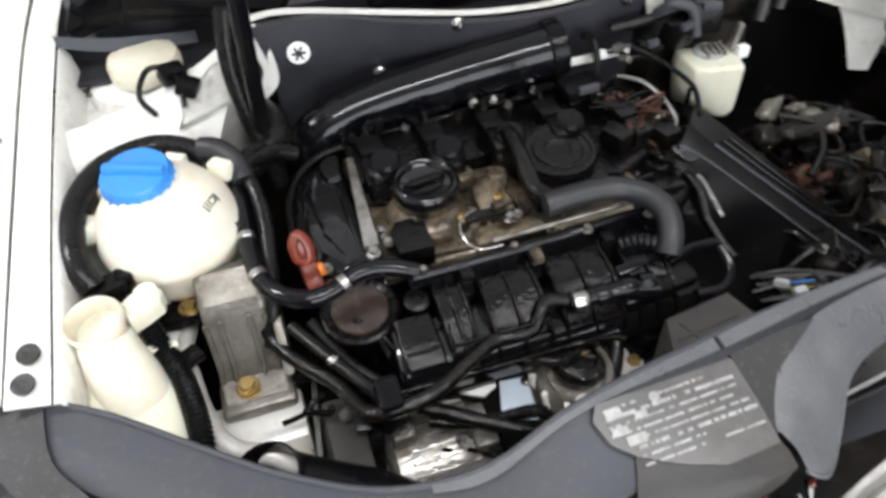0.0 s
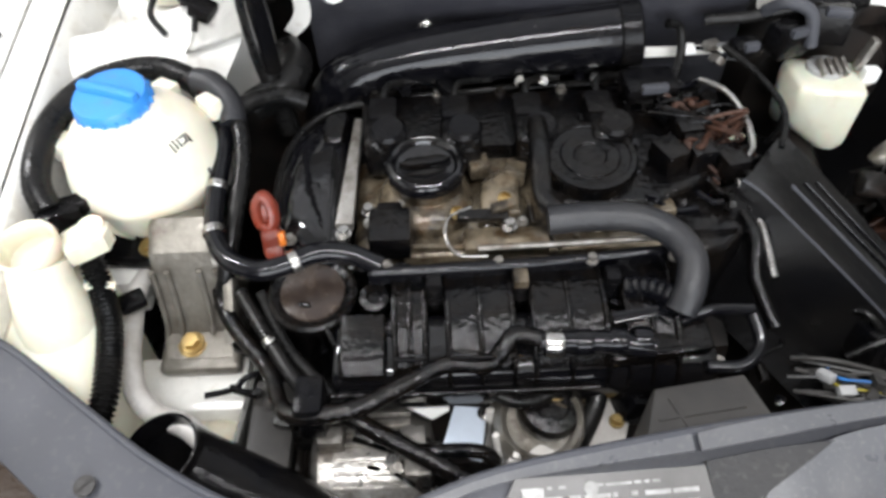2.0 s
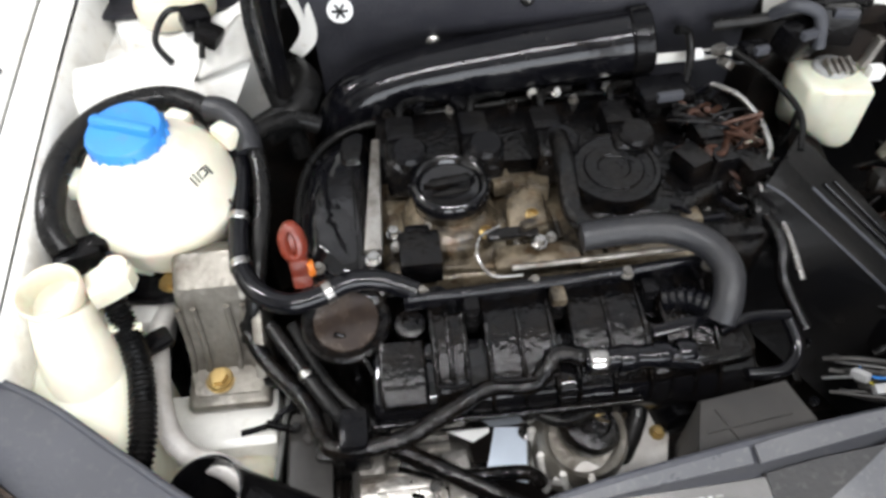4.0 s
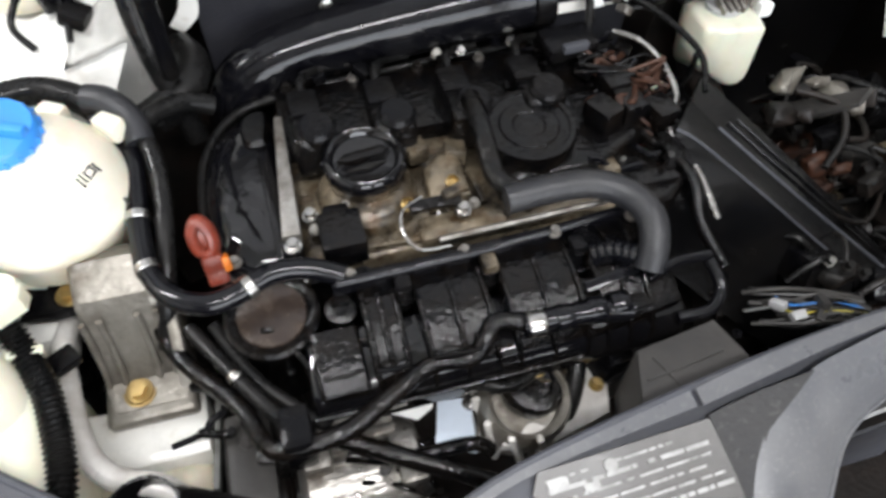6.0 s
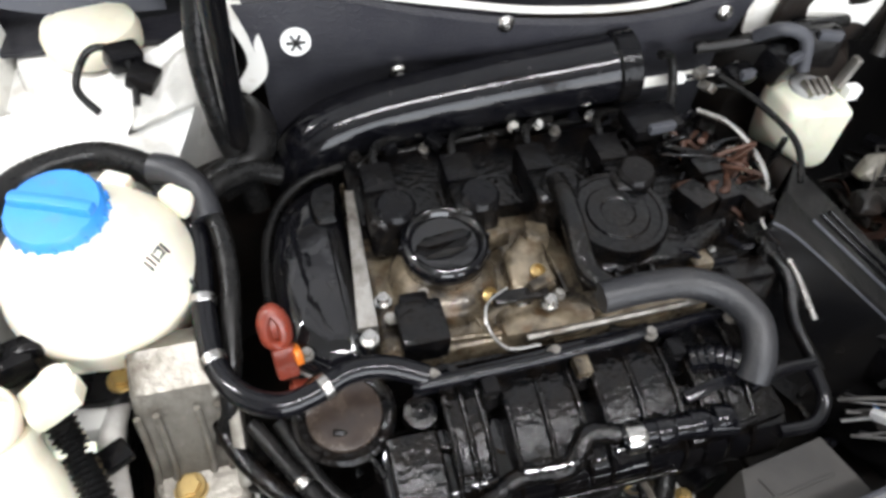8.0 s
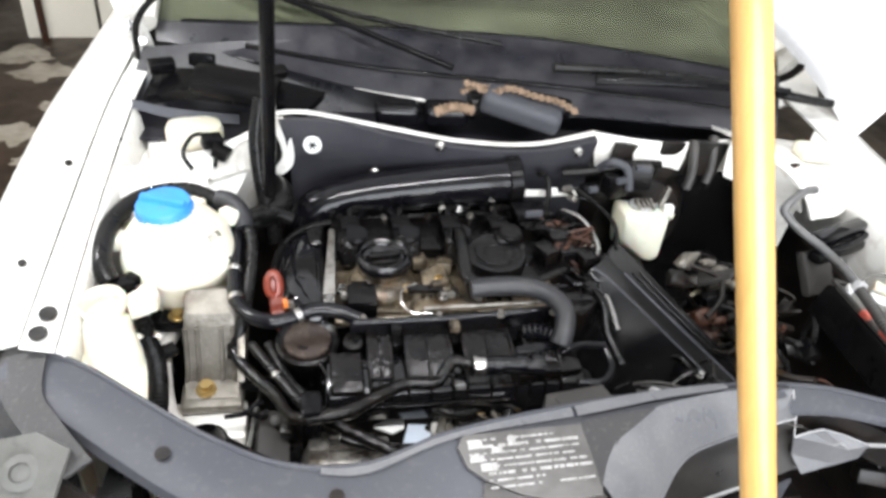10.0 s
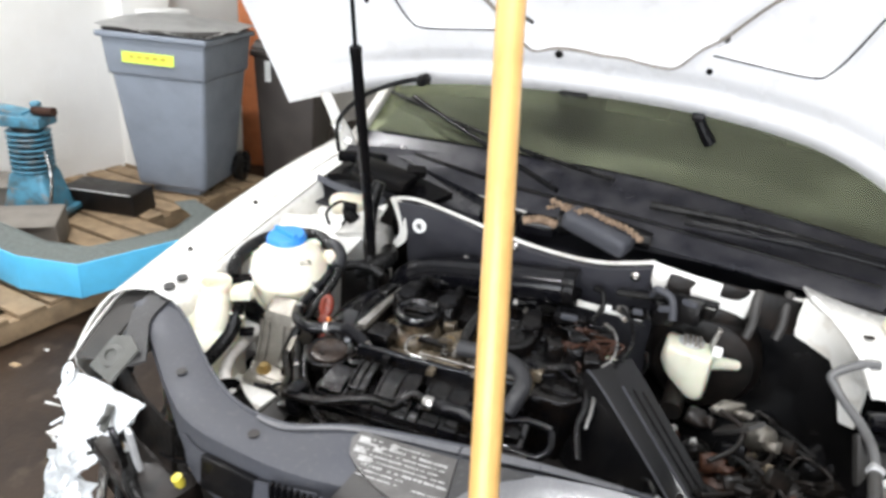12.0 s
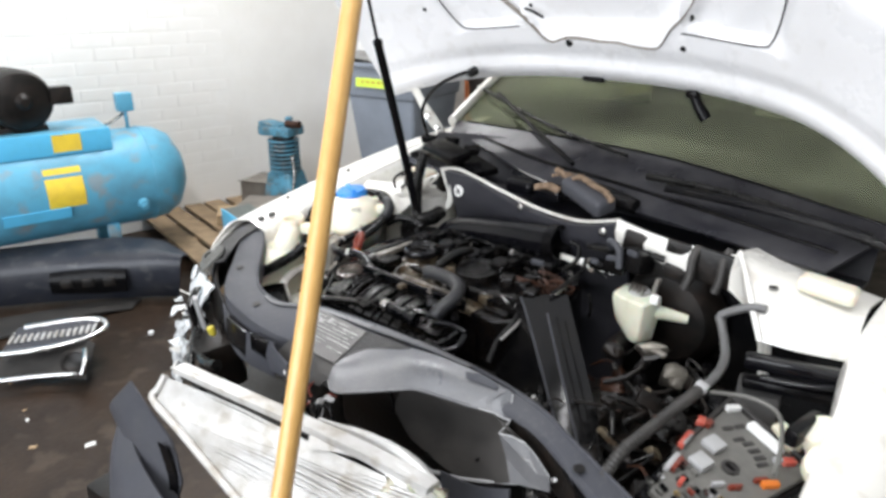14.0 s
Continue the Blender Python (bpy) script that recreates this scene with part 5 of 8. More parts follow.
part("fin", box((-0.605, 0.225, 0.823), (0.035, 0.006, 0.02), 0.002), BOTTLE, bottle)
part("fin", box((-0.605, 0.205, 0.818), (0.035, 0.006, 0.02), 0.002), BOTTLE, bottle)
hose([(-0.552, 0.365, 0.845), (-0.540, 0.335, 0.82), (-0.520, 0.286, 0.805), (-0.508, 0.216, 0.795), (-0.512, 0.165, 0.78), (-0.52, 0.12, 0.74)], 0.0125, "black corrugated cable conduit beside the washer bottle", RUBBER, ridge=0.0035, name="cable_conduit", pitch=0.006)
# engine mount
mount = thing("engine_mount", (-0.455, 0.33, 0.66), "grey cast alloy engine mount bracket with brass-coloured bolts", "engine mount")
part("casting", extrude_x([(0.425, 0.76), (0.425, 0.838), (0.40, 0.850), (0.365, 0.83), (0.355, 0.800), (0.340, 0.745), (0.33, 0.722), (0.300, 0.712), (0.296, 0.690), (0.31, 0.68), (0.35, 0.72)], -0.492, -0.412, 0.010, seg=3), MOUNTM, mount)
part("foot", box((-0.452, 0.312, 0.702), (0.095, 0.05, 0.02), 0.008, pose(0, 0, 0, 10), seg=3), MOUNTM, mount)
for x in (-0.489, -0.472, -0.436, -0.418):
    part("rib", tube([(x, 0.352, 0.812), (x, 0.346, 0.780), (x, 0.334, 0.742), (x - 0.002, 0.327, 0.724)], 0.0035, 8), MOUNTM, mount)
part("casting_web", box((-0.405, 0.35, 0.76), (0.012, 0.10, 0.07), 0.004, pose(0, 0, 0, 40)), MOUNTM, mount)
part("bolt", bolt((-0.462, 0.318, 0.716), 0.010, 0.014, (0, -0.15, 1)), BRASS, mount, "brass-coloured bolt")
part("arm", prism([(-0.60, 0.44), (-0.55, 0.445), (-0.50, 0.432), (-0.488, 0.41), (-0.497, 0.393), (-0.53, 0.392), (-0.58, 0.40)], 0.775, 0.79, 0.004), BLACK, mount, "black steel arm")
part("bolt", bolt((-0.509, 0.41, 0.79), 0.010, 0.010), BRASS, mount, "brass-coloured bolt")
part("washer", disc((-0.462, 0.318, 0.712), 0.017, 0.006, (0, -0.15, 1)), BRASS, mount)
rail = thing("chassis_rail", (-0.47, 0.25, 0.5), "cream painted chassis rail end below the mount", "car frame")
part("rail", extrude_x([(0.318, 0.684), (0.262, 0.684), (0.250, 0.676), (0.246, 0.655), (0.246, 0.55), (0.318, 0.55)], -0.545, -0.400, 0.006), PAINT, rail)
part("rail_end", dome([(-0.535, 0.246), (-0.46, 0.252), (-0.402, 0.246), (-0.398, 0.19), (-0.43, 0.168), (-0.50, 0.172), (-0.54, 0.20)], ((1, 0.52), (1, 0.632), (0.96, 0.648), (0.85, 0.658), (0.5, 0.664), (0.1, 0.665))), BOTTLE, rail, "cream rounded rail end", angle=70)
part("rail_flange", box((-0.392, 0.25, 0.67), (0.006, 0.12, 0.09), 0.002, pose(0, 0, 0, 0, 8, -6)), GREENGREY, rail)
part("plate", box((-0.555, 0.40, 0.735), (0.06, 0.05, 0.06), 0.01), PAINT, rail)
hose([(-0.52, 0.42, 0.75), (-0.528, 0.37, 0.755), (-0.522, 0.322, 0.755), (-0.512, 0.272, 0.755), (-0.500, 0.238, 0.745), (-0.478, 0.216, 0.735), (-0.44, 0.20, 0.73), (-0.40, 0.17, 0.70)], 0.0125, "bright metal air-conditioning pipe", PALEPIPE, name="metal_pipe")
duct = thing("air_pipe", (-0.40, 0.13, 0.70), "open black plastic air pipe behind the front panel", "air duct")
part("pipe", tube([(-0.452, 0.160, 0.764), (-0.448, 0.160, 0.750), (-0.432, 0.156, 0.730), (-0.395, 0.143, 0.712), (-0.34, 0.122, 0.690), (-0.29, 0.10, 0.655)], 0.041, 32, hollow=0.003), BLACK, duct)
clip = thing("small_bracket", (-0.515, 0.335, 0.76), "small black bracket beside the conduit", "bracket")
part("plate", box((-0.515, 0.333, 0.785), (0.03, 0.025, 0.012), 0.004, pose(0, 0, 0, 0, 0, 30)), BLACK, clip)
# wiring on the turret brace
hose([(-0.50, 0.648, 0.93), (-0.515, 0.66, 0.955), (-0.50, 0.69, 0.975), (-0.475, 0.69, 0.975), (-0.46, 0.67, 0.96), (-0.46, 0.64, 0.94)], 0.004, "thin black cable loop on the turret brace", RUBBER, name="cable")
plug2 = thing("connector_block", (-0.465, 0.69, 0.94), "black cable connector on the turret brace", "cable plug")
part("block", box((-0.468, 0.69, 0.965), (0.035, 0.025, 0.025), 0.005, pose(0, 0, 0, 20, 10, 30)), BLACK, plug2)
part("block", box((-0.45, 0.665, 0.955), (0.03, 0.03, 0.02), 0.005, pose(0, 0, 0, 0, 20, -20)), BLACK, plug2)

# bonnet strut and pole
strut = thing("bonnet_strut", (-0.366, 0.62, 0.90), "thin black gas strut holding the bonnet", "gas strut")
part("cylinder", tube([(-0.366, 0.612, 0.90), (-0.357, 0.545, 1.14), (-0.348, 0.473, 1.38)], 0.0115, 16, 2), BLACK, strut)
part("rod", tube([(-0.348, 0.473, 1.38), (-0.338, 0.40, 1.66), (-0.33, 0.335, 1.93)], 0.0045, 12, 2), SATIN, strut)
part("seal", lathe([(0.0125, -0.012), (0.0125, 0.0), (0.007, 0.004), (0, 0.004)], (-0.348, 0.473, 1.382), (0.02, -0.24, 1), 16), BLACK, strut)
pole = thing("wooden_pole", (0.319, -0.496, 0.0), "yellow varnished wooden pole propping the bonnet", "wooden pole")
part("shaft", tube([(0.319, -0.496, 0.0), (0.148, -0.107, 1.0), (-0.036, 0.305, 2.06)], 0.0178, 24, 4), POLEW, pole)

# ---- front of the car ----
front_panel = thing("front_panel", (0.0, 0.06, 0.6), "dusty grey plastic front crossmember, cracked by the crash", "car panel")
XS = (-0.672, -0.59, -0.50, -0.42, -0.33, -0.23, -0.12, 0.05, 0.20, 0.33, 0.46, 0.56, 0.69, 0.80)
YI = (0.275, 0.237, 0.172, 0.115, 0.072, 0.064, 0.092, 0.118, 0.136, 0.146, 0.136, 0.102, 0.057, 0.02)
ZT = (0.862, 0.846, 0.835, 0.83, 0.825, 0.826, 0.842, 0.848, 0.845, 0.84, 0.835, 0.83, 0.825, 0.82)
WD = (0.052, 0.060, 0.063, 0.066, 0.07, 0.08, 0.095, 0.085, 0.045, 0.040, 0.034, 0.036, 0.050, 0.055)
SL = (0, 0, 0, 0, 0, 0.06, 0.30, 0.36, 0.36, 0.32, 0.18, 0.06, 0, 0)
rows = [[(x, y + 0.004, z - 0.045) for x, y, z in zip(XS, YI, ZT)], [(x, y + 0.003, z - 0.008) for x, y, z in zip(XS, YI, ZT)], [(x, y - 0.004, z) for x, y, z in zip(XS, YI, ZT)]]
for f, g, d in ((0.45, 0.35, 0.002), (0.88, 0.6, 0.007), (1.0, 0.7, 0.012)):
    rows.append([(x - g * w * (x < -0.3), y - f * w, z - d - f * w * k) for x, y, z, w, k in zip(XS, YI, ZT, WD, SL)])
rows.append([(x - 0.7 * w * (x < -0.3), y - 1.03 * w, z - w * k - (0.034 if x < -0.36 else 0.085 if x < 0.0 else 0.020)) for x, y, z, w, k in zip(XS, YI, ZT, WD, SL)])
part("crossmember", ribbon(rows, 0.004, steps=4), GREY, front_panel, angle=28)
part("edge_bead", tube([(x, y - 0.002, z + 0.001) for x, y, z in zip(XS, YI, ZT)], 0.004, 8, 5), GREY, front_panel)
# holes laid on as dark discs, shade in the colour
for x, y, z in ((-0.48, 0.097, 0.832), (-0.272, 0.022, 0.822), (0.60, 0.055, 0.829)):
    part("fixing_hole", lathe([(0.0095, 0), (0.0095, 0.0015), (0, 0.0015)], (x, y, z), (0, -0.15, 1), 20), DARK, front_panel)
part("worn_bead", ribbon([[(0.055, 0.113, 0.8525), (0.12, 0.124, 0.853), (0.20, 0.134, 0.852), (0.30, 0.142, 0.848)], [(0.055, 0.097, 0.8515), (0.12, 0.106, 0.853), (0.20, 0.118, 0.8535), (0.30, 0.130, 0.8515)]], 0.002), DUSTY, front_panel, "pale worn bead of the crossmember")
part("dusty_edge", ribbon([[(-0.29, 0.064, 0.8285), (-0.23, 0.062, 0.8295), (-0.12, 0.089, 0.8455), (0.05, 0.115, 0.8515)], [(-0.29, 0.052, 0.8285), (-0.23, 0.048, 0.8295), (-0.12, 0.079, 0.8440), (0.05, 0.098, 0.8490)]], 0.002), DUSTY, front_panel, "dust along the inner edge")
# dusty worn stretch and the recess beside the plate
ARCH_TOP = [(0.066, 0.010, 0.819), (0.085, 0.043, 0.831), (0.115, 0.073, 0.841), (0.165, 0.101, 0.849), (0.223, 0.114, 0.851), (0.284, 0.123, 0.851), (0.348, 0.126, 0.850), (0.402, 0.120, 0.848)]
ARCH_LOW = [(0.080, -0.032, 0.798), (0.106, -0.038, 0.786), (0.150, 0.000, 0.788), (0.192, 0.042, 0.792), (0.228, 0.064, 0.799), (0.290, 0.082, 0.800), (0.340, 0.090, 0.804), (0.373, 0.097, 0.808)]
part("inlet_arch", ribbon([ARCH_TOP, [((a[0] + b[0]) / 2, (a[1] + b[1]) / 2 - 0.003, (a[2] + b[2]) / 2 + 0.007) for a, b in zip(ARCH_TOP, ARCH_LOW)], ARCH_LOW], 0.0, steps=5, across=4), DUSTY, front_panel, "pale scratched grey arch of the air inlet")
part("arch_scuff", ribbon([[(0.313, 0.1095, 0.8535), (0.345, 0.123, 0.8535), (0.385, 0.118, 0.8505)], [(0.322, 0.099, 0.8485), (0.350, 0.1065, 0.8465), (0.386, 0.110, 0.8475)]], 0.0012), GREY, front_panel, "darker scuffed patch")
# the plate lies on the sloping front of the crossmember
PLATE = pose(0.0, 0.09, 0.844, 20)
TILT = PLATE.to_3x3().to_4x4()
# the recess's shadow is put into this piece's dark colour
part("recess", prism([(0.057, 0.0), (0.110, 0.008), (0.172, 0.013), (0.150, -0.001), (0.107, -0.026), (0.085, -0.052), (0.064, -0.092), (0.061, -0.055)], -0.003, 0.0035, 0.0, m=PLATE), GUIDE, front_panel, "dark piece with the recess's shade in its colour")
label = part("info_plate", prism([(-0.108, -0.008), (0.055, -0.003), (0.061, -0.055), (0.063, -0.098), (0.0, -0.102), (-0.045, -0.088), (-0.085, -0.069), (-0.108, -0.05), (-0.117, -0.024)], 0.002, 0.006, 0.0, m=PLATE), SILVERL, front_panel, "faded dark information plate with rows of pale print")
for j in range(8):
    v = -0.014 - 0.0088 * j
    x = -0.104 if j < 4 else -0.082
    random.seed(40 + j)
    while x < 0.045:
        w = random.choice((0.004, 0.006, 0.010, 0.016, 0.022))
        if random.random() < 0.86:
            part("print_bar", box(PLATE @ Vector((x + w / 2, v + 0.03 * x, 0.0068)), (w, 0.0024 + 0.0014 * (j % 4 == 1), 0.0012), 0, TILT @ pose(0, 0, 0, 0, 0, 2)), LABELINK, label)
        x += w + random.choice((0.002, 0.003, 0.006))
for x, v, w, h in ((-0.094, -0.022, 0.018, 0.011), (-0.094, -0.040, 0.018, 0.008), (-0.080, -0.052, 0.022, 0.010), (-0.066, -0.030, 0.014, 0.007)):
    part("print_block", box(PLATE @ Vector((x, v, 0.0070)), (w, h, 0.0012), 0, TILT), LABELINK, label)
part("print_disc", disc(PLATE @ Vector((-0.045, -0.018, 0.0064)), 0.006, 0.0014, TILT @ Vector((0, 0, 1))), LABELINK, label)
# plate edge hanging forward
part("hanging_flap", ribbon([[(-0.085, 0.030, 0.822), (-0.02, 0.000, 0.812), (0.066, 0.004, 0.811)], [(-0.100, -0.010, 0.800), (0.0, -0.028, 0.796), (0.074, -0.026, 0.798)], [(-0.118, -0.028, 0.775), (-0.03, -0.038, 0.760), (0.045, -0.032, 0.766)]], 0.003, across=2), CARD, front_panel, "torn dark plate hanging over the edge")
part("flap_bracket", prism([(-0.126, 0.775), (-0.108, 0.815), (-0.09, 0.800), (-0.044, 0.785), (-0.040, 0.752), (-0.113, 0.744)], 0.0, 0.006, 0.001, m=Matrix(((1, 0, 0, 0), (0, 0, -1, -0.042), (0, 1, 0, 0), (0, 0, 0, 1)))), GREY, front_panel, "blue-grey bracket below the plate")
for k in range(16):
    rnd = random.Random(2200 + k)
    p = Vector((rnd.uniform(-0.03, 0.10), rnd.uniform(-0.05, -0.03), rnd.uniform(0.725, 0.775)))
    q = p + Vector((rnd.uniform(-0.03, 0.03), rnd.uniform(-0.03, 0.01), rnd.uniform(-0.05, 0.0)))
    part("torn_wire", tube([p, (p + q) / 2 + Vector((rnd.uniform(-0.01, 0.01), -0.008, 0.006)), q], rnd.uniform(0.0012, 0.003), 6, 4), rnd.choice((BLACK, BLACK, BLACK, ORANGE, GREY, RELAY)), front_panel)
for k in range(8):
    rnd = random.Random(2260 + k)
    c = (rnd.uniform(-0.06, 0.09), rnd.uniform(-0.055, -0.035), rnd.uniform(0.74, 0.78))
    part("torn_piece", prism([(-0.010, -0.004), (0.008, -0.006), (0.012, 0.004), (-0.006, 0.006)], 0, 0.003, 0, m=Matrix.Translation(c) @ pose(0, 0, 0, rnd.uniform(20, 90), rnd.uniform(-40, 40), rnd.uniform(0, 360))), rnd.choice((BLACK, GREY, RELAY, CARD, DARK)), front_panel)
# arch of the air inlet and the felt panel inside it
part("arch_edge", tube([(x, y - 0.001, z - 0.001) for x, y, z in ARCH_LOW], 0.0026, 8, 5), DUSTY, front_panel)
part("inlet_panel", ribbon([[(0.150, 0.096, 0.750), (0.25, 0.103, 0.788), (0.344, 0.110, 0.806), (0.428, 0.100, 0.792)], [(0.123, 0.10, 0.69), (0.235, 0.130, 0.70), (0.36, 0.128, 0.72), (0.455, 0.110, 0.770)], [(0.17, 0.10, 0.640), (0.271, 0.105, 0.617), (0.362, 0.102, 0.636), (0.513, 0.095, 0.738)]], 0.004, across=4), CARD, front_panel, "dark felt-covered panel inside the inlet")
part("inlet_rib", tube([(0.150, 0.03, 0.800), (0.140, 0.06, 0.765), (0.125, 0.09, 0.72), (0.118, 0.10, 0.68)], 0.004, 8), BLACK, front_panel)
part("lower_panel", ribbon([[(0.270, 0.088, 0.622), (0.362, 0.088, 0.640), (0.445, 0.087, 0.682)], [(0.280, 0.085, 0.50), (0.365, 0.085, 0.50), (0.446, 0.085, 0.50)]], 0.004), GREY, front_panel, "grey panel below the inlet")
part("panel_rim", tube([(0.19, 0.096, 0.582), (0.28, 0.101, 0.607), (0.36, 0.101, 0.642), (0.45, 0.10, 0.69), (0.52, 0.095, 0.738), (0.555, 0.06, 0.78)], 0.0035, 8, 5), RELAY, front_panel, "pale edge of the inlet panel")
# dark box added so the inlet reads as deep shade
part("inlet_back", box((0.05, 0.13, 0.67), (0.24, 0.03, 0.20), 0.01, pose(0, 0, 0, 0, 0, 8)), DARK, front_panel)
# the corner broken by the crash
# dark sheet behind the crack, its colour standing in for shade
part("crack_shade", ribbon([[(0.398, 0.130, 0.838), (0.43, 0.120, 0.818), (0.47, 0.115, 0.805), (0.54, 0.092, 0.792), (0.60, 0.055, 0.78)], [(0.398, 0.128, 0.76), (0.43, 0.118, 0.75), (0.47, 0.112, 0.74), (0.54, 0.090, 0.73), (0.60, 0.052, 0.72)]], 0.004), DARK, front_panel, "dark sheet standing in for the shade behind the crack")
fold = bmesh.new()
fv = [fold.verts.new(p) for p in ((0.413, 0.090, 0.779), (0.440, 0.092, 0.786), (0.466, 0.096, 0.784), (0.500, 0.086, 0.778), (0.536, 0.072, 0.768), (0.535, 0.075, 0.735), (0.450, 0.078, 0.703), (0.428, 0.092, 0.735), (0.478, 0.080, 0.765), (0.508, 0.076, 0.755), (0.490, 0.078, 0.725))]
for q in ((0, 1, 8), (1, 2, 8), (2, 9, 8), (2, 3, 9), (3, 4, 9), (4, 5, 9), (9, 5, 10), (8, 9, 10), (0, 8, 7), (7, 8, 10), (7, 10, 6), (6, 10, 5)):
    fold.faces.new([fv[k] for k in q])
part("broken_corner", fold, DUSTY, front_panel, "crumpled pale corner with white stress marks", smooth=False)
tear = bmesh.new()
tv = [tear.verts.new(p) for p in ((0.345, 0.088, 0.806), (0.375, 0.106, 0.836), (0.400, 0.126, 0.848), (0.410, 0.128, 0.840), (0.414, 0.117, 0.815), (0.420, 0.110, 0.800), (0.410, 0.104, 0.802), (0.392, 0.098, 0.808), (0.370, 0.094, 0.805), (0.396, 0.110, 0.828))]
for q in ((0, 1, 8), (1, 7, 8), (1, 9, 7), (1, 2, 9), (2, 3, 9), (3, 4, 9), (4, 6, 9), (6, 7, 9), (4, 5, 6)):
    tear.faces.new([tv[k] for k in q])
part("torn_end", tear, DUSTY, front_panel, "crumpled end of the arch at the crack", smooth=False)
for pts, r in (([(0.413, 0.089, 0.780), (0.440, 0.091, 0.787), (0.466, 0.095, 0.785)], 0.0014), ([(0.466, 0.095, 0.785), (0.500, 0.085, 0.779), (0.536, 0.071, 0.769)], 0.0008), ([(0.362, 0.092, 0.806), (0.392, 0.097, 0.809), (0.410, 0.103, 0.803), (0.420, 0.109, 0.801)], 0.0014), ([(0.420, 0.109, 0.801), (0.414, 0.116, 0.816), (0.410, 0.127, 0.841)], 0.0012), ([(0.420, 0.109, 0.801), (0.416, 0.100, 0.790), (0.413, 0.089, 0.780)], 0.0011), ([(0.478, 0.079, 0.766), (0.490, 0.077, 0.772), (0.508, 0.075, 0.757)], 0.0007)):
    part("crack_edge", tube(pts, r, 6, 1), RELAY, front_panel, "white stress crack")
part("front_face", ribbon([[(-0.40, 0.0, 0.79), (-0.36, -0.01, 0.78), (-0.25, -0.03, 0.78), (-0.13, -0.02, 0.79)], [(-0.39, -0.005, 0.74), (-0.35, -0.02, 0.72), (-0.25, -0.04, 0.71), (-0.13, -0.03, 0.71)]], 0.004), GREY, front_panel)
# flush black block, the opening's shade put into its colour
part("inlet_opening_shade", box((-0.29, -0.024, 0.752), (0.11, 0.014, 0.062), 0.004, pose(0, 0, 0, -6, 0, -6)), TRAYM, front_panel, "black block standing for the shaded opening in the front face")
for k in range(8):
    part("vent_slat", box((-0.20 + 0.011 * k, -0.034, 0.775), (0.005, 0.012, 0.04), 0.001), BLACK, front_panel)
# felt-lined guide along the torn end
part("corner_guide", ribbon([[(-0.700, 0.275, 0.868), (-0.694, 0.205, 0.846), (-0.640, 0.130, 0.832), (-0.590, 0.080, 0.82)], [(-0.646, 0.272, 0.868), (-0.640, 0.20, 0.85), (-0.610, 0.155, 0.842), (-0.560, 0.095, 0.832)]], 0.005, across=3), GUIDE, front_panel, "dark felt-lined guide at the torn end")
part("guide_lip", tube([(x - 0.66 * w, y - 0.94 * w, z - 0.020) for x, y, z, w in list(zip(XS, YI, ZT, WD))[:5]], 0.005, 8, 6), BLACK, front_panel)
part("corner_guide", ribbon([[(-0.70, 0.275, 0.866), (-0.692, 0.205, 0.844), (-0.638, 0.13, 0.83)], [(-0.71, 0.23, 0.80), (-0.70, 0.17, 0.79), (-0.65, 0.10, 0.78)], [(-0.69, 0.18, 0.72), (-0.67, 0.13, 0.71), (-0.63, 0.08, 0.70)]], 0.005, across=3), GUIDE, front_panel)
# crushed headlamp
lamp = thing("headlamp", (-0.72, 0.06, 0.45), "crushed clear headlamp at the torn wing", "headlamp")


def crumpled(corners, nu, nv, rough, seed):
    """A crushed plastic sheet between four corners."""
    rnd = random.Random(seed)
    a, b, c, d = (Vector(p) for p in corners)
    bm = bmesh.new()
    n = (b - a).cross(d - a).normalized()
    g = []
    for j in range(nv + 1):
        row = []
        for i in range(nu + 1):
            u, v = i / nu, j / nv
            p = (a * (1 - u) + b * u) * (1 - v) + (d * (1 - u) + c * u) * v
            p += n * rnd.uniform(-rough, rough) + Vector((rnd.uniform(-1, 1), rnd.uniform(-1, 1), rnd.uniform(-1, 1))) * rough * 0.5
            row.append(bm.verts.new(p))
        g.append(row)
    for r0, r1 in zip(g, g[1:]):
        for k in range(nu):
            q = (r0[k], r0[k + 1], r1[k + 1], r1[k])
            if rnd.random() < 0.5:
                bm.faces.new((q[0], q[1], q[2])), bm.faces.new((q[0], q[2], q[3]))
            else:
                bm.faces.new((q[0], q[1], q[3])), bm.faces.new((q[1], q[2], q[3]))
    bmesh.ops.solidify(bm, geom=bm.faces[:], thickness=0.004)
    return bm


shell = ribbon([[(-0.783, 0.116, 0.725), (-0.717, 0.099, 0.747), (-0.609, 0.065, 0.770), (-0.515, 0.036, 0.788)], [(-0.808, 0.100, 0.680), (-0.705, 0.064, 0.712), (-0.607, 0.042, 0.752), (-0.522, 0.028, 0.776)],
                [(-0.760, 0.072, 0.658), (-0.666, 0.036, 0.690), (-0.592, 0.022, 0.724), (-0.535, 0.018, 0.750)], [(-0.768, 0.052, 0.614), (-0.667, 0.020, 0.650), (-0.600, 0.012, 0.690), (-0.570, 0.016, 0.712)],
                [(-0.738, 0.020, 0.571), (-0.668, 0.000, 0.606), (-0.622, -0.004, 0.640), (-0.592, 0.008, 0.665)]], 0.004, across=4)
rnd = random.Random(77)
for v in shell.verts:
    edge = 0.006 if v.is_boundary or len(v.link_faces) < 5 else 0.0015
    v.co += Vector((rnd.uniform(-1, 1), rnd.uniform(-0.5, 0.5), rnd.uniform(-1, 1))) * edge * 0.4
part("lens", shell, LENS, lamp, "milky broken lamp shell", angle=60)
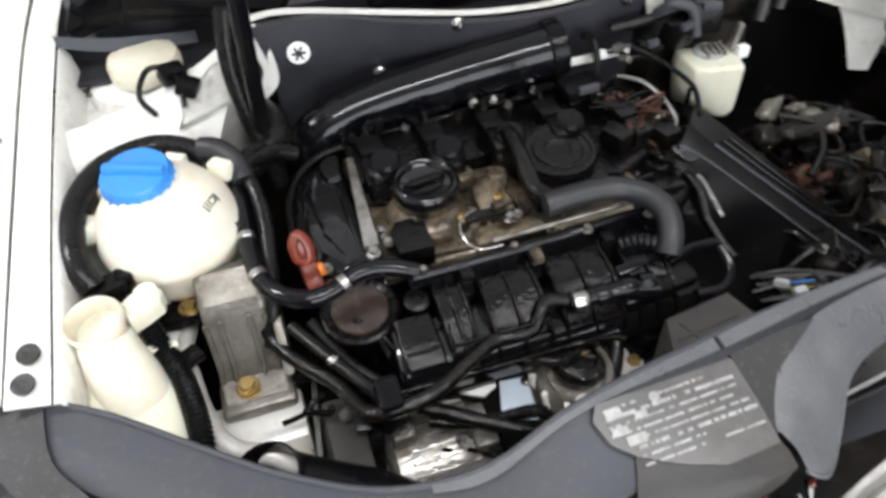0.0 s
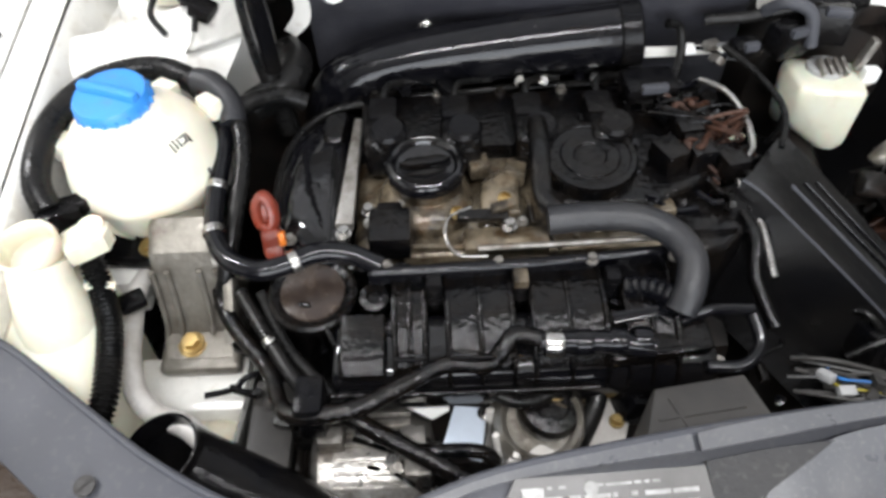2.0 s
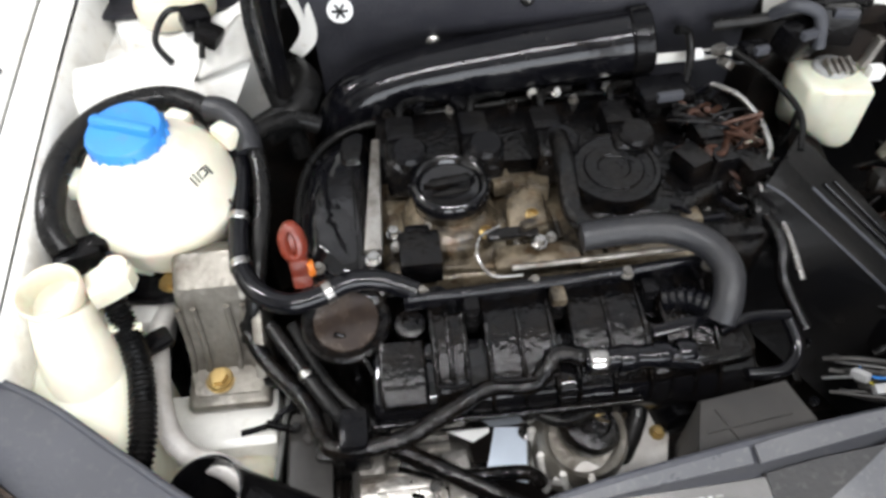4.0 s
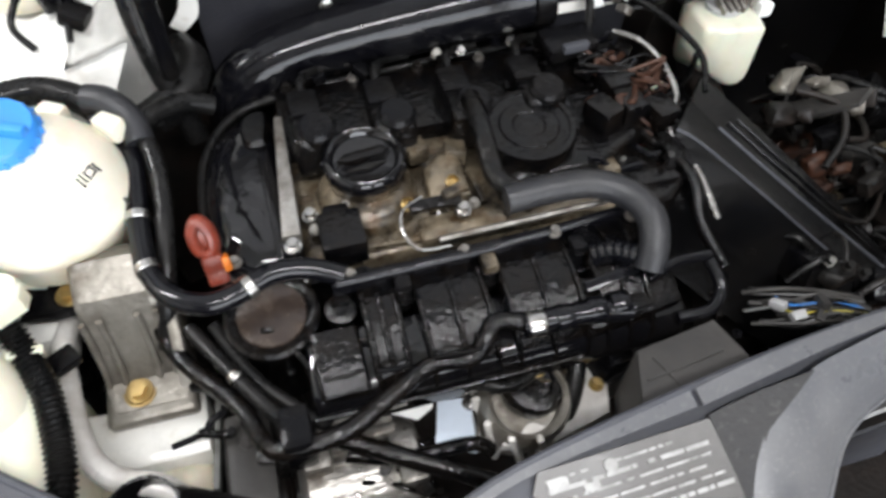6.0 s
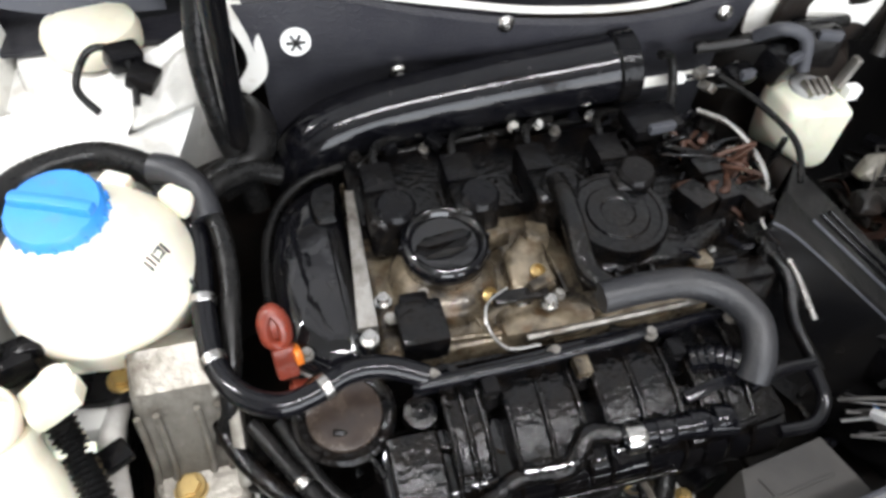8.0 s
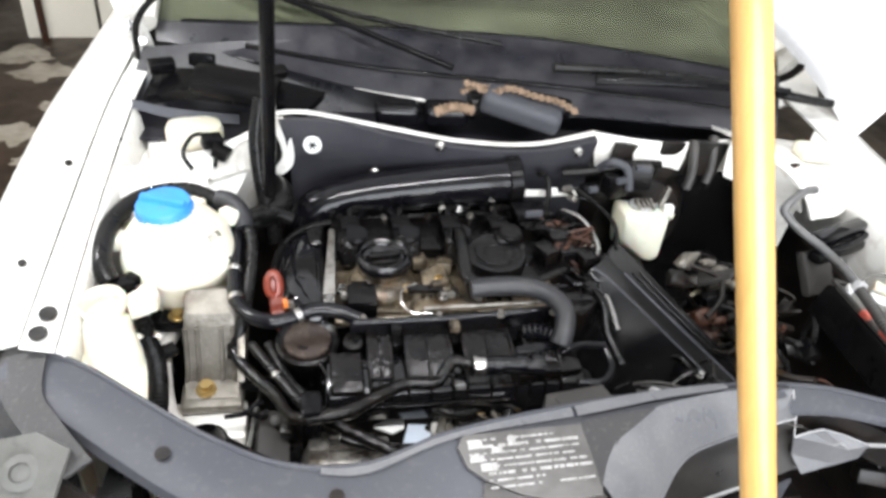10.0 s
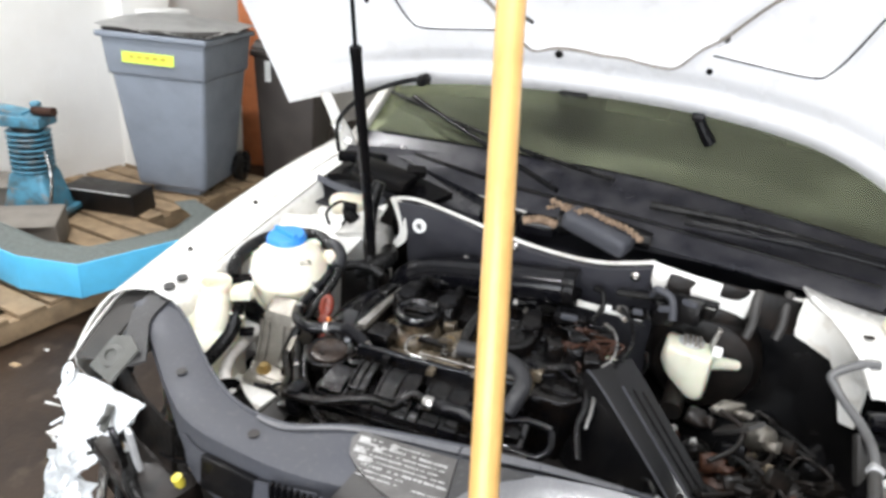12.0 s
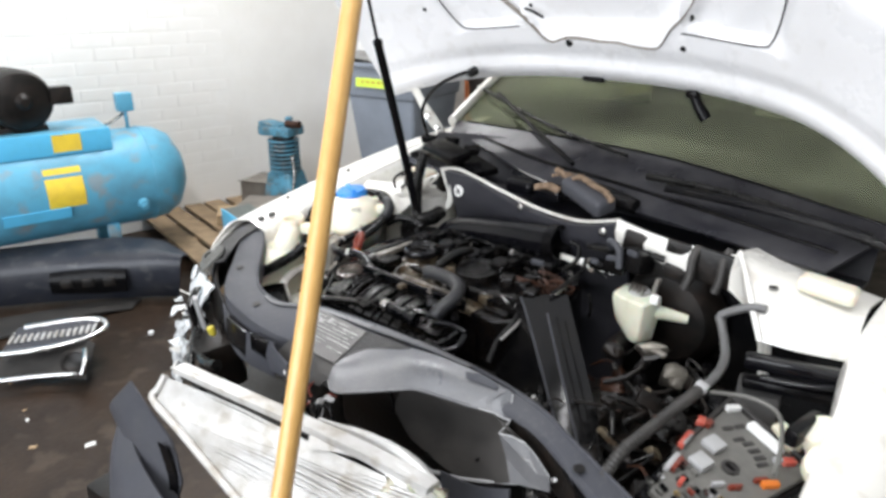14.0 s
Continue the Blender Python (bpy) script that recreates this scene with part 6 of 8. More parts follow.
part("lens_ear", lathe([(0.006, 0), (0.021, 0), (0.023, 0.002), (0.021, 0.005), (0.007, 0.005), (0.006, 0.0)], (-0.778, 0.108, 0.728), (-0.35, -0.80, 0.45), 20), LENS, lamp, "broken mounting ear")
# the ear's hole, its shade drawn as a dark disc
part("ear_hole", disc((-0.778, 0.1085, 0.727), 0.0065, 0.003, (-0.35, -0.80, 0.45), 14), DARK, lamp)
part("lens", crumpled([(-0.82, 0.17, 0.69), (-0.79, 0.13, 0.73), (-0.74, 0.03, 0.60), (-0.79, 0.07, 0.56)], 5, 9, 0.006, 8), LENS, lamp, smooth=False)
part("lens", crumpled([(-0.77, 0.03, 0.60), (-0.65, 0.01, 0.65), (-0.66, -0.03, 0.52), (-0.77, 0.0, 0.48)], 9, 9, 0.008, 6), LENS, lamp, smooth=False)
part("lens_back", box((-0.67, 0.11, 0.63), (0.10, 0.05, 0.16), 0.02, pose(0, 0, 0, 20, -10, -30)), DARK, lamp)
part("lens", crumpled([(-0.79, 0.05, 0.56), (-0.60, -0.02, 0.62), (-0.60, -0.06, 0.47), (-0.78, 0.0, 0.44)], 10, 9, 0.009, 37), LENS, lamp, smooth=False)
part("housing", ribbon([[(-0.66, 0.13, 0.80), (-0.60, 0.09, 0.80), (-0.53, 0.05, 0.79), (-0.44, 0.02, 0.775)], [(-0.67, 0.10, 0.70), (-0.60, 0.06, 0.69), (-0.53, 0.03, 0.68), (-0.43, 0.0, 0.67)], [(-0.66, 0.08, 0.56), (-0.60, 0.05, 0.54), (-0.52, 0.02, 0.53), (-0.42, 0.0, 0.52)]], 0.006, across=3), DARK, lamp, "black broken lamp housing")
for k in range(14):
    rnd = random.Random(1500 + k)
    c = (rnd.uniform(-0.62, -0.42), rnd.uniform(-0.01, 0.04), rnd.uniform(0.58, 0.76))
    part("broken_rib", prism([(-0.02, -0.006), (0.02, -0.008), (0.024, 0.006), (-0.016, 0.010)], 0, 0.004, 0, m=Matrix.Translation(c) @ pose(0, 0, 0, rnd.uniform(20, 110), rnd.uniform(-60, 60), rnd.uniform(0, 360)) @ Matrix.Scale(rnd.uniform(0.6, 1.6), 4)), rnd.choice((BLACK, DARK, BLACK, GREENGREY, RELAY)), lamp)
part("mount_plate", prism([(-0.05, -0.04), (0.045, -0.045), (0.05, 0.03), (0.0, 0.045), (-0.05, 0.03)], 0, 0.005, 0.001, m=Matrix.Translation((-0.635, 0.10, 0.815)) @ pose(0, 0, 0, 38, -8, -20)), GREENGREY, lamp, "dusty grey-green lamp bracket")
part("mount_boss", lathe([(0.022, 0), (0.022, 0.006), (0.012, 0.009), (0.011, 0.004), (0, 0.004)], (-0.64, 0.095, 0.817), (0.1, -0.6, 0.8), 20), GREENGREY, lamp)
part("wing_flange", ribbon([[(-0.762, 0.290, 0.858), (-0.782, 0.255, 0.838), (-0.80, 0.195, 0.785), (-0.812, 0.142, 0.732)], [(-0.768, 0.290, 0.856), (-0.788, 0.255, 0.836), (-0.806, 0.195, 0.782), (-0.818, 0.142, 0.729)]], 0.003), PAINT, lamp, "thin white torn flange of the wing")
part("dust_flap", ribbon([[(-0.758, 0.285, 0.852), (-0.778, 0.24, 0.826), (-0.806, 0.15, 0.735)], [(-0.705, 0.27, 0.855), (-0.705, 0.20, 0.82), (-0.72, 0.13, 0.765)]], 0.003, across=3), CARD, lamp, "dusty grey flap behind the flange")
part("back_plate", box((-0.530, -0.004, 0.650), (0.05, 0.012, 0.24), 0.004, pose(0, 0, 0, 8, 12, -30)), BLACK, lamp)
part("pale_strip", box((-0.492, -0.010, 0.680), (0.020, 0.01, 0.22), 0.003, pose(0, 0, 0, 8, 8, -25)), RELAY, lamp, "pale plastic strip")
part("reflector", lump((-0.548, 0.006, 0.708), (0.026, 0.012, 0.022), 17, 12), BRASS, lamp, "dull golden reflector")
random.seed(5)
for k in range(18):
    a, b = random.random(), random.random()
    c = Vector((-0.83 + 0.25 * a, 0.10 - 0.16 * a - 0.02 * b, 0.72 - 0.22 * b))
    part("shard", prism([(-0.014, -0.010), (0.016, -0.004), (0.003, 0.018)], 0, 0.003, 0, m=Matrix.Translation(c) @ pose(0, 0, 0, random.uniform(-60, 60), random.uniform(-60, 60), random.uniform(0, 360))), random.choice((LENS, WHITEP, PAINT, LENS)), lamp, "broken pale shard")
part("bulb_holder", lathe([(0.006, 0), (0.009, 0.006), (0.009, 0.022), (0, 0.025)], (-0.363, -0.048, 0.735), (-0.2, -0.3, 1), 16), YELLOW, lamp, "yellow bulb holder")
part("bracket", ribbon([[(-0.62, 0.06, 0.68), (-0.60, 0.02, 0.70), (-0.575, 0.0, 0.68)], [(-0.61, 0.0, 0.56), (-0.59, -0.03, 0.58), (-0.56, -0.05, 0.56)]], 0.006), STEEL, lamp)
part("dark_housing", box((-0.50, 0.02, 0.63), (0.22, 0.10, 0.14), 0.02, pose(0, 0, 0, 10, 8, -20)), DARK, lamp)
hose([(-0.52, 0.0, 0.70), (-0.48, -0.04, 0.68), (-0.42, -0.06, 0.66), (-0.36, -0.08, 0.67), (-0.30, -0.08, 0.69)], 0.014, "black cable loom behind the headlamp", RUBBER, name="cable_loom")
hose([(-0.56, 0.02, 0.66), (-0.50, -0.05, 0.63), (-0.40, -0.10, 0.62), (-0.30, -0.12, 0.64)], 0.010, "black cable loom behind the headlamp", RUBBER, name="cable_loom")
part("dented_brace", crumpled([(-0.475, 0.622, 0.918), (-0.386, 0.650, 0.930), (-0.388, 0.705, 0.975), (-0.455, 0.672, 0.948)], 9, 7, 0.0042, 71), PAINT, car, "crumpled white sheet on the turret brace", angle=85)
part("cowl_side", ribbon([[(0.80, 0.90, 0.97), (0.84, 1.0, 1.06), (0.86, 1.15, 1.09)], [(0.90, 0.88, 1.0), (0.93, 1.0, 1.05), (0.95, 1.2, 1.06)]], 0.008, across=3), PAINT, car, "white wing end at the windscreen pillar")
part("hinge", ribbon([[(0.80, 0.95, 1.02), (0.81, 0.91, 1.08), (0.82, 0.87, 1.13)], [(0.84, 0.95, 1.02), (0.85, 0.91, 1.08), (0.86, 0.87, 1.13)]], 0.008), PAINT, car)
part("hinge_link", tube([(0.79, 0.93, 1.02), (0.80, 0.88, 1.06), (0.80, 0.85, 1.10)], 0.009, 10), DARK, car)
for x in (-0.70, 0.90):
    for y in (0.62, 3.0):
        wheel = part("wheel", lathe([(0.20, -0.10), (0.30, -0.10), (0.315, -0.085), (0.317, 0.0), (0.315, 0.085), (0.30, 0.10), (0.20, 0.10)], (x, y, 0.317), (1, 0, 0), 36), RUBBER, car, "black tyre")
        part("rim", lathe([(0.20, -0.09), (0.19, -0.06), (0.06, -0.05), (0, -0.05), (0, 0.05), (0.06, 0.05), (0.19, 0.06), (0.20, 0.09)], (x, y, 0.317), (1, 0, 0), 36), STEEL, wheel)
part("rear", ribbon([[(-0.52, 3.1, 1.43), (0.1, 3.2, 1.48), (0.74, 3.1, 1.43)], [(-0.68, 3.45, 1.0), (0.1, 3.6, 1.02), (0.90, 3.45, 1.0)], [(-0.70, 3.5, 0.4), (0.1, 3.65, 0.4), (0.92, 3.5, 0.4)]], 0.01, across=3), PAINT, car)
for x0, x1 in ((-0.535, -0.70), (0.755, 0.92)):
    part("side_window", ribbon([[(x0, 1.80, 1.45), (x0, 2.4, 1.49), (x0, 3.1, 1.42)], [(x1, 1.30, 1.05), (x1, 2.1, 1.02), (x1, 3.2, 1.0)]], 0.005, across=2), GLASS, car)
# pushed-out condenser lying on the bumper carrier
cond = thing("condenser", (0.05, -0.2, 0.5), "bent silver condenser with crumpled fins in front of the car", "condenser")
part("top_rail", ribbon([[(-0.275, -0.16, 0.742), (-0.05, -0.11, 0.738), (0.2, -0.055, 0.735), (0.37, -0.015, 0.715)], [(-0.275, -0.19, 0.742), (-0.05, -0.14, 0.738), (0.2, -0.085, 0.735), (0.37, -0.045, 0.715)]], 0.014), FINS, cond, "pale alloy top rail")


def core_at(x, f, lift=0.0):
    """A place on the condenser's slanted face: x across, f from its top rail down."""
    return (x, -0.195 - 0.155 * f + 0.24 * (x + 0.262), 0.713 - 0.20 * f - 0.02 * (x + 0.262) + lift)


def core_left(f):
    return -0.285 + 0.80 * max(0.0, f - 0.22)


part("end_tank", tube([core_at(core_left(f) - 0.006, f, 0.006) for f in (0.0, 0.12, 0.22, 0.35, 0.5, 0.75)], 0.008, 12), FINS, cond, "bright bent end tank")
for k in range(46):
    f = k / 45
    wav = [0.002 * math.sin(1.7 * k + j) + 0.005 * math.sin(0.37 * k + 2 * j) for j in range(4)]
    xl = core_left(f)
    xm = [xl + (0.38 - xl) * q for q in (0, 0.3, 0.65, 1.0)]
    rows = [[core_at(x, f + d * 0.012, 0.003 + g * w - 0.0012 * d) for x, w, g in zip(xm, wav, (0.3, 1.0, 1.6, 2.4))] for d in (0.0, 1.0)]
    part("fin", ribbon(rows, 0.001), FINS, cond)
part("bent_rail", ribbon([[(0.100, -0.060, 0.728), (0.185, -0.037, 0.738), (0.259, -0.018, 0.735), (0.317, -0.009, 0.725), (0.360, -0.004, 0.700)], [(0.098, -0.072, 0.738), (0.178, -0.046, 0.732), (0.254, -0.030, 0.742), (0.320, -0.022, 0.730), (0.372, -0.014, 0.702)], [(0.100, -0.085, 0.715), (0.168, -0.056, 0.714), (0.249, -0.040, 0.712), (0.322, -0.034, 0.708), (0.378, -0.026, 0.690)], [(0.110, -0.100, 0.728), (0.190, -0.066, 0.730), (0.262, -0.052, 0.726), (0.318, -0.044, 0.724), (0.386, -0.034, 0.694)], [(0.123, -0.118, 0.706), (0.205, -0.080, 0.712), (0.290, -0.066, 0.708), (0.330, -0.060, 0.690), (0.390, -0.044, 0.674)]], 0.003, across=3), FINS, cond, "folded silver rail at the bent end")
part("crumpled_end", crumpled([(0.290, -0.050, 0.722), (0.392, -0.012, 0.704), (0.420, -0.070, 0.610), (0.290, -0.120, 0.630)], 9, 9, 0.009, 9), BOTTLE, cond, "crumpled yellowed end", angle=80)
part("slot", ribbon([[(-0.262, -0.178, 0.742), (-0.05, -0.128, 0.738), (0.2, -0.073, 0.735)], [(-0.262, -0.182, 0.715), (-0.05, -0.132, 0.71), (0.2, -0.077, 0.708)]], 0.004), DARK, cond)
part("core", ribbon([[core_at(core_left(f), f), core_at(0.5 * core_left(f) + 0.19, f), core_at(0.38, f)] for f in (0.0, 0.22, 0.5, 0.75, 1.0)], 0.005), FINS, cond)
bmp = thing("bumper_strip", (-0.25, -0.27, 0.4), "bent grey plastic strip torn off the bumper", "bumper part")
part("strip", ribbon([[(-0.50, -0.215, 0.62), (-0.42, -0.25, 0.60), (-0.34, -0.28, 0.57), (-0.2, -0.30, 0.55), (0.1, -0.32, 0.54)], [(-0.47, -0.26, 0.55), (-0.40, -0.31, 0.52), (-0.33, -0.33, 0.50), (-0.18, -0.36, 0.48), (0.1, -0.38, 0.46)], [(-0.43, -0.29, 0.47), (-0.38, -0.33, 0.44), (-0.31, -0.36, 0.42), (-0.16, -0.39, 0.40), (0.1, -0.40, 0.38)]], 0.005, across=3), GREY, bmp)
part("strip", ribbon([[(-0.545, -0.25, 0.520), (-0.42, -0.26, 0.470), (-0.31, -0.27, 0.425), (-0.22, -0.28, 0.37)], [(-0.465, -0.275, 0.60), (-0.355, -0.285, 0.555), (-0.25, -0.285, 0.515), (-0.16, -0.285, 0.46)], [(-0.375, -0.25, 0.690), (-0.275, -0.25, 0.655), (-0.185, -0.25, 0.620), (-0.14, -0.26, 0.555)]], 0.005, across=4), GREY, bmp, "bent blue-grey strip end")
part("strip_fold", ribbon([[(-0.215, -0.268, 0.62), (-0.175, -0.272, 0.55), (-0.185, -0.28, 0.48)], [(-0.180, -0.262, 0.62), (-0.145, -0.266, 0.55), (-0.150, -0.274, 0.48)]], 0.004), BLACK, bmp)
part("carrier", box((-0.02, -0.24, 0.40), (0.9, 0.10, 0.06), 0.015, pose(0, 0, 0, 0, 0, 10)), DARK, bmp)
part("stand", box((-0.02, -0.2, 0.19), (0.5, 0.08, 0.38), 0.02, pose(0, 0, 0, 0, 0, 10)), DARK, bmp)

# ---- right side of the bay ----
slab = thing("cover_plate", (0.09, 0.165, 0.6), "square dark grey plastic cover plate at the front of the engine", "cover plate")
part("plate", prism([(0.045, 0.185), (0.140, 0.198), (0.158, 0.135), (0.02, 0.118)], 0.70, 0.803, 0.005), CARD, slab)
part("rib", box((0.085, 0.156, 0.803), (0.09, 0.003, 0.004), 0.001, pose(0, 0, 0, 0, 0, 7)), CARD, slab)
part("rib", box((0.065, 0.15, 0.803), (0.003, 0.05, 0.004), 0.001, pose(0, 0, 0, 0, 0, 20)), CARD, slab)
tray = thing("air_duct", (0.36, 0.30, 0.50), "long glossy black plastic duct sloping down beside the engine", "air duct")
RIDGE = [(0.190, 0.415, 0.862), (0.216, 0.398, 0.850), (0.288, 0.350, 0.797), (0.360, 0.300, 0.742), (0.432, 0.250, 0.688), (0.505, 0.200, 0.635)]
CREASE = [(0.228, 0.452, 0.868), (0.258, 0.424, 0.842), (0.351, 0.350, 0.774), (0.414, 0.300, 0.730), (0.478, 0.250, 0.686), (0.540, 0.200, 0.643)]
FAR = [(0.262, 0.490, 0.868), (0.318, 0.445, 0.826), (0.395, 0.385, 0.765), (0.450, 0.340, 0.722), (0.512, 0.290, 0.672), (0.570, 0.240, 0.628)]
shell = part("shell", ribbon([[(x - 0.050, y - 0.035, z - 0.150) for x, y, z in RIDGE], [(x - 0.012, y - 0.012, z - 0.050) for x, y, z in RIDGE], RIDGE], 0.004, steps=4), TRAYM, tray)
part("top", ribbon([RIDGE, [(0.5 * a[0] + 0.5 * b[0], 0.5 * a[1] + 0.5 * b[1], 0.5 * a[2] + 0.5 * b[2] - 0.005) for a, b in zip(RIDGE, CREASE)], CREASE], 0.004, steps=4), TRAYM, tray)
part("far_side", ribbon([CREASE, FAR, [(x + 0.012, y + 0.010, z - 0.09) for x, y, z in FAR]], 0.004, steps=4), TRAYM, tray)
# lighter grey tubes paint the highlights along ridge and crease
part("ridge", tube(RIDGE, 0.0024, 10, 5), GREY, tray, "ridge with its highlight in the colour")
part("crease", tube(CREASE[1:], 0.0024, 8, 5), GREY, tray)
for f in (0.35, 0.65):
    part("rib", tube([tuple(a[k] * (1 - f) + b[k] * f + (0.002 if k == 2 else 0) for k in range(3)) for a, b in zip(CREASE, FAR)][1:], 0.0018, 8, 4), TRAYM, tray)
part("near_lip", ribbon([[(0.172, 0.415, 0.850), (0.205, 0.392, 0.822), (0.245, 0.368, 0.785)], [(0.185, 0.410, 0.858), (0.216, 0.388, 0.830), (0.250, 0.368, 0.792)], [(0.196, 0.416, 0.850), (0.225, 0.395, 0.822), (0.255, 0.374, 0.785)]], 0.003, across=3), GLOSSB, tray, "glossy bent lip")
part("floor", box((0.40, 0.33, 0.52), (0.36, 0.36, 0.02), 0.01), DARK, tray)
tag = thing("square_tag", (0.221, 0.526, 0.80), "small pale square tag on the rusty wiring", "tag")
part("tag", box((0.221, 0.526, 0.836), (0.022, 0.022, 0.004), 0.001, pose(0, 0, 0, -20, 0, 10)), BOTTLE, tag)
for k in range(34):
    random.seed(70 + k)
    x, y = random.uniform(0.13, 0.21), random.uniform(0.46, 0.58)
    pts = [(x, y, 0.845)] + [(x + random.uniform(-0.03, 0.035) * j, y + random.uniform(-0.03, 0.03), 0.858 + random.uniform(-0.01, 0.02)) for j in (1, 1.5)] + [(x + random.uniform(0.0, 0.05), y + random.uniform(-0.06, 0.06), 0.835)]
    hose(pts, random.choice((0.0018, 0.0028, 0.0042)), "rusty brown wiring at the end of the engine", random.choice((RUST, RUST, OILY)), name="cable", seg=8)
hose([(0.19, 0.60, 0.87), (0.215, 0.57, 0.872), (0.228, 0.53, 0.865), (0.225, 0.48, 0.855), (0.20, 0.44, 0.84), (0.215, 0.38, 0.82), (0.215, 0.32, 0.80)], 0.0042, "bright metal pipe down the end of the engine", STEEL, name="metal_pipe")
hose([(0.19, 0.42, 0.83), (0.205, 0.37, 0.815), (0.20, 0.33, 0.79), (0.215, 0.28, 0.76)], 0.008, "black cable loom down the end of the engine", OILY, name="cable_loom")
hose([(0.218, 0.62, 0.905), (0.245, 0.57, 0.90), (0.257, 0.50, 0.895), (0.245, 0.455, 0.875)], 0.004, "thin black cable to the brake reservoir", RUBBER, name="cable")
hose([(0.16, 0.61, 0.86), (0.175, 0.645, 0.88), (0.17, 0.66, 0.91), (0.15, 0.655, 0.92)], 0.006, "thin black cable at the firewall", RUBBER, name="cable")
for k in range(18):
    random.seed(200 + k)
    y = random.uniform(0.185, 0.235)
    hose([(0.215 + 0.012 * (k % 5), y + 0.02, 0.745), (0.26, y + random.uniform(-0.005, 0.012), 0.757 + random.uniform(-0.008, 0.008)), (0.31, y + random.uniform(-0.012, 0.006), 0.752 + random.uniform(-0.006, 0.006)), (0.37, y - 0.02, 0.735)], 0.0013 if k in (4, 9) else random.choice((0.0014, 0.0020, 0.0028)), "bundle of grey and coloured wires", (YELLOW if k == 4 else BLUECAP if k == 9 else (CARD, RUBBER, PIPEG, CARD)[k % 4]), name="wire", seg=8)
for k, (x, y) in enumerate(((0.262, 0.196), (0.285, 0.188), (0.300, 0.205), (0.248, 0.215))):
    plug_k = thing("wire_plug", (x, y, 0.752), "small pale plug on the wire bundle", "cable plug")
    part("body", box((x, y, 0.760), (0.018, 0.011, 0.010), 0.002, pose(0, 0, 0, 12, 8 * k, 40 * k)), (RELAY, CARD, CARD, RELAY)[k], plug_k)
    part("tail", tube([(x, y, 0.760), (x + 0.015, y - 0.004, 0.763), (x + 0.035, y - 0.002, 0.752)], 0.0015, 6), RUBBER, plug_k)
brake = thing("brake_fluid_reservoir", (0.33, 0.57, 0.74), "milky brake fluid reservoir with a dark cap", "fluid reservoir")
body = bmesh.new()
rv = [body.verts.new(q) for q in ((0.322, 0.572, 0.866), (0.406, 0.566, 0.862), (0.420, 0.632, 0.866), (0.318, 0.650, 0.868), (0.312, 0.610, 0.822), (0.330, 0.585, 0.800), (0.378, 0.566, 0.768), (0.404, 0.561, 0.768), (0.414, 0.612, 0.764), (0.365, 0.640, 0.742), (0.330, 0.645, 0.770))]
bmesh.ops.convex_hull(body, input=rv)
bmesh.ops.bevel(body, geom=body.edges[:], offset=0.007, segments=3, affect="EDGES", profile=0.6)
part("body", body, RESERV, brake)
part("spout", tube([(0.39, 0.610, 0.830), (0.42, 0.630, 0.828), (0.445, 0.648, 0.822), (0.466, 0.660, 0.818)], 0.017, 14, r_end=0.010), RESERV, brake)
part("cap", lathe([(0.024, 0), (0.025, 0.003), (0.025, 0.008), (0.022, 0.010), (0, 0.010)], (0.366, 0.618, 0.864), (0, 0.05, 1), 28), RELAY, brake, "pale flat cap")
for k in range(4):
    part("band", box((0.352 + 0.010 * k, 0.606, 0.878), (0.006, 0.026, 0.010), 0.002, pose(0, 0, 0, 20, 0, 8)), ALU, brake, "bright ribbed clamp")
part("clip", box((0.408, 0.612, 0.892), (0.010, 0.014, 0.045), 0.003, pose(0, 0, 0, 0, 12, 0)), ALU, brake, "bright upright clip")
part("clip", box((0.416, 0.598, 0.870), (0.020, 0.016, 0.020), 0.004), WHITEP, brake)
part("strap", tube([(0.285, 0.54, 0.86), (0.29, 0.545, 0.83), (0.285, 0.548, 0.80)], 0.004, 8), RUBBER, brake)
boost = thing("brake_booster", (0.40, 0.68, 0.7), "black brake booster drum at the firewall", "brake booster")
part("drum", lathe([(0.10, 0), (0.12, 0.02), (0.12, 0.06), (0.10, 0.09), (0.05, 0.10), (0, 0.10)], (0.40, 0.77, 0.79), (0, -1, 0), 32), DARK, boost)
part("cylinder", tube([(0.37, 0.70, 0.79), (0.36, 0.62, 0.76), (0.355, 0.54, 0.745)], 0.022, 16), DARK, boost)
# clutter above the reservoir
for c, s, r in (((0.30, 0.62, 0.915), (0.05, 0.04, 0.04), 20), ((0.345, 0.635, 0.93), (0.06, 0.05, 0.05), -15), ((0.25, 0.625, 0.90), (0.04, 0.03, 0.02), 10), ((0.12, 0.59, 0.873), (0.07, 0.05, 0.02), 5)):
    con = thing("connector_block", c, "black cable connectors by the firewall", "cable plug")
    part("block", box(c, s, 0.008, pose(0, 0, 0, r * 0.5, 0, r)), BLACK, con)
    part("latch", box((c[0], c[1] - s[1] / 2, c[2] + s[2] / 2), (s[0] * 0.5, 0.01, 0.012), 0.003, pose(0, 0, 0, 0, 0, r)), GREY, con)
hose([(0.27, 0.645, 0.94), (0.28, 0.62, 0.965), (0.31, 0.61, 0.955), (0.32, 0.60, 0.915)], 0.008, "grey looped hose above the brake reservoir", GREY)
hose([(0.20, 0.66, 0.92), (0.26, 0.65, 0.93), (0.33, 0.64, 0.95), (0.40, 0.65, 0.945)], 0.008, "black cable loom along the firewall", RUBBER, name="cable_loom")
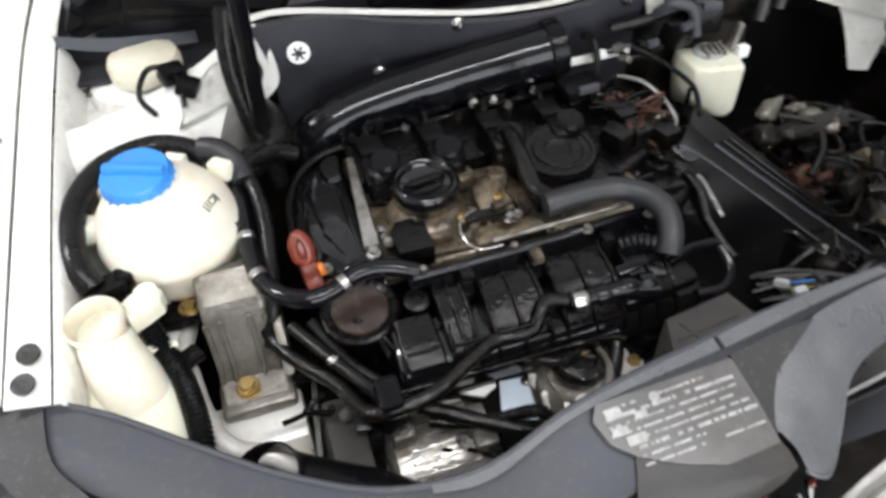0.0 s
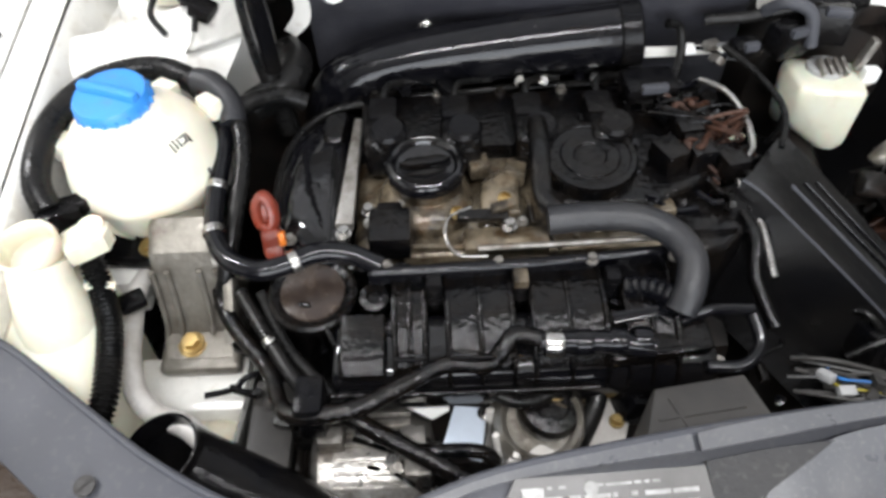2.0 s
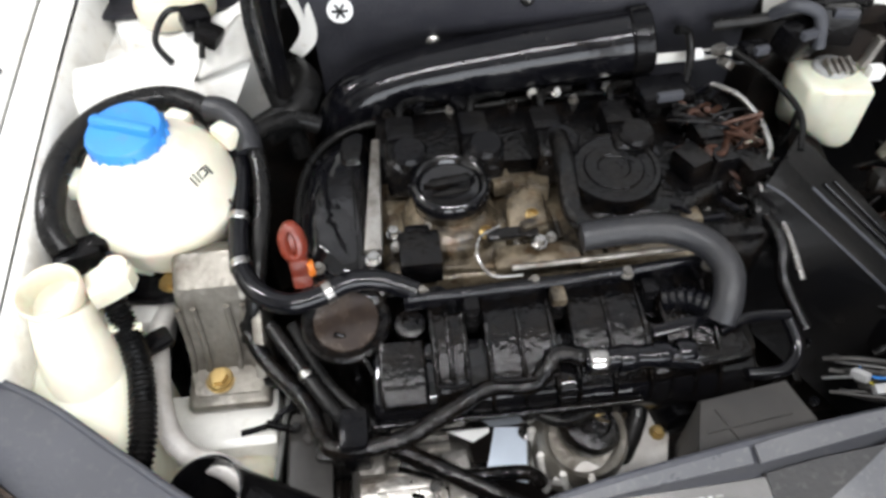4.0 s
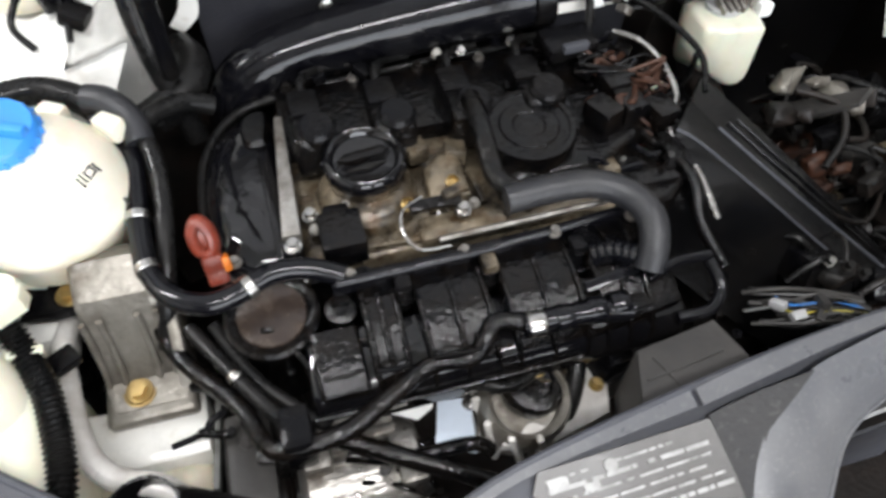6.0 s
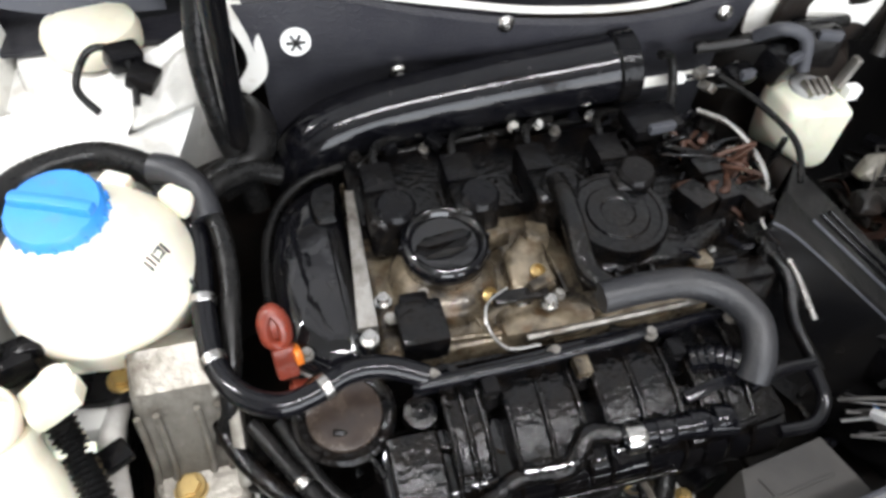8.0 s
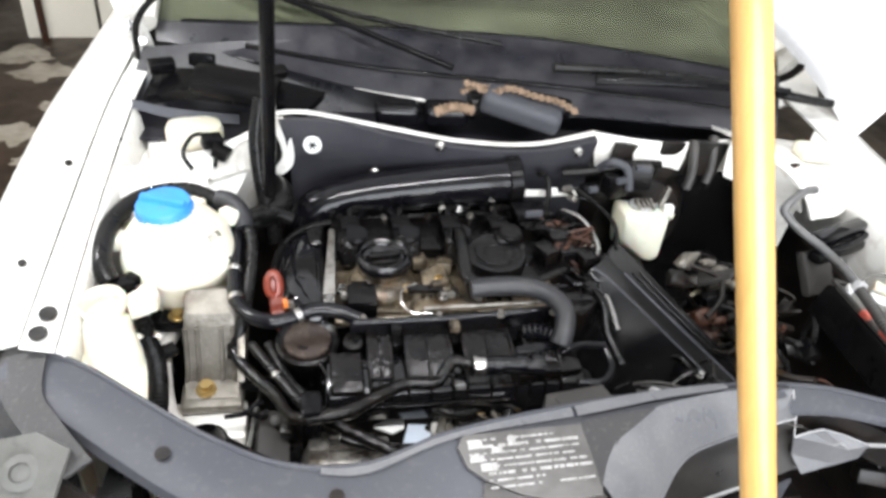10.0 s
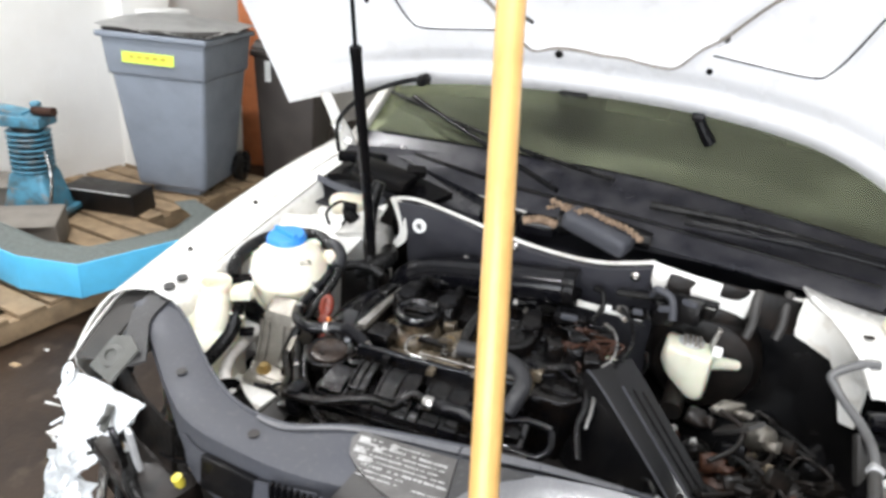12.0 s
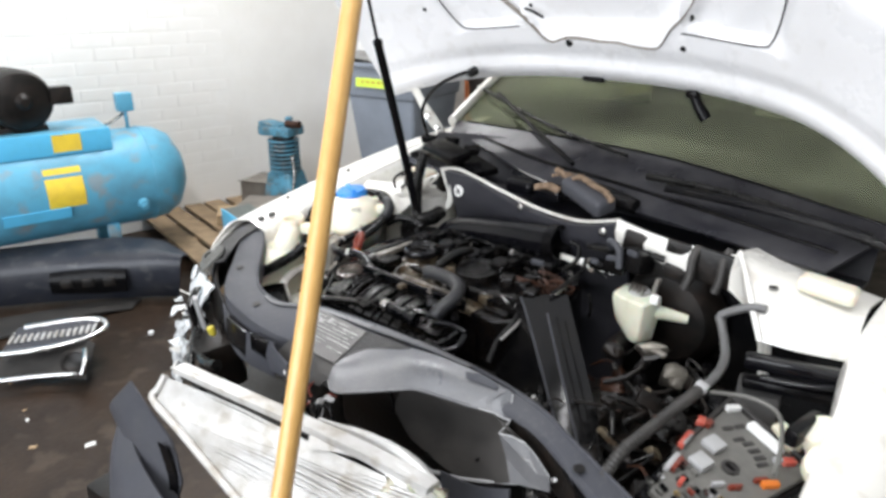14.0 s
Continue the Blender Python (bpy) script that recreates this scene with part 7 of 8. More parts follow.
part("firewall_strip", ribbon([[(0.118, 0.664, 0.880), (0.18, 0.672, 0.874), (0.262, 0.685, 0.868)], [(0.118, 0.662, 0.866), (0.18, 0.670, 0.861), (0.262, 0.683, 0.856)]], 0.004), PAINT, car, "white metal strip below the mat")
for k, (x, y, z) in enumerate(((0.185, 0.655, 0.880), (0.215, 0.650, 0.888), (0.245, 0.648, 0.882), (0.262, 0.640, 0.895), (0.225, 0.640, 0.872))):
    clip_k = thing("harness_clip", (x, y, z), "small bright harness clip at the firewall", "clip")
    part("body", box((x, y, z), (0.022, 0.014, 0.012), 0.003, pose(0, 0, 0, 10 * k, 5 * k, 25 * k)), (WHITEP, ALU, BLACK, WHITEP, ALU)[k], clip_k)
    part("tail", tube([(x, y, z), (x + 0.02, y - 0.006, z + 0.004), (x + 0.045, y - 0.004, z - 0.006)], 0.003, 8), (BLACK, PIPEG, RUBBER, PIPEG, RUBBER)[k], clip_k)
# white firewall end and right turret
right = thing("turret_panel", (0.65, 0.65, 0.5), "white painted turret and firewall end with dark blocks for openings", "car body")
part("firewall_end", ribbon([[(0.262, 0.680, 1.0), (0.36, 0.67, 0.99), (0.45, 0.672, 0.985), (0.57, 0.69, 0.985)], [(0.262, 0.675, 0.965), (0.36, 0.664, 0.962), (0.45, 0.667, 0.955), (0.57, 0.685, 0.948)], [(0.275, 0.682, 0.925), (0.36, 0.668, 0.932), (0.45, 0.670, 0.925), (0.57, 0.688, 0.915)]], 0.006, across=3), PAINT, right)
# solid dark boxes on the panel stand in for shaded openings
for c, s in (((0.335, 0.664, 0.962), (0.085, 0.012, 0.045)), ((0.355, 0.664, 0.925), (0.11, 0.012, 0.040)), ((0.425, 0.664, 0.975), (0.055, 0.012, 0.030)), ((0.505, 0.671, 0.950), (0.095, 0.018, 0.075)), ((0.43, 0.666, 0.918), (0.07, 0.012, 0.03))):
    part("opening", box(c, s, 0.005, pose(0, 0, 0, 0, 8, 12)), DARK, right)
part("turret", ribbon([[(0.555, 0.76, 0.985), (0.66, 0.76, 0.965), (0.80, 0.76, 0.945)], [(0.561, 0.652, 1.003), (0.66, 0.655, 0.982), (0.80, 0.68, 0.955)], [(0.605, 0.585, 0.985), (0.69, 0.59, 0.965), (0.805, 0.625, 0.945)], [(0.643, 0.53, 0.955), (0.72, 0.545, 0.942), (0.81, 0.59, 0.925)], [(0.674, 0.51, 0.90), (0.74, 0.525, 0.897), (0.81, 0.575, 0.885)]], 0.006, across=4), PAINT, right)
part("turret_face", ribbon([[(0.553, 0.664, 0.997), (0.606, 0.59, 0.983), (0.645, 0.532, 0.953)], [(0.549, 0.658, 0.955), (0.61, 0.60, 0.945), (0.655, 0.535, 0.93)], [(0.551, 0.652, 0.92), (0.62, 0.61, 0.905), (0.672, 0.54, 0.90)]], 0.005, across=3), PAINT, right)
part("turret_leg", ribbon([[(0.612, 0.625, 0.91), (0.672, 0.56, 0.905)], [(0.636, 0.615, 0.866), (0.678, 0.565, 0.86)], [(0.658, 0.592, 0.79), (0.680, 0.572, 0.795)]], 0.005, across=3), PAINT, right)
part("link_plate", ribbon([[(0.51, 0.455, 0.83), (0.48, 0.48, 0.80), (0.455, 0.52, 0.76)], [(0.485, 0.44, 0.82), (0.46, 0.465, 0.785), (0.435, 0.50, 0.75)]], 0.008), CARD, right, "grimy grey linkage plate")
part("turret_flange", tube([(0.561, 0.650, 1.005), (0.605, 0.583, 0.988), (0.643, 0.528, 0.957), (0.674, 0.508, 0.902)], 0.006, 8, 5), PAINT, right)
part("turret_cap", box((0.735, 0.635, 0.985), (0.10, 0.05, 0.03), 0.012, pose(0, 0, 0, 0, 6, 6), seg=3), BOTTLE, right, "cream plastic cap")
# smaller dark blocks, again shade put into colour
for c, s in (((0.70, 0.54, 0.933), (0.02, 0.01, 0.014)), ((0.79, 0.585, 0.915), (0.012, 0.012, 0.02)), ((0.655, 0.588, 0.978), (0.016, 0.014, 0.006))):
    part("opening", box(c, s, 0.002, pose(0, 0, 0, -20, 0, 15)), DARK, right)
part("inner_wing", ribbon([[(0.835, 0.78, 0.97), (0.845, 0.55, 0.935), (0.865, 0.35, 0.89), (0.885, 0.10, 0.85)], [(0.80, 0.74, 0.92), (0.805, 0.55, 0.90), (0.842, 0.35, 0.86), (0.87, 0.10, 0.81)], [(0.82, 0.74, 0.6), (0.83, 0.52, 0.6), (0.855, 0.3, 0.6), (0.87, 0.10, 0.6)]], 0.006, across=3), PAINT, right)
part("wing_top", ribbon([[(0.82, 0.92, 1.0), (0.842, 0.55, 0.94), (0.862, 0.35, 0.895), (0.882, 0.10, 0.855)], [(0.94, 0.95, 0.99), (0.95, 0.55, 0.925), (0.96, 0.35, 0.88), (0.965, 0.10, 0.83)], [(1.03, 0.97, 0.85), (1.04, 0.55, 0.8), (1.04, 0.3, 0.75), (1.03, 0.10, 0.70)]], 0.006, across=3), PAINT, right)
# dark disc in place of the shaded hole
part("dark_hole", disc((0.895, 0.362, 0.886), 0.013, 0.008, (0.1, -0.2, 1)), DARK, right)
part("bottle_neck", lathe([(0.03, -0.06), (0.034, -0.03), (0.034, 0.0), (0.028, 0.012), (0, 0.016)], (0.838, 0.365, 0.855), (-0.3, -0.4, 1), 24), BOTTLE, right, "cream plastic bottle end")
part("bottle_neck", lathe([(0.03, -0.06), (0.042, -0.03), (0.042, 0.0), (0.034, 0.012), (0, 0.016)], (0.872, 0.30, 0.848), (-0.3, -0.5, 1), 24), BOTTLE, right)
part("black_clip", box((0.812, 0.36, 0.855), (0.022, 0.09, 0.03), 0.006, pose(0, 0, 0, 0, 0, -8)), BLACK, right)
part("yellowed_piece", box((0.784, 0.380, 0.812), (0.050, 0.026, 0.026), 0.006, pose(0, 0, 0, 15, 10, -35)), BOTTLE, right, "yellowed plastic piece")
part("black_rail", box((0.74, 0.50, 0.875), (0.16, 0.03, 0.026), 0.008, pose(0, 0, 0, 0, 0, 20)), SATIN, right)
part("black_rail", box((0.75, 0.49, 0.84), (0.17, 0.03, 0.022), 0.008, pose(0, 0, 0, 0, 0, 20)), BLACK, right)
part("black_rail", tube([(0.70, 0.465, 0.855), (0.77, 0.485, 0.858), (0.82, 0.51, 0.865)], 0.007, 10), SATIN, right)
part("grey_plate", box((0.70, 0.47, 0.80), (0.075, 0.02, 0.09), 0.006, pose(0, 0, 0, -35, 0, 15)), CARD, right)
fuse = thing("fuse_box", (0.745, 0.275, 0.645), "open grey fuse box with relays and red fuses", "fuse box", turn=-15, local=True)
fuse.matrix_world = pose(0.706, 0.262, 0.653, 0, 12, -16)
part("tray", prism([(-0.102, 0.130), (0.084, 0.126), (0.094, -0.165), (-0.018, -0.168), (-0.052, -0.06)], 0.08, 0.150, 0.008, seg=3), BLACK, fuse)
part("deck", prism([(-0.092, 0.118), (0.074, 0.114), (0.082, -0.150), (-0.008, -0.152), (-0.044, -0.06)], 0.148, 0.160, 0.003), FUSEB, fuse)
for c in ((-0.031, 0.007), (-0.013, -0.041)):
    part("relay", box((c[0], c[1], 0.165), (0.029, 0.031, 0.013), 0.003, pose(0, 0, 0, 0, 0, 4)), RELAY, fuse, "pale grey relay")
for c, w, l, r, mt in (((-0.078, 0.027), 0.014, 0.018, 30, REDF), ((-0.068, 0.036), 0.010, 0.016, 10, ORANGE), ((-0.058, -0.029), 0.010, 0.042, 20, REDF), ((-0.056, -0.029), 0.007, 0.034, 20, RELAY), ((-0.032, -0.084), 0.009, 0.042, 20, RELAY), ((-0.025, -0.080), 0.008, 0.034, 20, ORANGE), ((0.045, 0.094), 0.012, 0.022, -20, REDF), ((0.036, 0.080), 0.010, 0.014, -20, RELAY), ((0.064, 0.027), 0.010, 0.028, -20, ORTIP), ((0.052, 0.020), 0.006, 0.022, -20, ORANGE), ((0.045, -0.029), 0.006, 0.022, -20, ORANGE), ((0.030, -0.050), 0.006, 0.020, -20, RELAY), ((0.003, -0.099), 0.007, 0.016, 20, REDF), ((-0.078, 0.105), 0.010, 0.026, -20, WHITEP)):
    part("fuse", box((c[0], c[1], 0.1645), (w, l, 0.011), 0.002, pose(0, 0, 0, 0, 0, r)), mt, fuse)
random.seed(11)
for k in range(46):
    x, y = random.choice((-0.02, 0.0, 0.02, 0.035, 0.05)), -0.065 - 0.011 * random.randrange(0, 8)
    part("fuse", box((x + random.uniform(-0.003, 0.003), y, 0.162), (0.012, 0.006, 0.008), 0.001), random.choice((FUSEB, BLACK, FUSEB, ORANGE, FUSEB, BRASS, RELAY, BLACK)), fuse)
for x, y in ((-0.011, 0.067), (0.004, 0.064), (0.018, 0.060), (0.030, 0.052), (-0.024, 0.060), (-0.05, 0.062), (-0.045, 0.085)):
    part("fuse_slot", box((x, y, 0.1605), (0.008, 0.020, 0.003), 0.001, pose(0, 0, 0, 0, 0, -12)), CARD, fuse)
part("strip", box((-0.008, 0.101, 0.1655), (0.062, 0.017, 0.011), 0.002), WHITEP, fuse, "white fuse strip")
part("strip", box((0.020, 0.098, 0.1650), (0.018, 0.012, 0.010), 0.002), WHITEP, fuse, "white fuse strip")
part("round_cap", lathe([(0.014, 0), (0.014, 0.004), (0.009, 0.005), (0.009, 0.002), (0, 0.002)], (0.013, -0.003, 0.16), (0, 0, 1), 20), CARD, fuse)
part("cap_bar", box((0.013, -0.003, 0.163), (0.016, 0.004, 0.004), 0.001, pose(0, 0, 0, 0, 0, 0)), BLACK, fuse)
part("wall_rim", tube([(-0.048, -0.062, 0.158), (-0.100, 0.126, 0.160), (-0.099, 0.128, 0.160), (0.080, 0.124, 0.160)], 0.0045, 8, 1), CARD, fuse)
hose([(0.67, 0.527, 0.957), (0.64, 0.522, 0.953), (0.60, 0.505, 0.93), (0.606, 0.495, 0.915), (0.622, 0.475, 0.90), (0.648, 0.425, 0.887), (0.658, 0.37, 0.88), (0.655, 0.325, 0.874)], 0.008, "dull grey coolant pipe beside the turret", PIPEG, name="coolant_pipe")
hose([(0.655, 0.328, 0.874), (0.65, 0.28, 0.868), (0.644, 0.233, 0.861), (0.640, 0.17, 0.855), (0.636, 0.11, 0.848), (0.63, 0.07, 0.815)], 0.0095, "dark ribbed cable conduit to the fuse box", CARD, name="cable_conduit", ridge=0.0015)
cc = thing("pipe_clip", (0.655, 0.325, 0.86), "pale plastic pipe clip", "clip")
part("clip", box((0.655, 0.325, 0.876), (0.022, 0.016, 0.020), 0.005, pose(0, 0, 0, 0, 20, 0)), RELAY, cc)
hose([(0.665, 0.34, 0.865), (0.72, 0.37, 0.865), (0.77, 0.36, 0.862), (0.80, 0.30, 0.85), (0.815, 0.24, 0.835)], 0.0035, "thin dull cable over the fuse box", FUSEB, name="cable")
for c, s, r, mt in (((0.40, 0.47, 0.79), (0.05, 0.04, 0.04), 35, DARK), ((0.46, 0.53, 0.79), (0.08, 0.045, 0.03), 40, MOUNTM), ((0.52, 0.50, 0.76), (0.06, 0.06, 0.06), 20, MOUNTM), ((0.44, 0.41, 0.74), (0.06, 0.04, 0.05), -20, RUST), ((0.55, 0.42, 0.72), (0.09, 0.07, 0.06), 30, CARD), ((0.50, 0.34, 0.68), (0.09, 0.08, 0.05), 10, DARK), ((0.62, 0.52, 0.72), (0.06, 0.08, 0.09), 0, BLACK)):
    blk = thing("gearbox_part", c, "grimy gearbox linkage below the battery place", "gearbox part")
    part("casting", lump(c, (s[0] * 1.3, s[1] * 1.3, s[2] * 1.2), 31 + r, 18), mt, blk)
    part("lug", lump((c[0] + 0.02, c[1] - 0.02, c[2] + 0.01), (s[0] * 0.7, s[1] * 0.6, s[2] * 0.7), 57 + r, 12), mt, blk)
hose([(0.44, 0.50, 0.80), (0.48, 0.46, 0.80), (0.47, 0.42, 0.78), (0.43, 0.39, 0.76)], 0.005, "dull metal linkage rod", DARK, name="metal_pipe")
for x0, y0 in ((0.466, 0.655), (0.522, 0.68)):
    hose([(x0 + 0.004, y0 + 0.01, 0.988), (x0, y0 - 0.008, 0.97), (x0 + 0.002, y0 - 0.018, 0.93), (x0 - 0.004, y0 - 0.025, 0.90)], 0.0095, "dark loom down the firewall end", CARD, name="cable_loom")
for k in range(30):
    rnd = random.Random(800 + k)
    c = (rnd.uniform(0.34, 0.66), rnd.uniform(0.10, 0.58), rnd.uniform(0.60, 0.74))
    blk = thing("gearbox_part", c, "grimy casting and bracket on the gearbox", "gearbox part")
    mt = rnd.choice((DARK, OILY, DARK, RUST, BLACK, STAINED))
    if k % 3:
        part("casting", lump(c, (rnd.uniform(0.04, 0.09), rnd.uniform(0.03, 0.08), rnd.uniform(0.03, 0.08)), 900 + k, 16), mt, blk)
    else:
        part("casting", box(c, (rnd.uniform(0.03, 0.09), rnd.uniform(0.02, 0.05), rnd.uniform(0.02, 0.05)), 0.005, pose(0, 0, 0, rnd.uniform(-30, 30), rnd.uniform(-30, 30), rnd.uniform(0, 180))), mt, blk)
    part("stud", bolt((c[0], c[1] - 0.02, c[2] + 0.03), 0.005, 0.012, (0, -0.4, 1)), rnd.choice((STEEL, DARK, RUST)), blk)
    a = rnd.uniform(0, 6.3)
    part("link", tube([(c[0], c[1], c[2] + 0.02), (c[0] + 0.03 * math.cos(a), c[1] + 0.03 * math.sin(a), c[2] + 0.035), (c[0] + 0.07 * math.cos(a), c[1] + 0.06 * math.sin(a), c[2] + 0.01)], rnd.uniform(0.002, 0.005), 8, 5), rnd.choice((RUBBER, DARK, RUST, RUBBER)), blk)
for k in range(34):
    rnd = random.Random(1300 + k)
    c = (rnd.uniform(0.44, 0.66), rnd.uniform(0.22, 0.62), rnd.uniform(0.66, 0.79))
    if c[1] < 0.30 and c[0] > 0.6:
        continue
    br = thing("loom_bracket", c, "grimy bracket with cable beside the gearbox", "bracket")
    mt = rnd.choice((DARK, BLACK, DARK, STAINED, RUBBER, BLACK))
    part("plate", box(c, (rnd.uniform(0.025, 0.06), rnd.uniform(0.012, 0.03), rnd.uniform(0.006, 0.03)), 0.003, pose(0, 0, 0, rnd.uniform(-40, 40), rnd.uniform(-40, 40), rnd.uniform(0, 180))), mt, br)
    pts = [(c[0], c[1], c[2])] + [(c[0] + rnd.uniform(-0.05, 0.05) * q, c[1] + rnd.uniform(-0.05, 0.05) * q, c[2] + rnd.uniform(-0.03, 0.03)) for q in (1, 1.6)] + [(c[0] + rnd.uniform(-0.08, 0.08), c[1] + 0.05, c[2] - 0.06)]
    part("cable", tube(pts, rnd.uniform(0.0025, 0.006), 8, 5), rnd.choice((RUBBER, DARK, RUBBER, DARK)), br)
gb = thing("gearbox", (0.4, 0.42, 0.40), "grimy dark gearbox casing below", "gearbox")
part("casing", lathe([(0.10, -0.12), (0.16, -0.10), (0.17, 0.0), (0.13, 0.10), (0.06, 0.13), (0, 0.13)], (0.36, 0.45, 0.52), (1, 0, 0.1), 28), DARK, gb)
rope = thing("dry_leaves", (0.02, 0.80, 1.02), "strand of dry brown leaves on the scuttle", "leaves")
part("strand", tube([(0.005, 0.775, 1.058), (0.03, 0.770, 1.052), (0.06, 0.765, 1.040), (0.095, 0.755, 1.056), (0.14, 0.745, 1.046), (0.19, 0.725, 1.042), (0.225, 0.705, 1.028)], 0.007, 10, ridge=0.005, pitch=0.014, flat=0.6), RAG, rope)
part("strand", tube([(0.0, 0.765, 1.04), (0.04, 0.785, 1.048), (0.08, 0.775, 1.042), (0.12, 0.765, 1.045), (0.18, 0.745, 1.035)], 0.005, 10, ridge=0.004, pitch=0.01, flat=0.6), RAG, rope)
part("strand", tube([(-0.05, 0.76, 1.0), (-0.01, 0.765, 1.01), (0.03, 0.76, 1.005)], 0.010, 10, ridge=0.004, pitch=0.01, flat=0.5), RAG, rope)

# ---- the workshop's things ----
gbin = thing("wheeled_bin", (-2.57, 2.52, 0.12), "grey wheeled rubbish bin with a pale lid and a lime sticker", "rubbish bin", turn=12, local=True)


def tapered(w0, d0, w1, d1, z0, z1, bevel=0.02, bm=None, c=(0, 0)):
    bm = bm or bmesh.new()
    lo = [bm.verts.new((c[0] + sx * w0 / 2, c[1] + sy * d0 / 2, z0)) for sx, sy in ((-1, -1), (1, -1), (1, 1), (-1, 1))]
    hi = [bm.verts.new((c[0] + sx * w1 / 2, c[1] + sy * d1 / 2, z1)) for sx, sy in ((-1, -1), (1, -1), (1, 1), (-1, 1))]
    fs = [bm.faces.new(lo[::-1]), bm.faces.new(hi)] + [bm.faces.new((lo[k], lo[(k + 1) % 4], hi[(k + 1) % 4], hi[k])) for k in range(4)]
    bmesh.ops.bevel(bm, geom=list({e for f in fs for e in f.edges}), offset=bevel, segments=3, affect="EDGES", profile=0.6)
    return bm


part("body", tapered(0.42, 0.40, 0.555, 0.54, 0.05, 0.86, 0.03), BINGREY, gbin)
part("upper", tapered(0.565, 0.55, 0.60, 0.585, 0.80, 1.05, 0.02), BINGREY, gbin)
part("rim", tapered(0.635, 0.62, 0.635, 0.62, 1.03, 1.065, 0.010), BINGREY, gbin)
part("lid", crumpled([(-0.33, -0.29, 1.105), (0.33, -0.31, 1.075), (0.34, 0.34, 1.10), (-0.33, 0.34, 1.135)], 10, 8, 0.011, 44), BINLID, gbin, "pale warped lid", angle=80)
# dark slab between rim and lid stands in for the gap's shade
part("lid_gap_shade", tapered(0.58, 0.56, 0.58, 0.56, 1.06, 1.085, 0.004), DARK, gbin)
part("sticker", box((-0.03, -0.286, 0.92), (0.30, 0.004, 0.07), 0.0, pose(0, 0, 0, -4)), LIME, gbin, "lime green sticker with dark print")
for k in range(5):
    part("print_bar", box((-0.12 + 0.045 * k, -0.2905, 0.925), (0.03, 0.002, 0.022), 0, pose(0, 0, 0, -4)), YELLOW, gbin)
part("handle", tube([(-0.25, 0.34, 1.02), (0.0, 0.38, 1.04), (0.25, 0.34, 1.02)], 0.015, 12), BINGREY, gbin)
for x in (-0.24, 0.24):
    part("wheel", lathe([(0.10, -0.02), (0.11, -0.015), (0.11, 0.015), (0.10, 0.02), (0.04, 0.02), (0.04, 0.01), (0, 0.01)], (x, 0.22, 0.115), (1, 0, 0), 28), RUBBER, gbin)
part("foot", box((0, -0.10, 0.03), (0.30, 0.10, 0.06), 0.015), BINGREY, gbin)
gbin.scale = (1.0, 1.0, 0.865)
dbin = thing("dark_bin", (-2.33, 3.34, 0.0), "tall dark brown bin with a small white tag", "rubbish bin", turn=14, local=True)
part("body", tapered(0.44, 0.42, 0.54, 0.52, 0.02, 0.88, 0.03), DARKBIN, dbin)
part("rim", tapered(0.57, 0.55, 0.57, 0.55, 0.86, 0.90, 0.01), DARKBIN, dbin)
part("lid", tapered(0.58, 0.56, 0.50, 0.48, 0.905, 0.96, 0.02), DARKBIN, dbin)
part("tag", box((-0.14, -0.258, 0.77), (0.05, 0.004, 0.13), 0), WHITEP, dbin, "white paper tag")
dbin.scale = (0.78, 0.9, 1.0)
board = thing("orange_board", (-2.72, 3.45, 0.0), "orange-brown board leaning by the wall", "board", turn=14, local=True)
part("board", box((0, 0, 0.75), (0.24, 0.04, 1.5), 0.006), ORWOOD, board)
part("batten", box((0.05, -0.03, 0.75), (0.05, 0.02, 1.4), 0.004), ORWOOD, board)
pipe = thing("wall_panel", (-1.75, 4.1, 0.0), "pale panels and pipe at the back of the workshop", "wall panel", turn=8, local=True)
for k in range(3):
    part("panel", box((0.42 * k, 0, 0.9), (0.40, 0.03, 1.8), 0.006), CREAM, pipe)
part("pipe", tube([(-0.1, -0.06, 0), (-0.1, -0.06, 0.9), (-0.1, -0.06, 1.8)], 0.02, 12), RUST, pipe)
pillar = thing("wall_pier", (-3.18, 2.83, 0.0), "white painted pier at the wall's end", "wall pier", turn=WALL_TURN, local=True)
part("pier", box((0, 0, 1.85), (0.36, 0.22, 3.7), 0.012), WALLW, pillar)
part("box", box((0.05, -0.20, 0.55), (0.30, 0.16, 1.10), 0.01), WHITEP, pillar, "pale box against the pier")

# fittings added to go with the assumed strip lights
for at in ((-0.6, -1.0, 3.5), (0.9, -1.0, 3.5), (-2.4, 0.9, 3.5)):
    fix = thing("assumed_ceiling_light", at, "assumed white strip light, unseen, under the ceiling", "ceiling light", "ceiling lights", local=True)
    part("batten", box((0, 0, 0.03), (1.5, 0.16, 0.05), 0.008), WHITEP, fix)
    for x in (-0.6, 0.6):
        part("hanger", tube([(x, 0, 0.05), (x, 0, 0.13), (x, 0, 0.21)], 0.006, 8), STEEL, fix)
# air compressor
comp = thing("air_compressor", (-2.84, 0.70, 0.13), "large sky-blue air compressor tank with yellow labels", "air compressor", turn=WALL_TURN, local=True)
part("tank", lathe([(0.0, -1.55), (0.12, -1.54), (0.21, -1.49), (0.25, -1.42), (0.26, -1.34), (0.26, -0.02), (0.25, 0.06), (0.21, 0.13), (0.12, 0.18), (0, 0.19)], (0.1, 0, 0.40), (1, 0, 0), 48), SKYBLUE, comp)
part("weld_seam", lathe([(0.262, 0), (0.264, 0.004), (0.262, 0.008)], (0.08, 0, 0.40), (1, 0, 0), 48), SKYBLUE, comp)
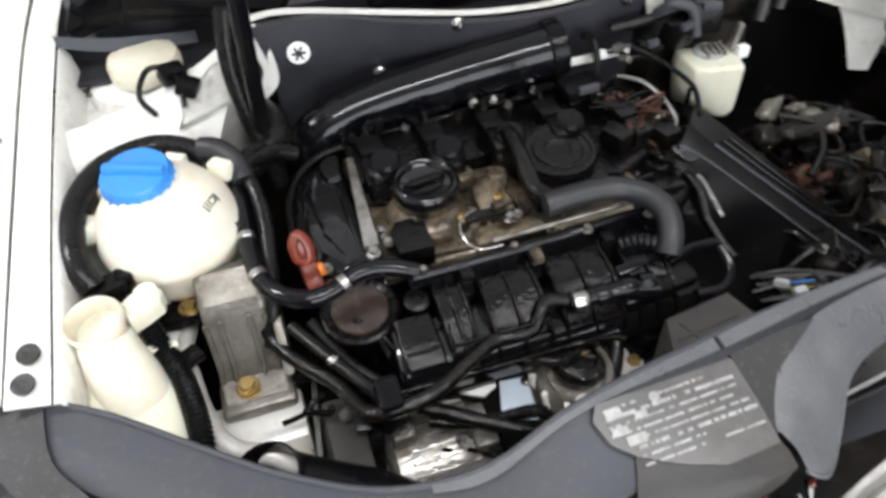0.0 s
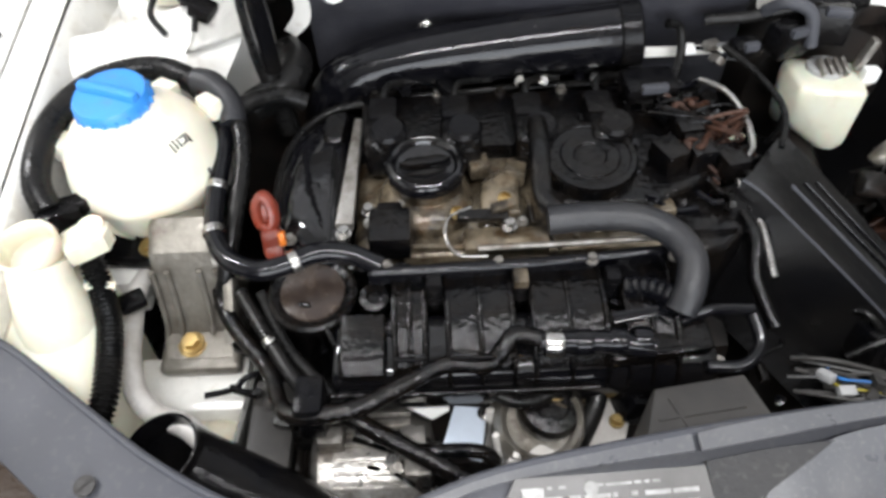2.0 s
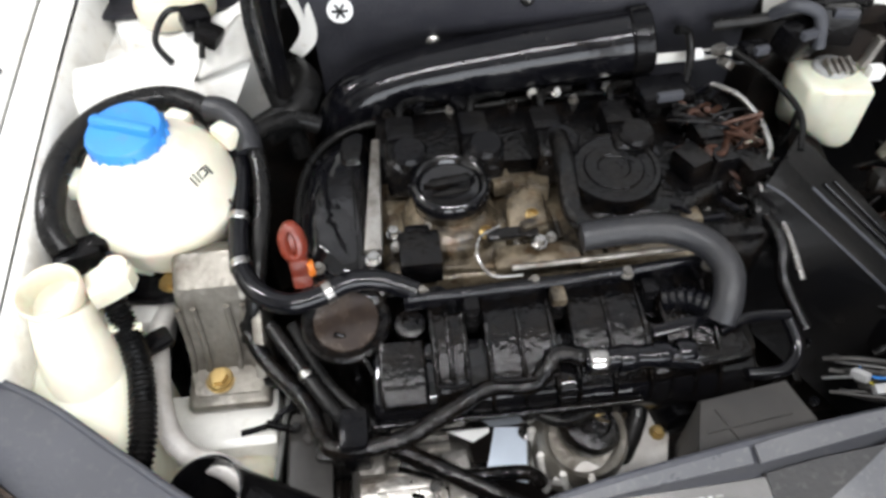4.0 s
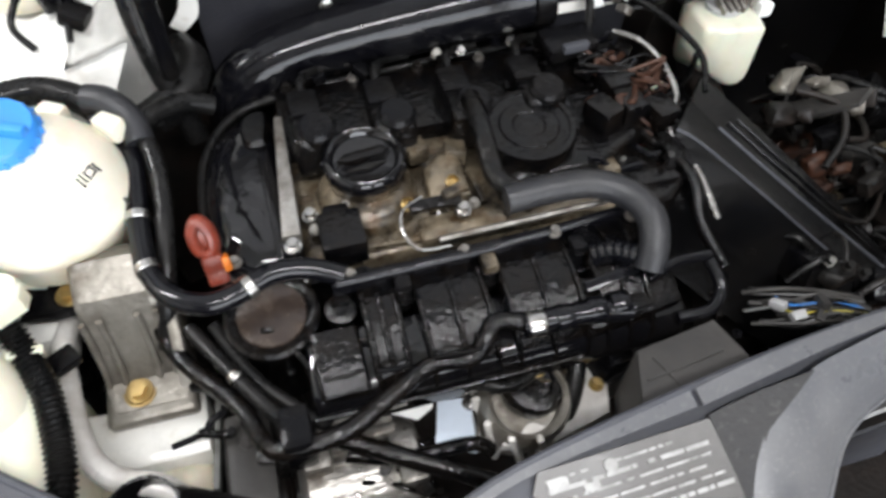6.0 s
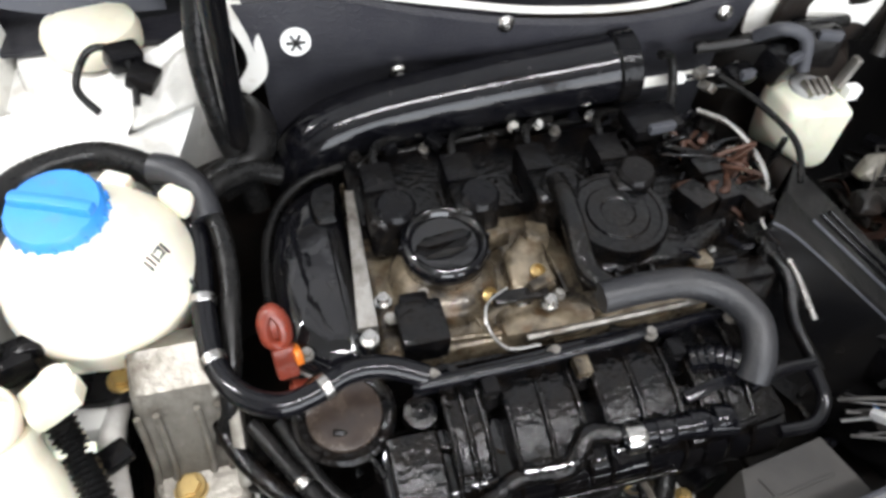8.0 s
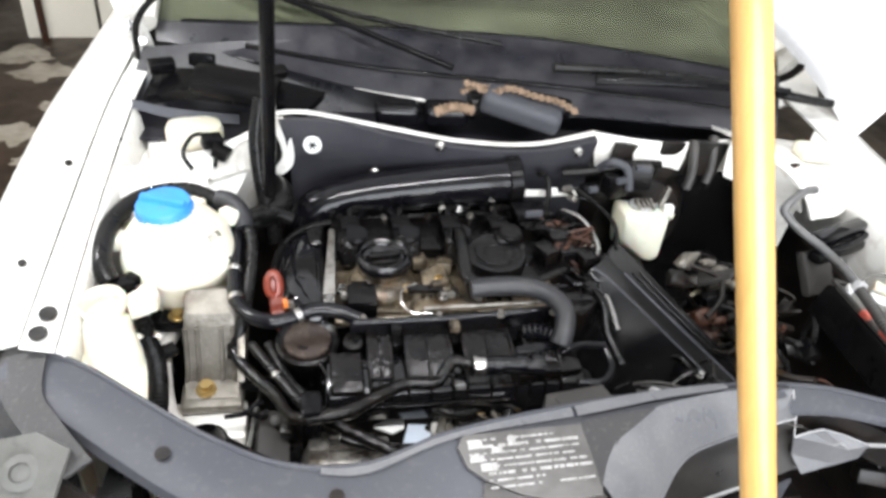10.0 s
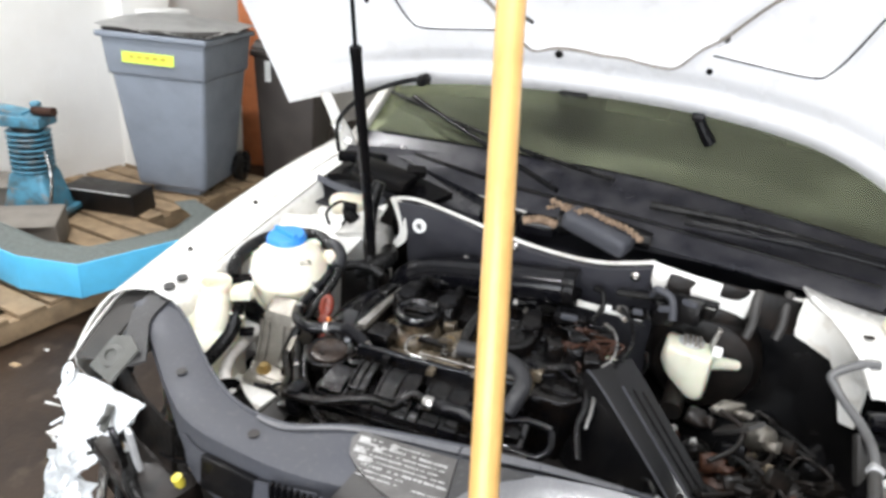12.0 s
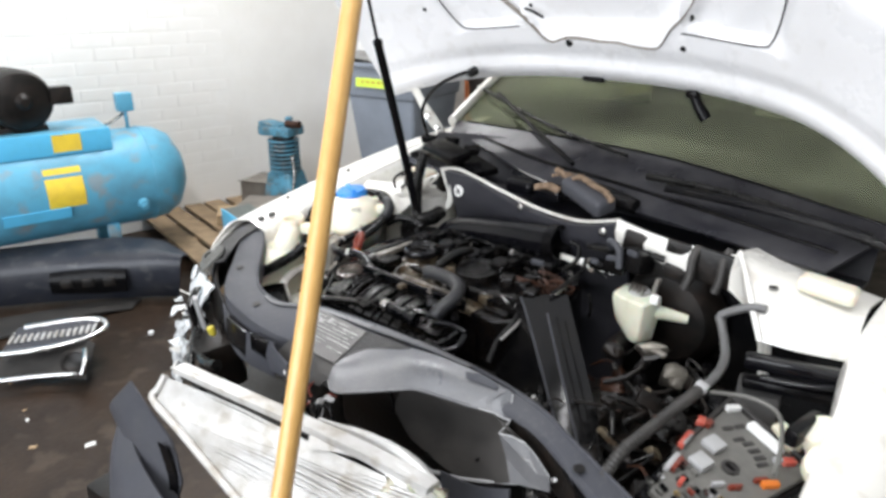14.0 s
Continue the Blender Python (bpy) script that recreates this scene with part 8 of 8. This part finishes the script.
part("drain_boss", lathe([(0.03, 0), (0.03, 0.03), (0.015, 0.035), (0.015, 0.05), (0, 0.05)], (0.0, -0.25, 0.30), (0, -1, -0.3), 20), SKYBLUE, comp)
part("platform", box((-0.52, 0, 0.70), (0.86, 0.36, 0.012), 0.004), SKYBLUE, comp)
part("platform_side", box((-0.52, -0.18, 0.650), (0.86, 0.012, 0.11), 0.004), LIGHTBLUE, comp)
part("label", box((-0.30, -0.188, 0.652), (0.13, 0.004, 0.085), 0), LABELY, comp, "yellow warning label")
part("label", ribbon([[(-0.44, -0.222, 0.54), (-0.27, -0.222, 0.54)], [(-0.44, -0.264, 0.43), (-0.27, -0.264, 0.43)], [(-0.44, -0.254, 0.345), (-0.27, -0.254, 0.345)]], 0.003, across=4), LABELY, comp, "worn yellow label")
part("label", box((-0.5, -0.262, 0.32), (0.30, 0.006, 0.06), 0, pose(0, 0, 0, 18)), LIGHTBLUE, comp)
part("gauge_box", box((0.04, 0.0, 0.80), (0.085, 0.07, 0.10), 0.012), SKYBLUE, comp, "blue pressure switch box")
part("gauge_pipe", tube([(0.04, 0, 0.76), (0.04, 0.0, 0.70), (0.04, 0.0, 0.64)], 0.010, 10), SKYBLUE, comp)
part("gauge_pipe", tube([(0.03, 0, 0.74), (-0.04, 0.0, 0.70), (-0.12, 0.0, 0.68)], 0.008, 10), STEEL, comp)
part("motor", lathe([(0.11, -0.16), (0.145, -0.14), (0.15, 0.10), (0.135, 0.14), (0.09, 0.16), (0.04, 0.165), (0.02, 0.19), (0, 0.19)], (-0.46, 0.03, 0.86), (0.12, -1, 0), 32), DARK, comp, "black electric motor")
part("motor_box", box((-0.27, -0.08, 0.875), (0.10, 0.08, 0.085), 0.01), DARK, comp)
part("motor_foot", box((-0.46, 0.0, 0.715), (0.22, 0.16, 0.04), 0.008), DARK, comp)
for x in (-0.15, -1.0):
    for y in (-0.16, 0.16):
        part("foot", box((x, y, 0.09), (0.06, 0.05, 0.20), 0.008), SKYBLUE, comp)
# compressor pump on the pallet
pump = thing("compressor_pump", (-2.86, 1.72, 0.14), "dirty blue finned compressor pump standing on a pallet", "compressor pump", turn=20, local=True)
part("crankcase", tapered(0.24, 0.20, 0.15, 0.15, 0.0, 0.20, 0.02), PUMPB, pump)
part("base", box((0, 0, 0.012), (0.28, 0.24, 0.024), 0.006), PUMPB, pump)
part("cylinder", lathe([(0.062, 0.18), (0.062, 0.42), (0, 0.42)], (0, 0, 0)), DARK, pump)
for k in range(8):
    part("fin", lathe([(0.088, 0), (0.09, 0.003), (0.09, 0.006), (0.088, 0.009)], (0, 0, 0.205 + 0.024 * k), (0, 0, 1), 28), PUMPB, pump)
part("head", box((0.0, 0, 0.43), (0.19, 0.15, 0.05), 0.010), PUMPB, pump)
part("head_plate", box((-0.06, 0, 0.462), (0.14, 0.10, 0.02), 0.006, pose(0, 0, 0, 0, 6)), PUMPB, pump)
part("valve", lathe([(0.022, 0), (0.022, 0.05), (0.016, 0.055), (0, 0.055)], (0.05, 0, 0.455), (0, 0, 1), 18), PUMPB, pump)
part("rusty_pipe", tube([(0.05, -0.02, 0.475), (0.10, -0.03, 0.475), (0.15, -0.04, 0.48)], 0.020, 12), RUST, pump, "rusty pipe stub")
part("filter", lathe([(0.018, 0), (0.022, 0.01), (0.022, 0.05), (0, 0.055)], (-0.13, -0.02, 0.40), (0, 0, 1), 16), PUMPB, pump)
part("pipe", tube([(0.09, -0.05, 0.30), (0.12, -0.08, 0.2), (0.11, -0.1, 0.08)], 0.008, 10), STEEL, pump)


pump.scale = (1.15, 1.15, 1.15)


def pallet(at, turn, nx, length, width):
    p = thing("pallet", at, "weathered wooden pallet on the workshop floor", "pallet", "pallets", turn=turn, local=True)
    for y in (-width / 2 + 0.05, 0, width / 2 - 0.05):
        part("bearer", box((0, y, 0.055), (length, 0.09, 0.085), 0.006), PALLETW, p)
    step_x = length / nx
    for k in range(nx):
        random.seed(300 + k)
        part("board", box((-length / 2 + step_x * (k + 0.5), random.uniform(-0.01, 0.01), 0.109), (step_x - 0.03, width, 0.021), 0.003, pose(0, 0, 0, 0, 0, random.uniform(-1, 1))), PALLETW, p)
    return p


pallet((-2.72, 1.42, 0.0), WALL_TURN, 8, 1.15, 1.45)
pallet((-2.78, 2.50, 0.0), WALL_TURN, 7, 0.98, 0.92)
# compressor belt guard lying on the pallet
guard = thing("belt_guard", (-2.1, 1.45, 0.12), "light blue belt guard with grey mesh on a pallet", "machine guard")
OUT = [(-2.62, 1.12), (-2.20, 1.06), (-1.93, 1.12), (-1.74, 1.62), (-1.83, 1.88), (-2.06, 1.98)]
rim = bmesh.new()
for (x0, y0), (x1, y1) in zip(OUT[:-2], OUT[1:-1]):
    d = Vector((x1 - x0, y1 - y0, 0))
    box(((x0 + x1) / 2, (y0 + y1) / 2, 0.215), (d.length + 0.01, 0.008, 0.15), 0.002, pose(0, 0, 0, 0, 0, math.degrees(math.atan2(d.y, d.x))), bm=rim)
part("rim", rim, LIGHTBLUE, guard)
part("mesh_face", prism(OUT + [(-2.12, 1.90), (-1.93, 1.80), (-1.88, 1.62), (-2.03, 1.27), (-2.22, 1.22), (-2.6, 1.28)], 0.283, 0.287, 0), MESHG, guard, "grey wire mesh face")
part("mesh_edge", tube([(-2.06, 1.98, 0.287), (-2.12, 1.90, 0.287), (-1.93, 1.80, 0.287), (-1.88, 1.62, 0.287), (-2.03, 1.27, 0.287), (-2.22, 1.22, 0.287), (-2.6, 1.28, 0.287)], 0.005, 8, 1), MESHG, guard)
# clutter by the wall
for at, s, r, mt, lb, ct in (((-3.05, 1.72, 0.12), (0.34, 0.26, 0.16), 25, GREYCARD, "crumpled grey-brown cardboard box", "cardboard box"), ((-2.62, 1.42, 0.12), (0.36, 0.30, 0.14), 40, GREYCARD, "torn grey cardboard box on the pallet", "cardboard box"),
                            ((-2.68, 2.0, 0.12), (0.44, 0.20, 0.12), 12, DARK, "dark toolbox with a white label", "toolbox"), ((-2.85, 1.36, 0.12), (0.30, 0.22, 0.06), 60, CARDB, "flat brown cardboard piece", "cardboard")):
    bx = thing(ct.replace(" ", "_"), at, lb, ct, turn=r, local=True)
    part("box", tapered(s[0], s[1], s[0] * 0.95, s[1] * 1.02, 0.0, s[2], 0.006), mt, bx)
    part("flap", box((0, -s[1] * 0.55, s[2]), (s[0] * 0.9, s[1] * 0.25, 0.004), 0.001, pose(0, 0, 0, -25)), WHITEP if ct == "toolbox" else mt, bx)
# removed bumper cover standing on the floor
bump = thing("bumper_cover", (-2.45, 0.380, 0.0), "dark plastic bumper cover lying on the floor", "bumper", turn=0)
part("cover", ribbon([[(-2.15, 0.680, 0.25), (-2.40, 0.640, 0.275), (-2.62, 0.440, 0.28), (-2.80, 0.150, 0.27), (-2.98, -0.240, 0.26)],
                      [(-2.14, 0.640, 0.25), (-2.28, 0.560, 0.265), (-2.47, 0.360, 0.265), (-2.68, 0.060, 0.26), (-2.90, -0.320, 0.25)],
                      [(-2.13, 0.620, 0.20), (-2.24, 0.530, 0.215), (-2.42, 0.320, 0.215), (-2.63, 0.020, 0.21), (-2.86, -0.360, 0.20)],
                      [(-2.16, 0.620, 0.10), (-2.25, 0.530, 0.10), (-2.43, 0.320, 0.10), (-2.64, 0.020, 0.10), (-2.87, -0.360, 0.10)],
                      [(-2.22, 0.630, 0.012), (-2.30, 0.550, 0.012), (-2.47, 0.340, 0.012), (-2.68, 0.040, 0.012), (-2.90, -0.340, 0.012)]], 0.006, across=4), BUMPER, bump)
part("fog_lamp_frame", ribbon([[(-2.315, 0.425, 0.19), (-2.41, 0.305, 0.20), (-2.53, 0.145, 0.19)], [(-2.30, 0.415, 0.15), (-2.395, 0.290, 0.15), (-2.515, 0.130, 0.15)], [(-2.32, 0.420, 0.085), (-2.42, 0.300, 0.08), (-2.54, 0.140, 0.09)]], 0.012, across=3), BLACK, bump)
for k in range(3):
    part("slot", box((-2.345 - 0.06 * k, 0.350 - 0.08 * k, 0.145), (0.06, 0.025, 0.05), 0.012, pose(0, 0, 0, 0, 0, 53)), DARK, bump)
part("lower_lip", ribbon([[(-2.33, 0.480, 0.012), (-2.46, 0.280, 0.012), (-2.60, -0.120, 0.012)], [(-2.25, 0.400, 0.012), (-2.30, 0.180, 0.03), (-2.36, -0.180, 0.012)]], 0.006), CARD, bump)
grl = thing("chrome_grille", (-1.810, 0.000, 0.0), "dusty chrome-edged lower grille lying on the floor", "grille")
part("frame", tube([(-2.030, -0.110, 0.17), (-1.950, 0.050, 0.175), (-1.890, 0.145, 0.165), (-1.830, 0.140, 0.15), (-1.810, 0.050, 0.14), (-1.850, -0.100, 0.135), (-1.930, -0.250, 0.135)], 0.012, 12), CHROME, grl)
part("mesh", ribbon([[(-2.040, -0.130, 0.165), (-1.950, 0.040, 0.165), (-1.880, 0.135, 0.155)], [(-1.930, -0.230, 0.13), (-1.850, -0.080, 0.13), (-1.825, 0.090, 0.135)]], 0.01), GREY, grl)
for k in range(14):
    f = k / 13
    part("bar", box((-1.990 + 0.13 * f, -0.170 + 0.28 * f, 0.158), (0.012, 0.10, 0.010), 0.002, pose(0, 0, 0, 0, 0, 60)), FINS, grl)
part("lower_frame", tube([(-1.870, -0.310, 0.06), (-1.790, -0.170, 0.06), (-1.690, -0.050, 0.065), (-1.635, -0.035, 0.08), (-1.650, -0.010, 0.12), (-1.730, 0.020, 0.13)], 0.010, 12), CHROME, grl)
part("lamp_hole", lathe([(0.05, 0), (0.055, 0.02), (0.04, 0.03), (0, 0.01)], (-1.730, -0.020, 0.09), (0.6, -0.4, 0.5), 24), DARK, grl)
part("skirt", ribbon([[(-2.040, -0.150, 0.13), (-1.890, 0.030, 0.13), (-1.750, 0.070, 0.13)], [(-1.940, -0.290, 0.03), (-1.790, -0.110, 0.03), (-1.670, -0.010, 0.03)]], 0.006), CARD, grl)
for k, (x, y, r) in enumerate(((-2.35, 2.95, 0.42), (-2.15, 2.72, 0.22), (-1.72, 3.5, 0.17), (-1.62, 2.72, 0.13), (-1.9, 3.75, 0.2), (-1.55, 3.05, 0.07), (-2.0, 3.3, 0.16), (-1.5, 2.45, 0.06))):
    rnd = random.Random(60 + k)
    edge_k = [(x + r * rnd.uniform(0.5, 1.1) * math.cos(a), y + r * rnd.uniform(0.5, 1.1) * math.sin(a)) for a in (2 * math.pi * q / 22 for q in range(22))]
    solo("floor_patch", prism(edge_k, -0.002, 0.0035, 0.0), PALEFLOOR, "pale irregular patch on the floor", "floor patch", kind="stuff")
random.seed(77)
for k in range(26):
    x, y = random.uniform(-2.3, -1.0), random.uniform(-0.7, 1.0)
    deb = part("floor_debris", prism([(-0.02, -0.008), (0.018, -0.012), (0.022, 0.008), (-0.012, 0.012)], 0, 0.005, 0, m=pose(x, y, 0.0, 0, 0, random.uniform(0, 360)) @ Matrix.Scale(random.uniform(0.3, 1.1), 4)), random.choice((WHITEP, RAG, LENS, CARDB)))
    tagged(deb, "small pale crash fragment on the wet floor", "debris", "crash fragments")
# ---- bricks of the painted wall ----
random.seed(9)
BW, BH = 0.225, 0.078
brick_me = []
for k in range(3):
    b = box((0, 0, 0), (BW - 0.010, 0.02, BH - 0.009), 0.0015, seg=1)
    me = bpy.data.meshes.new("brick")
    b.to_mesh(me)
    b.free()
    me.materials.append(WALLW)
    brick_me.append(me)
rest = bmesh.new()
count = 0
for j in range(40):
    for i in range(-8, 18):
        x = (i + 0.5 * (j % 2)) * BW
        z = BH * (j + 0.5)
        if z > 3.3:
            continue
        near = -1.6 < x < 2.6 and 0.3 < z < 1.95
        q = Vector((x, 0.0387 + random.uniform(-0.0007, 0.0007), z))
        if near and count < 300:
            ob = new("brick", brick_me[count % 3])
            ob.parent = wall_left
            ob.matrix_local = Matrix.Translation(q)
            count += 1
        else:
            box(q, (BW - 0.010, 0.02, BH - 0.009), 0, bm=rest)
br = part("brickwork", rest, WALLW, wall_left)
br["kind"] = "stuff"
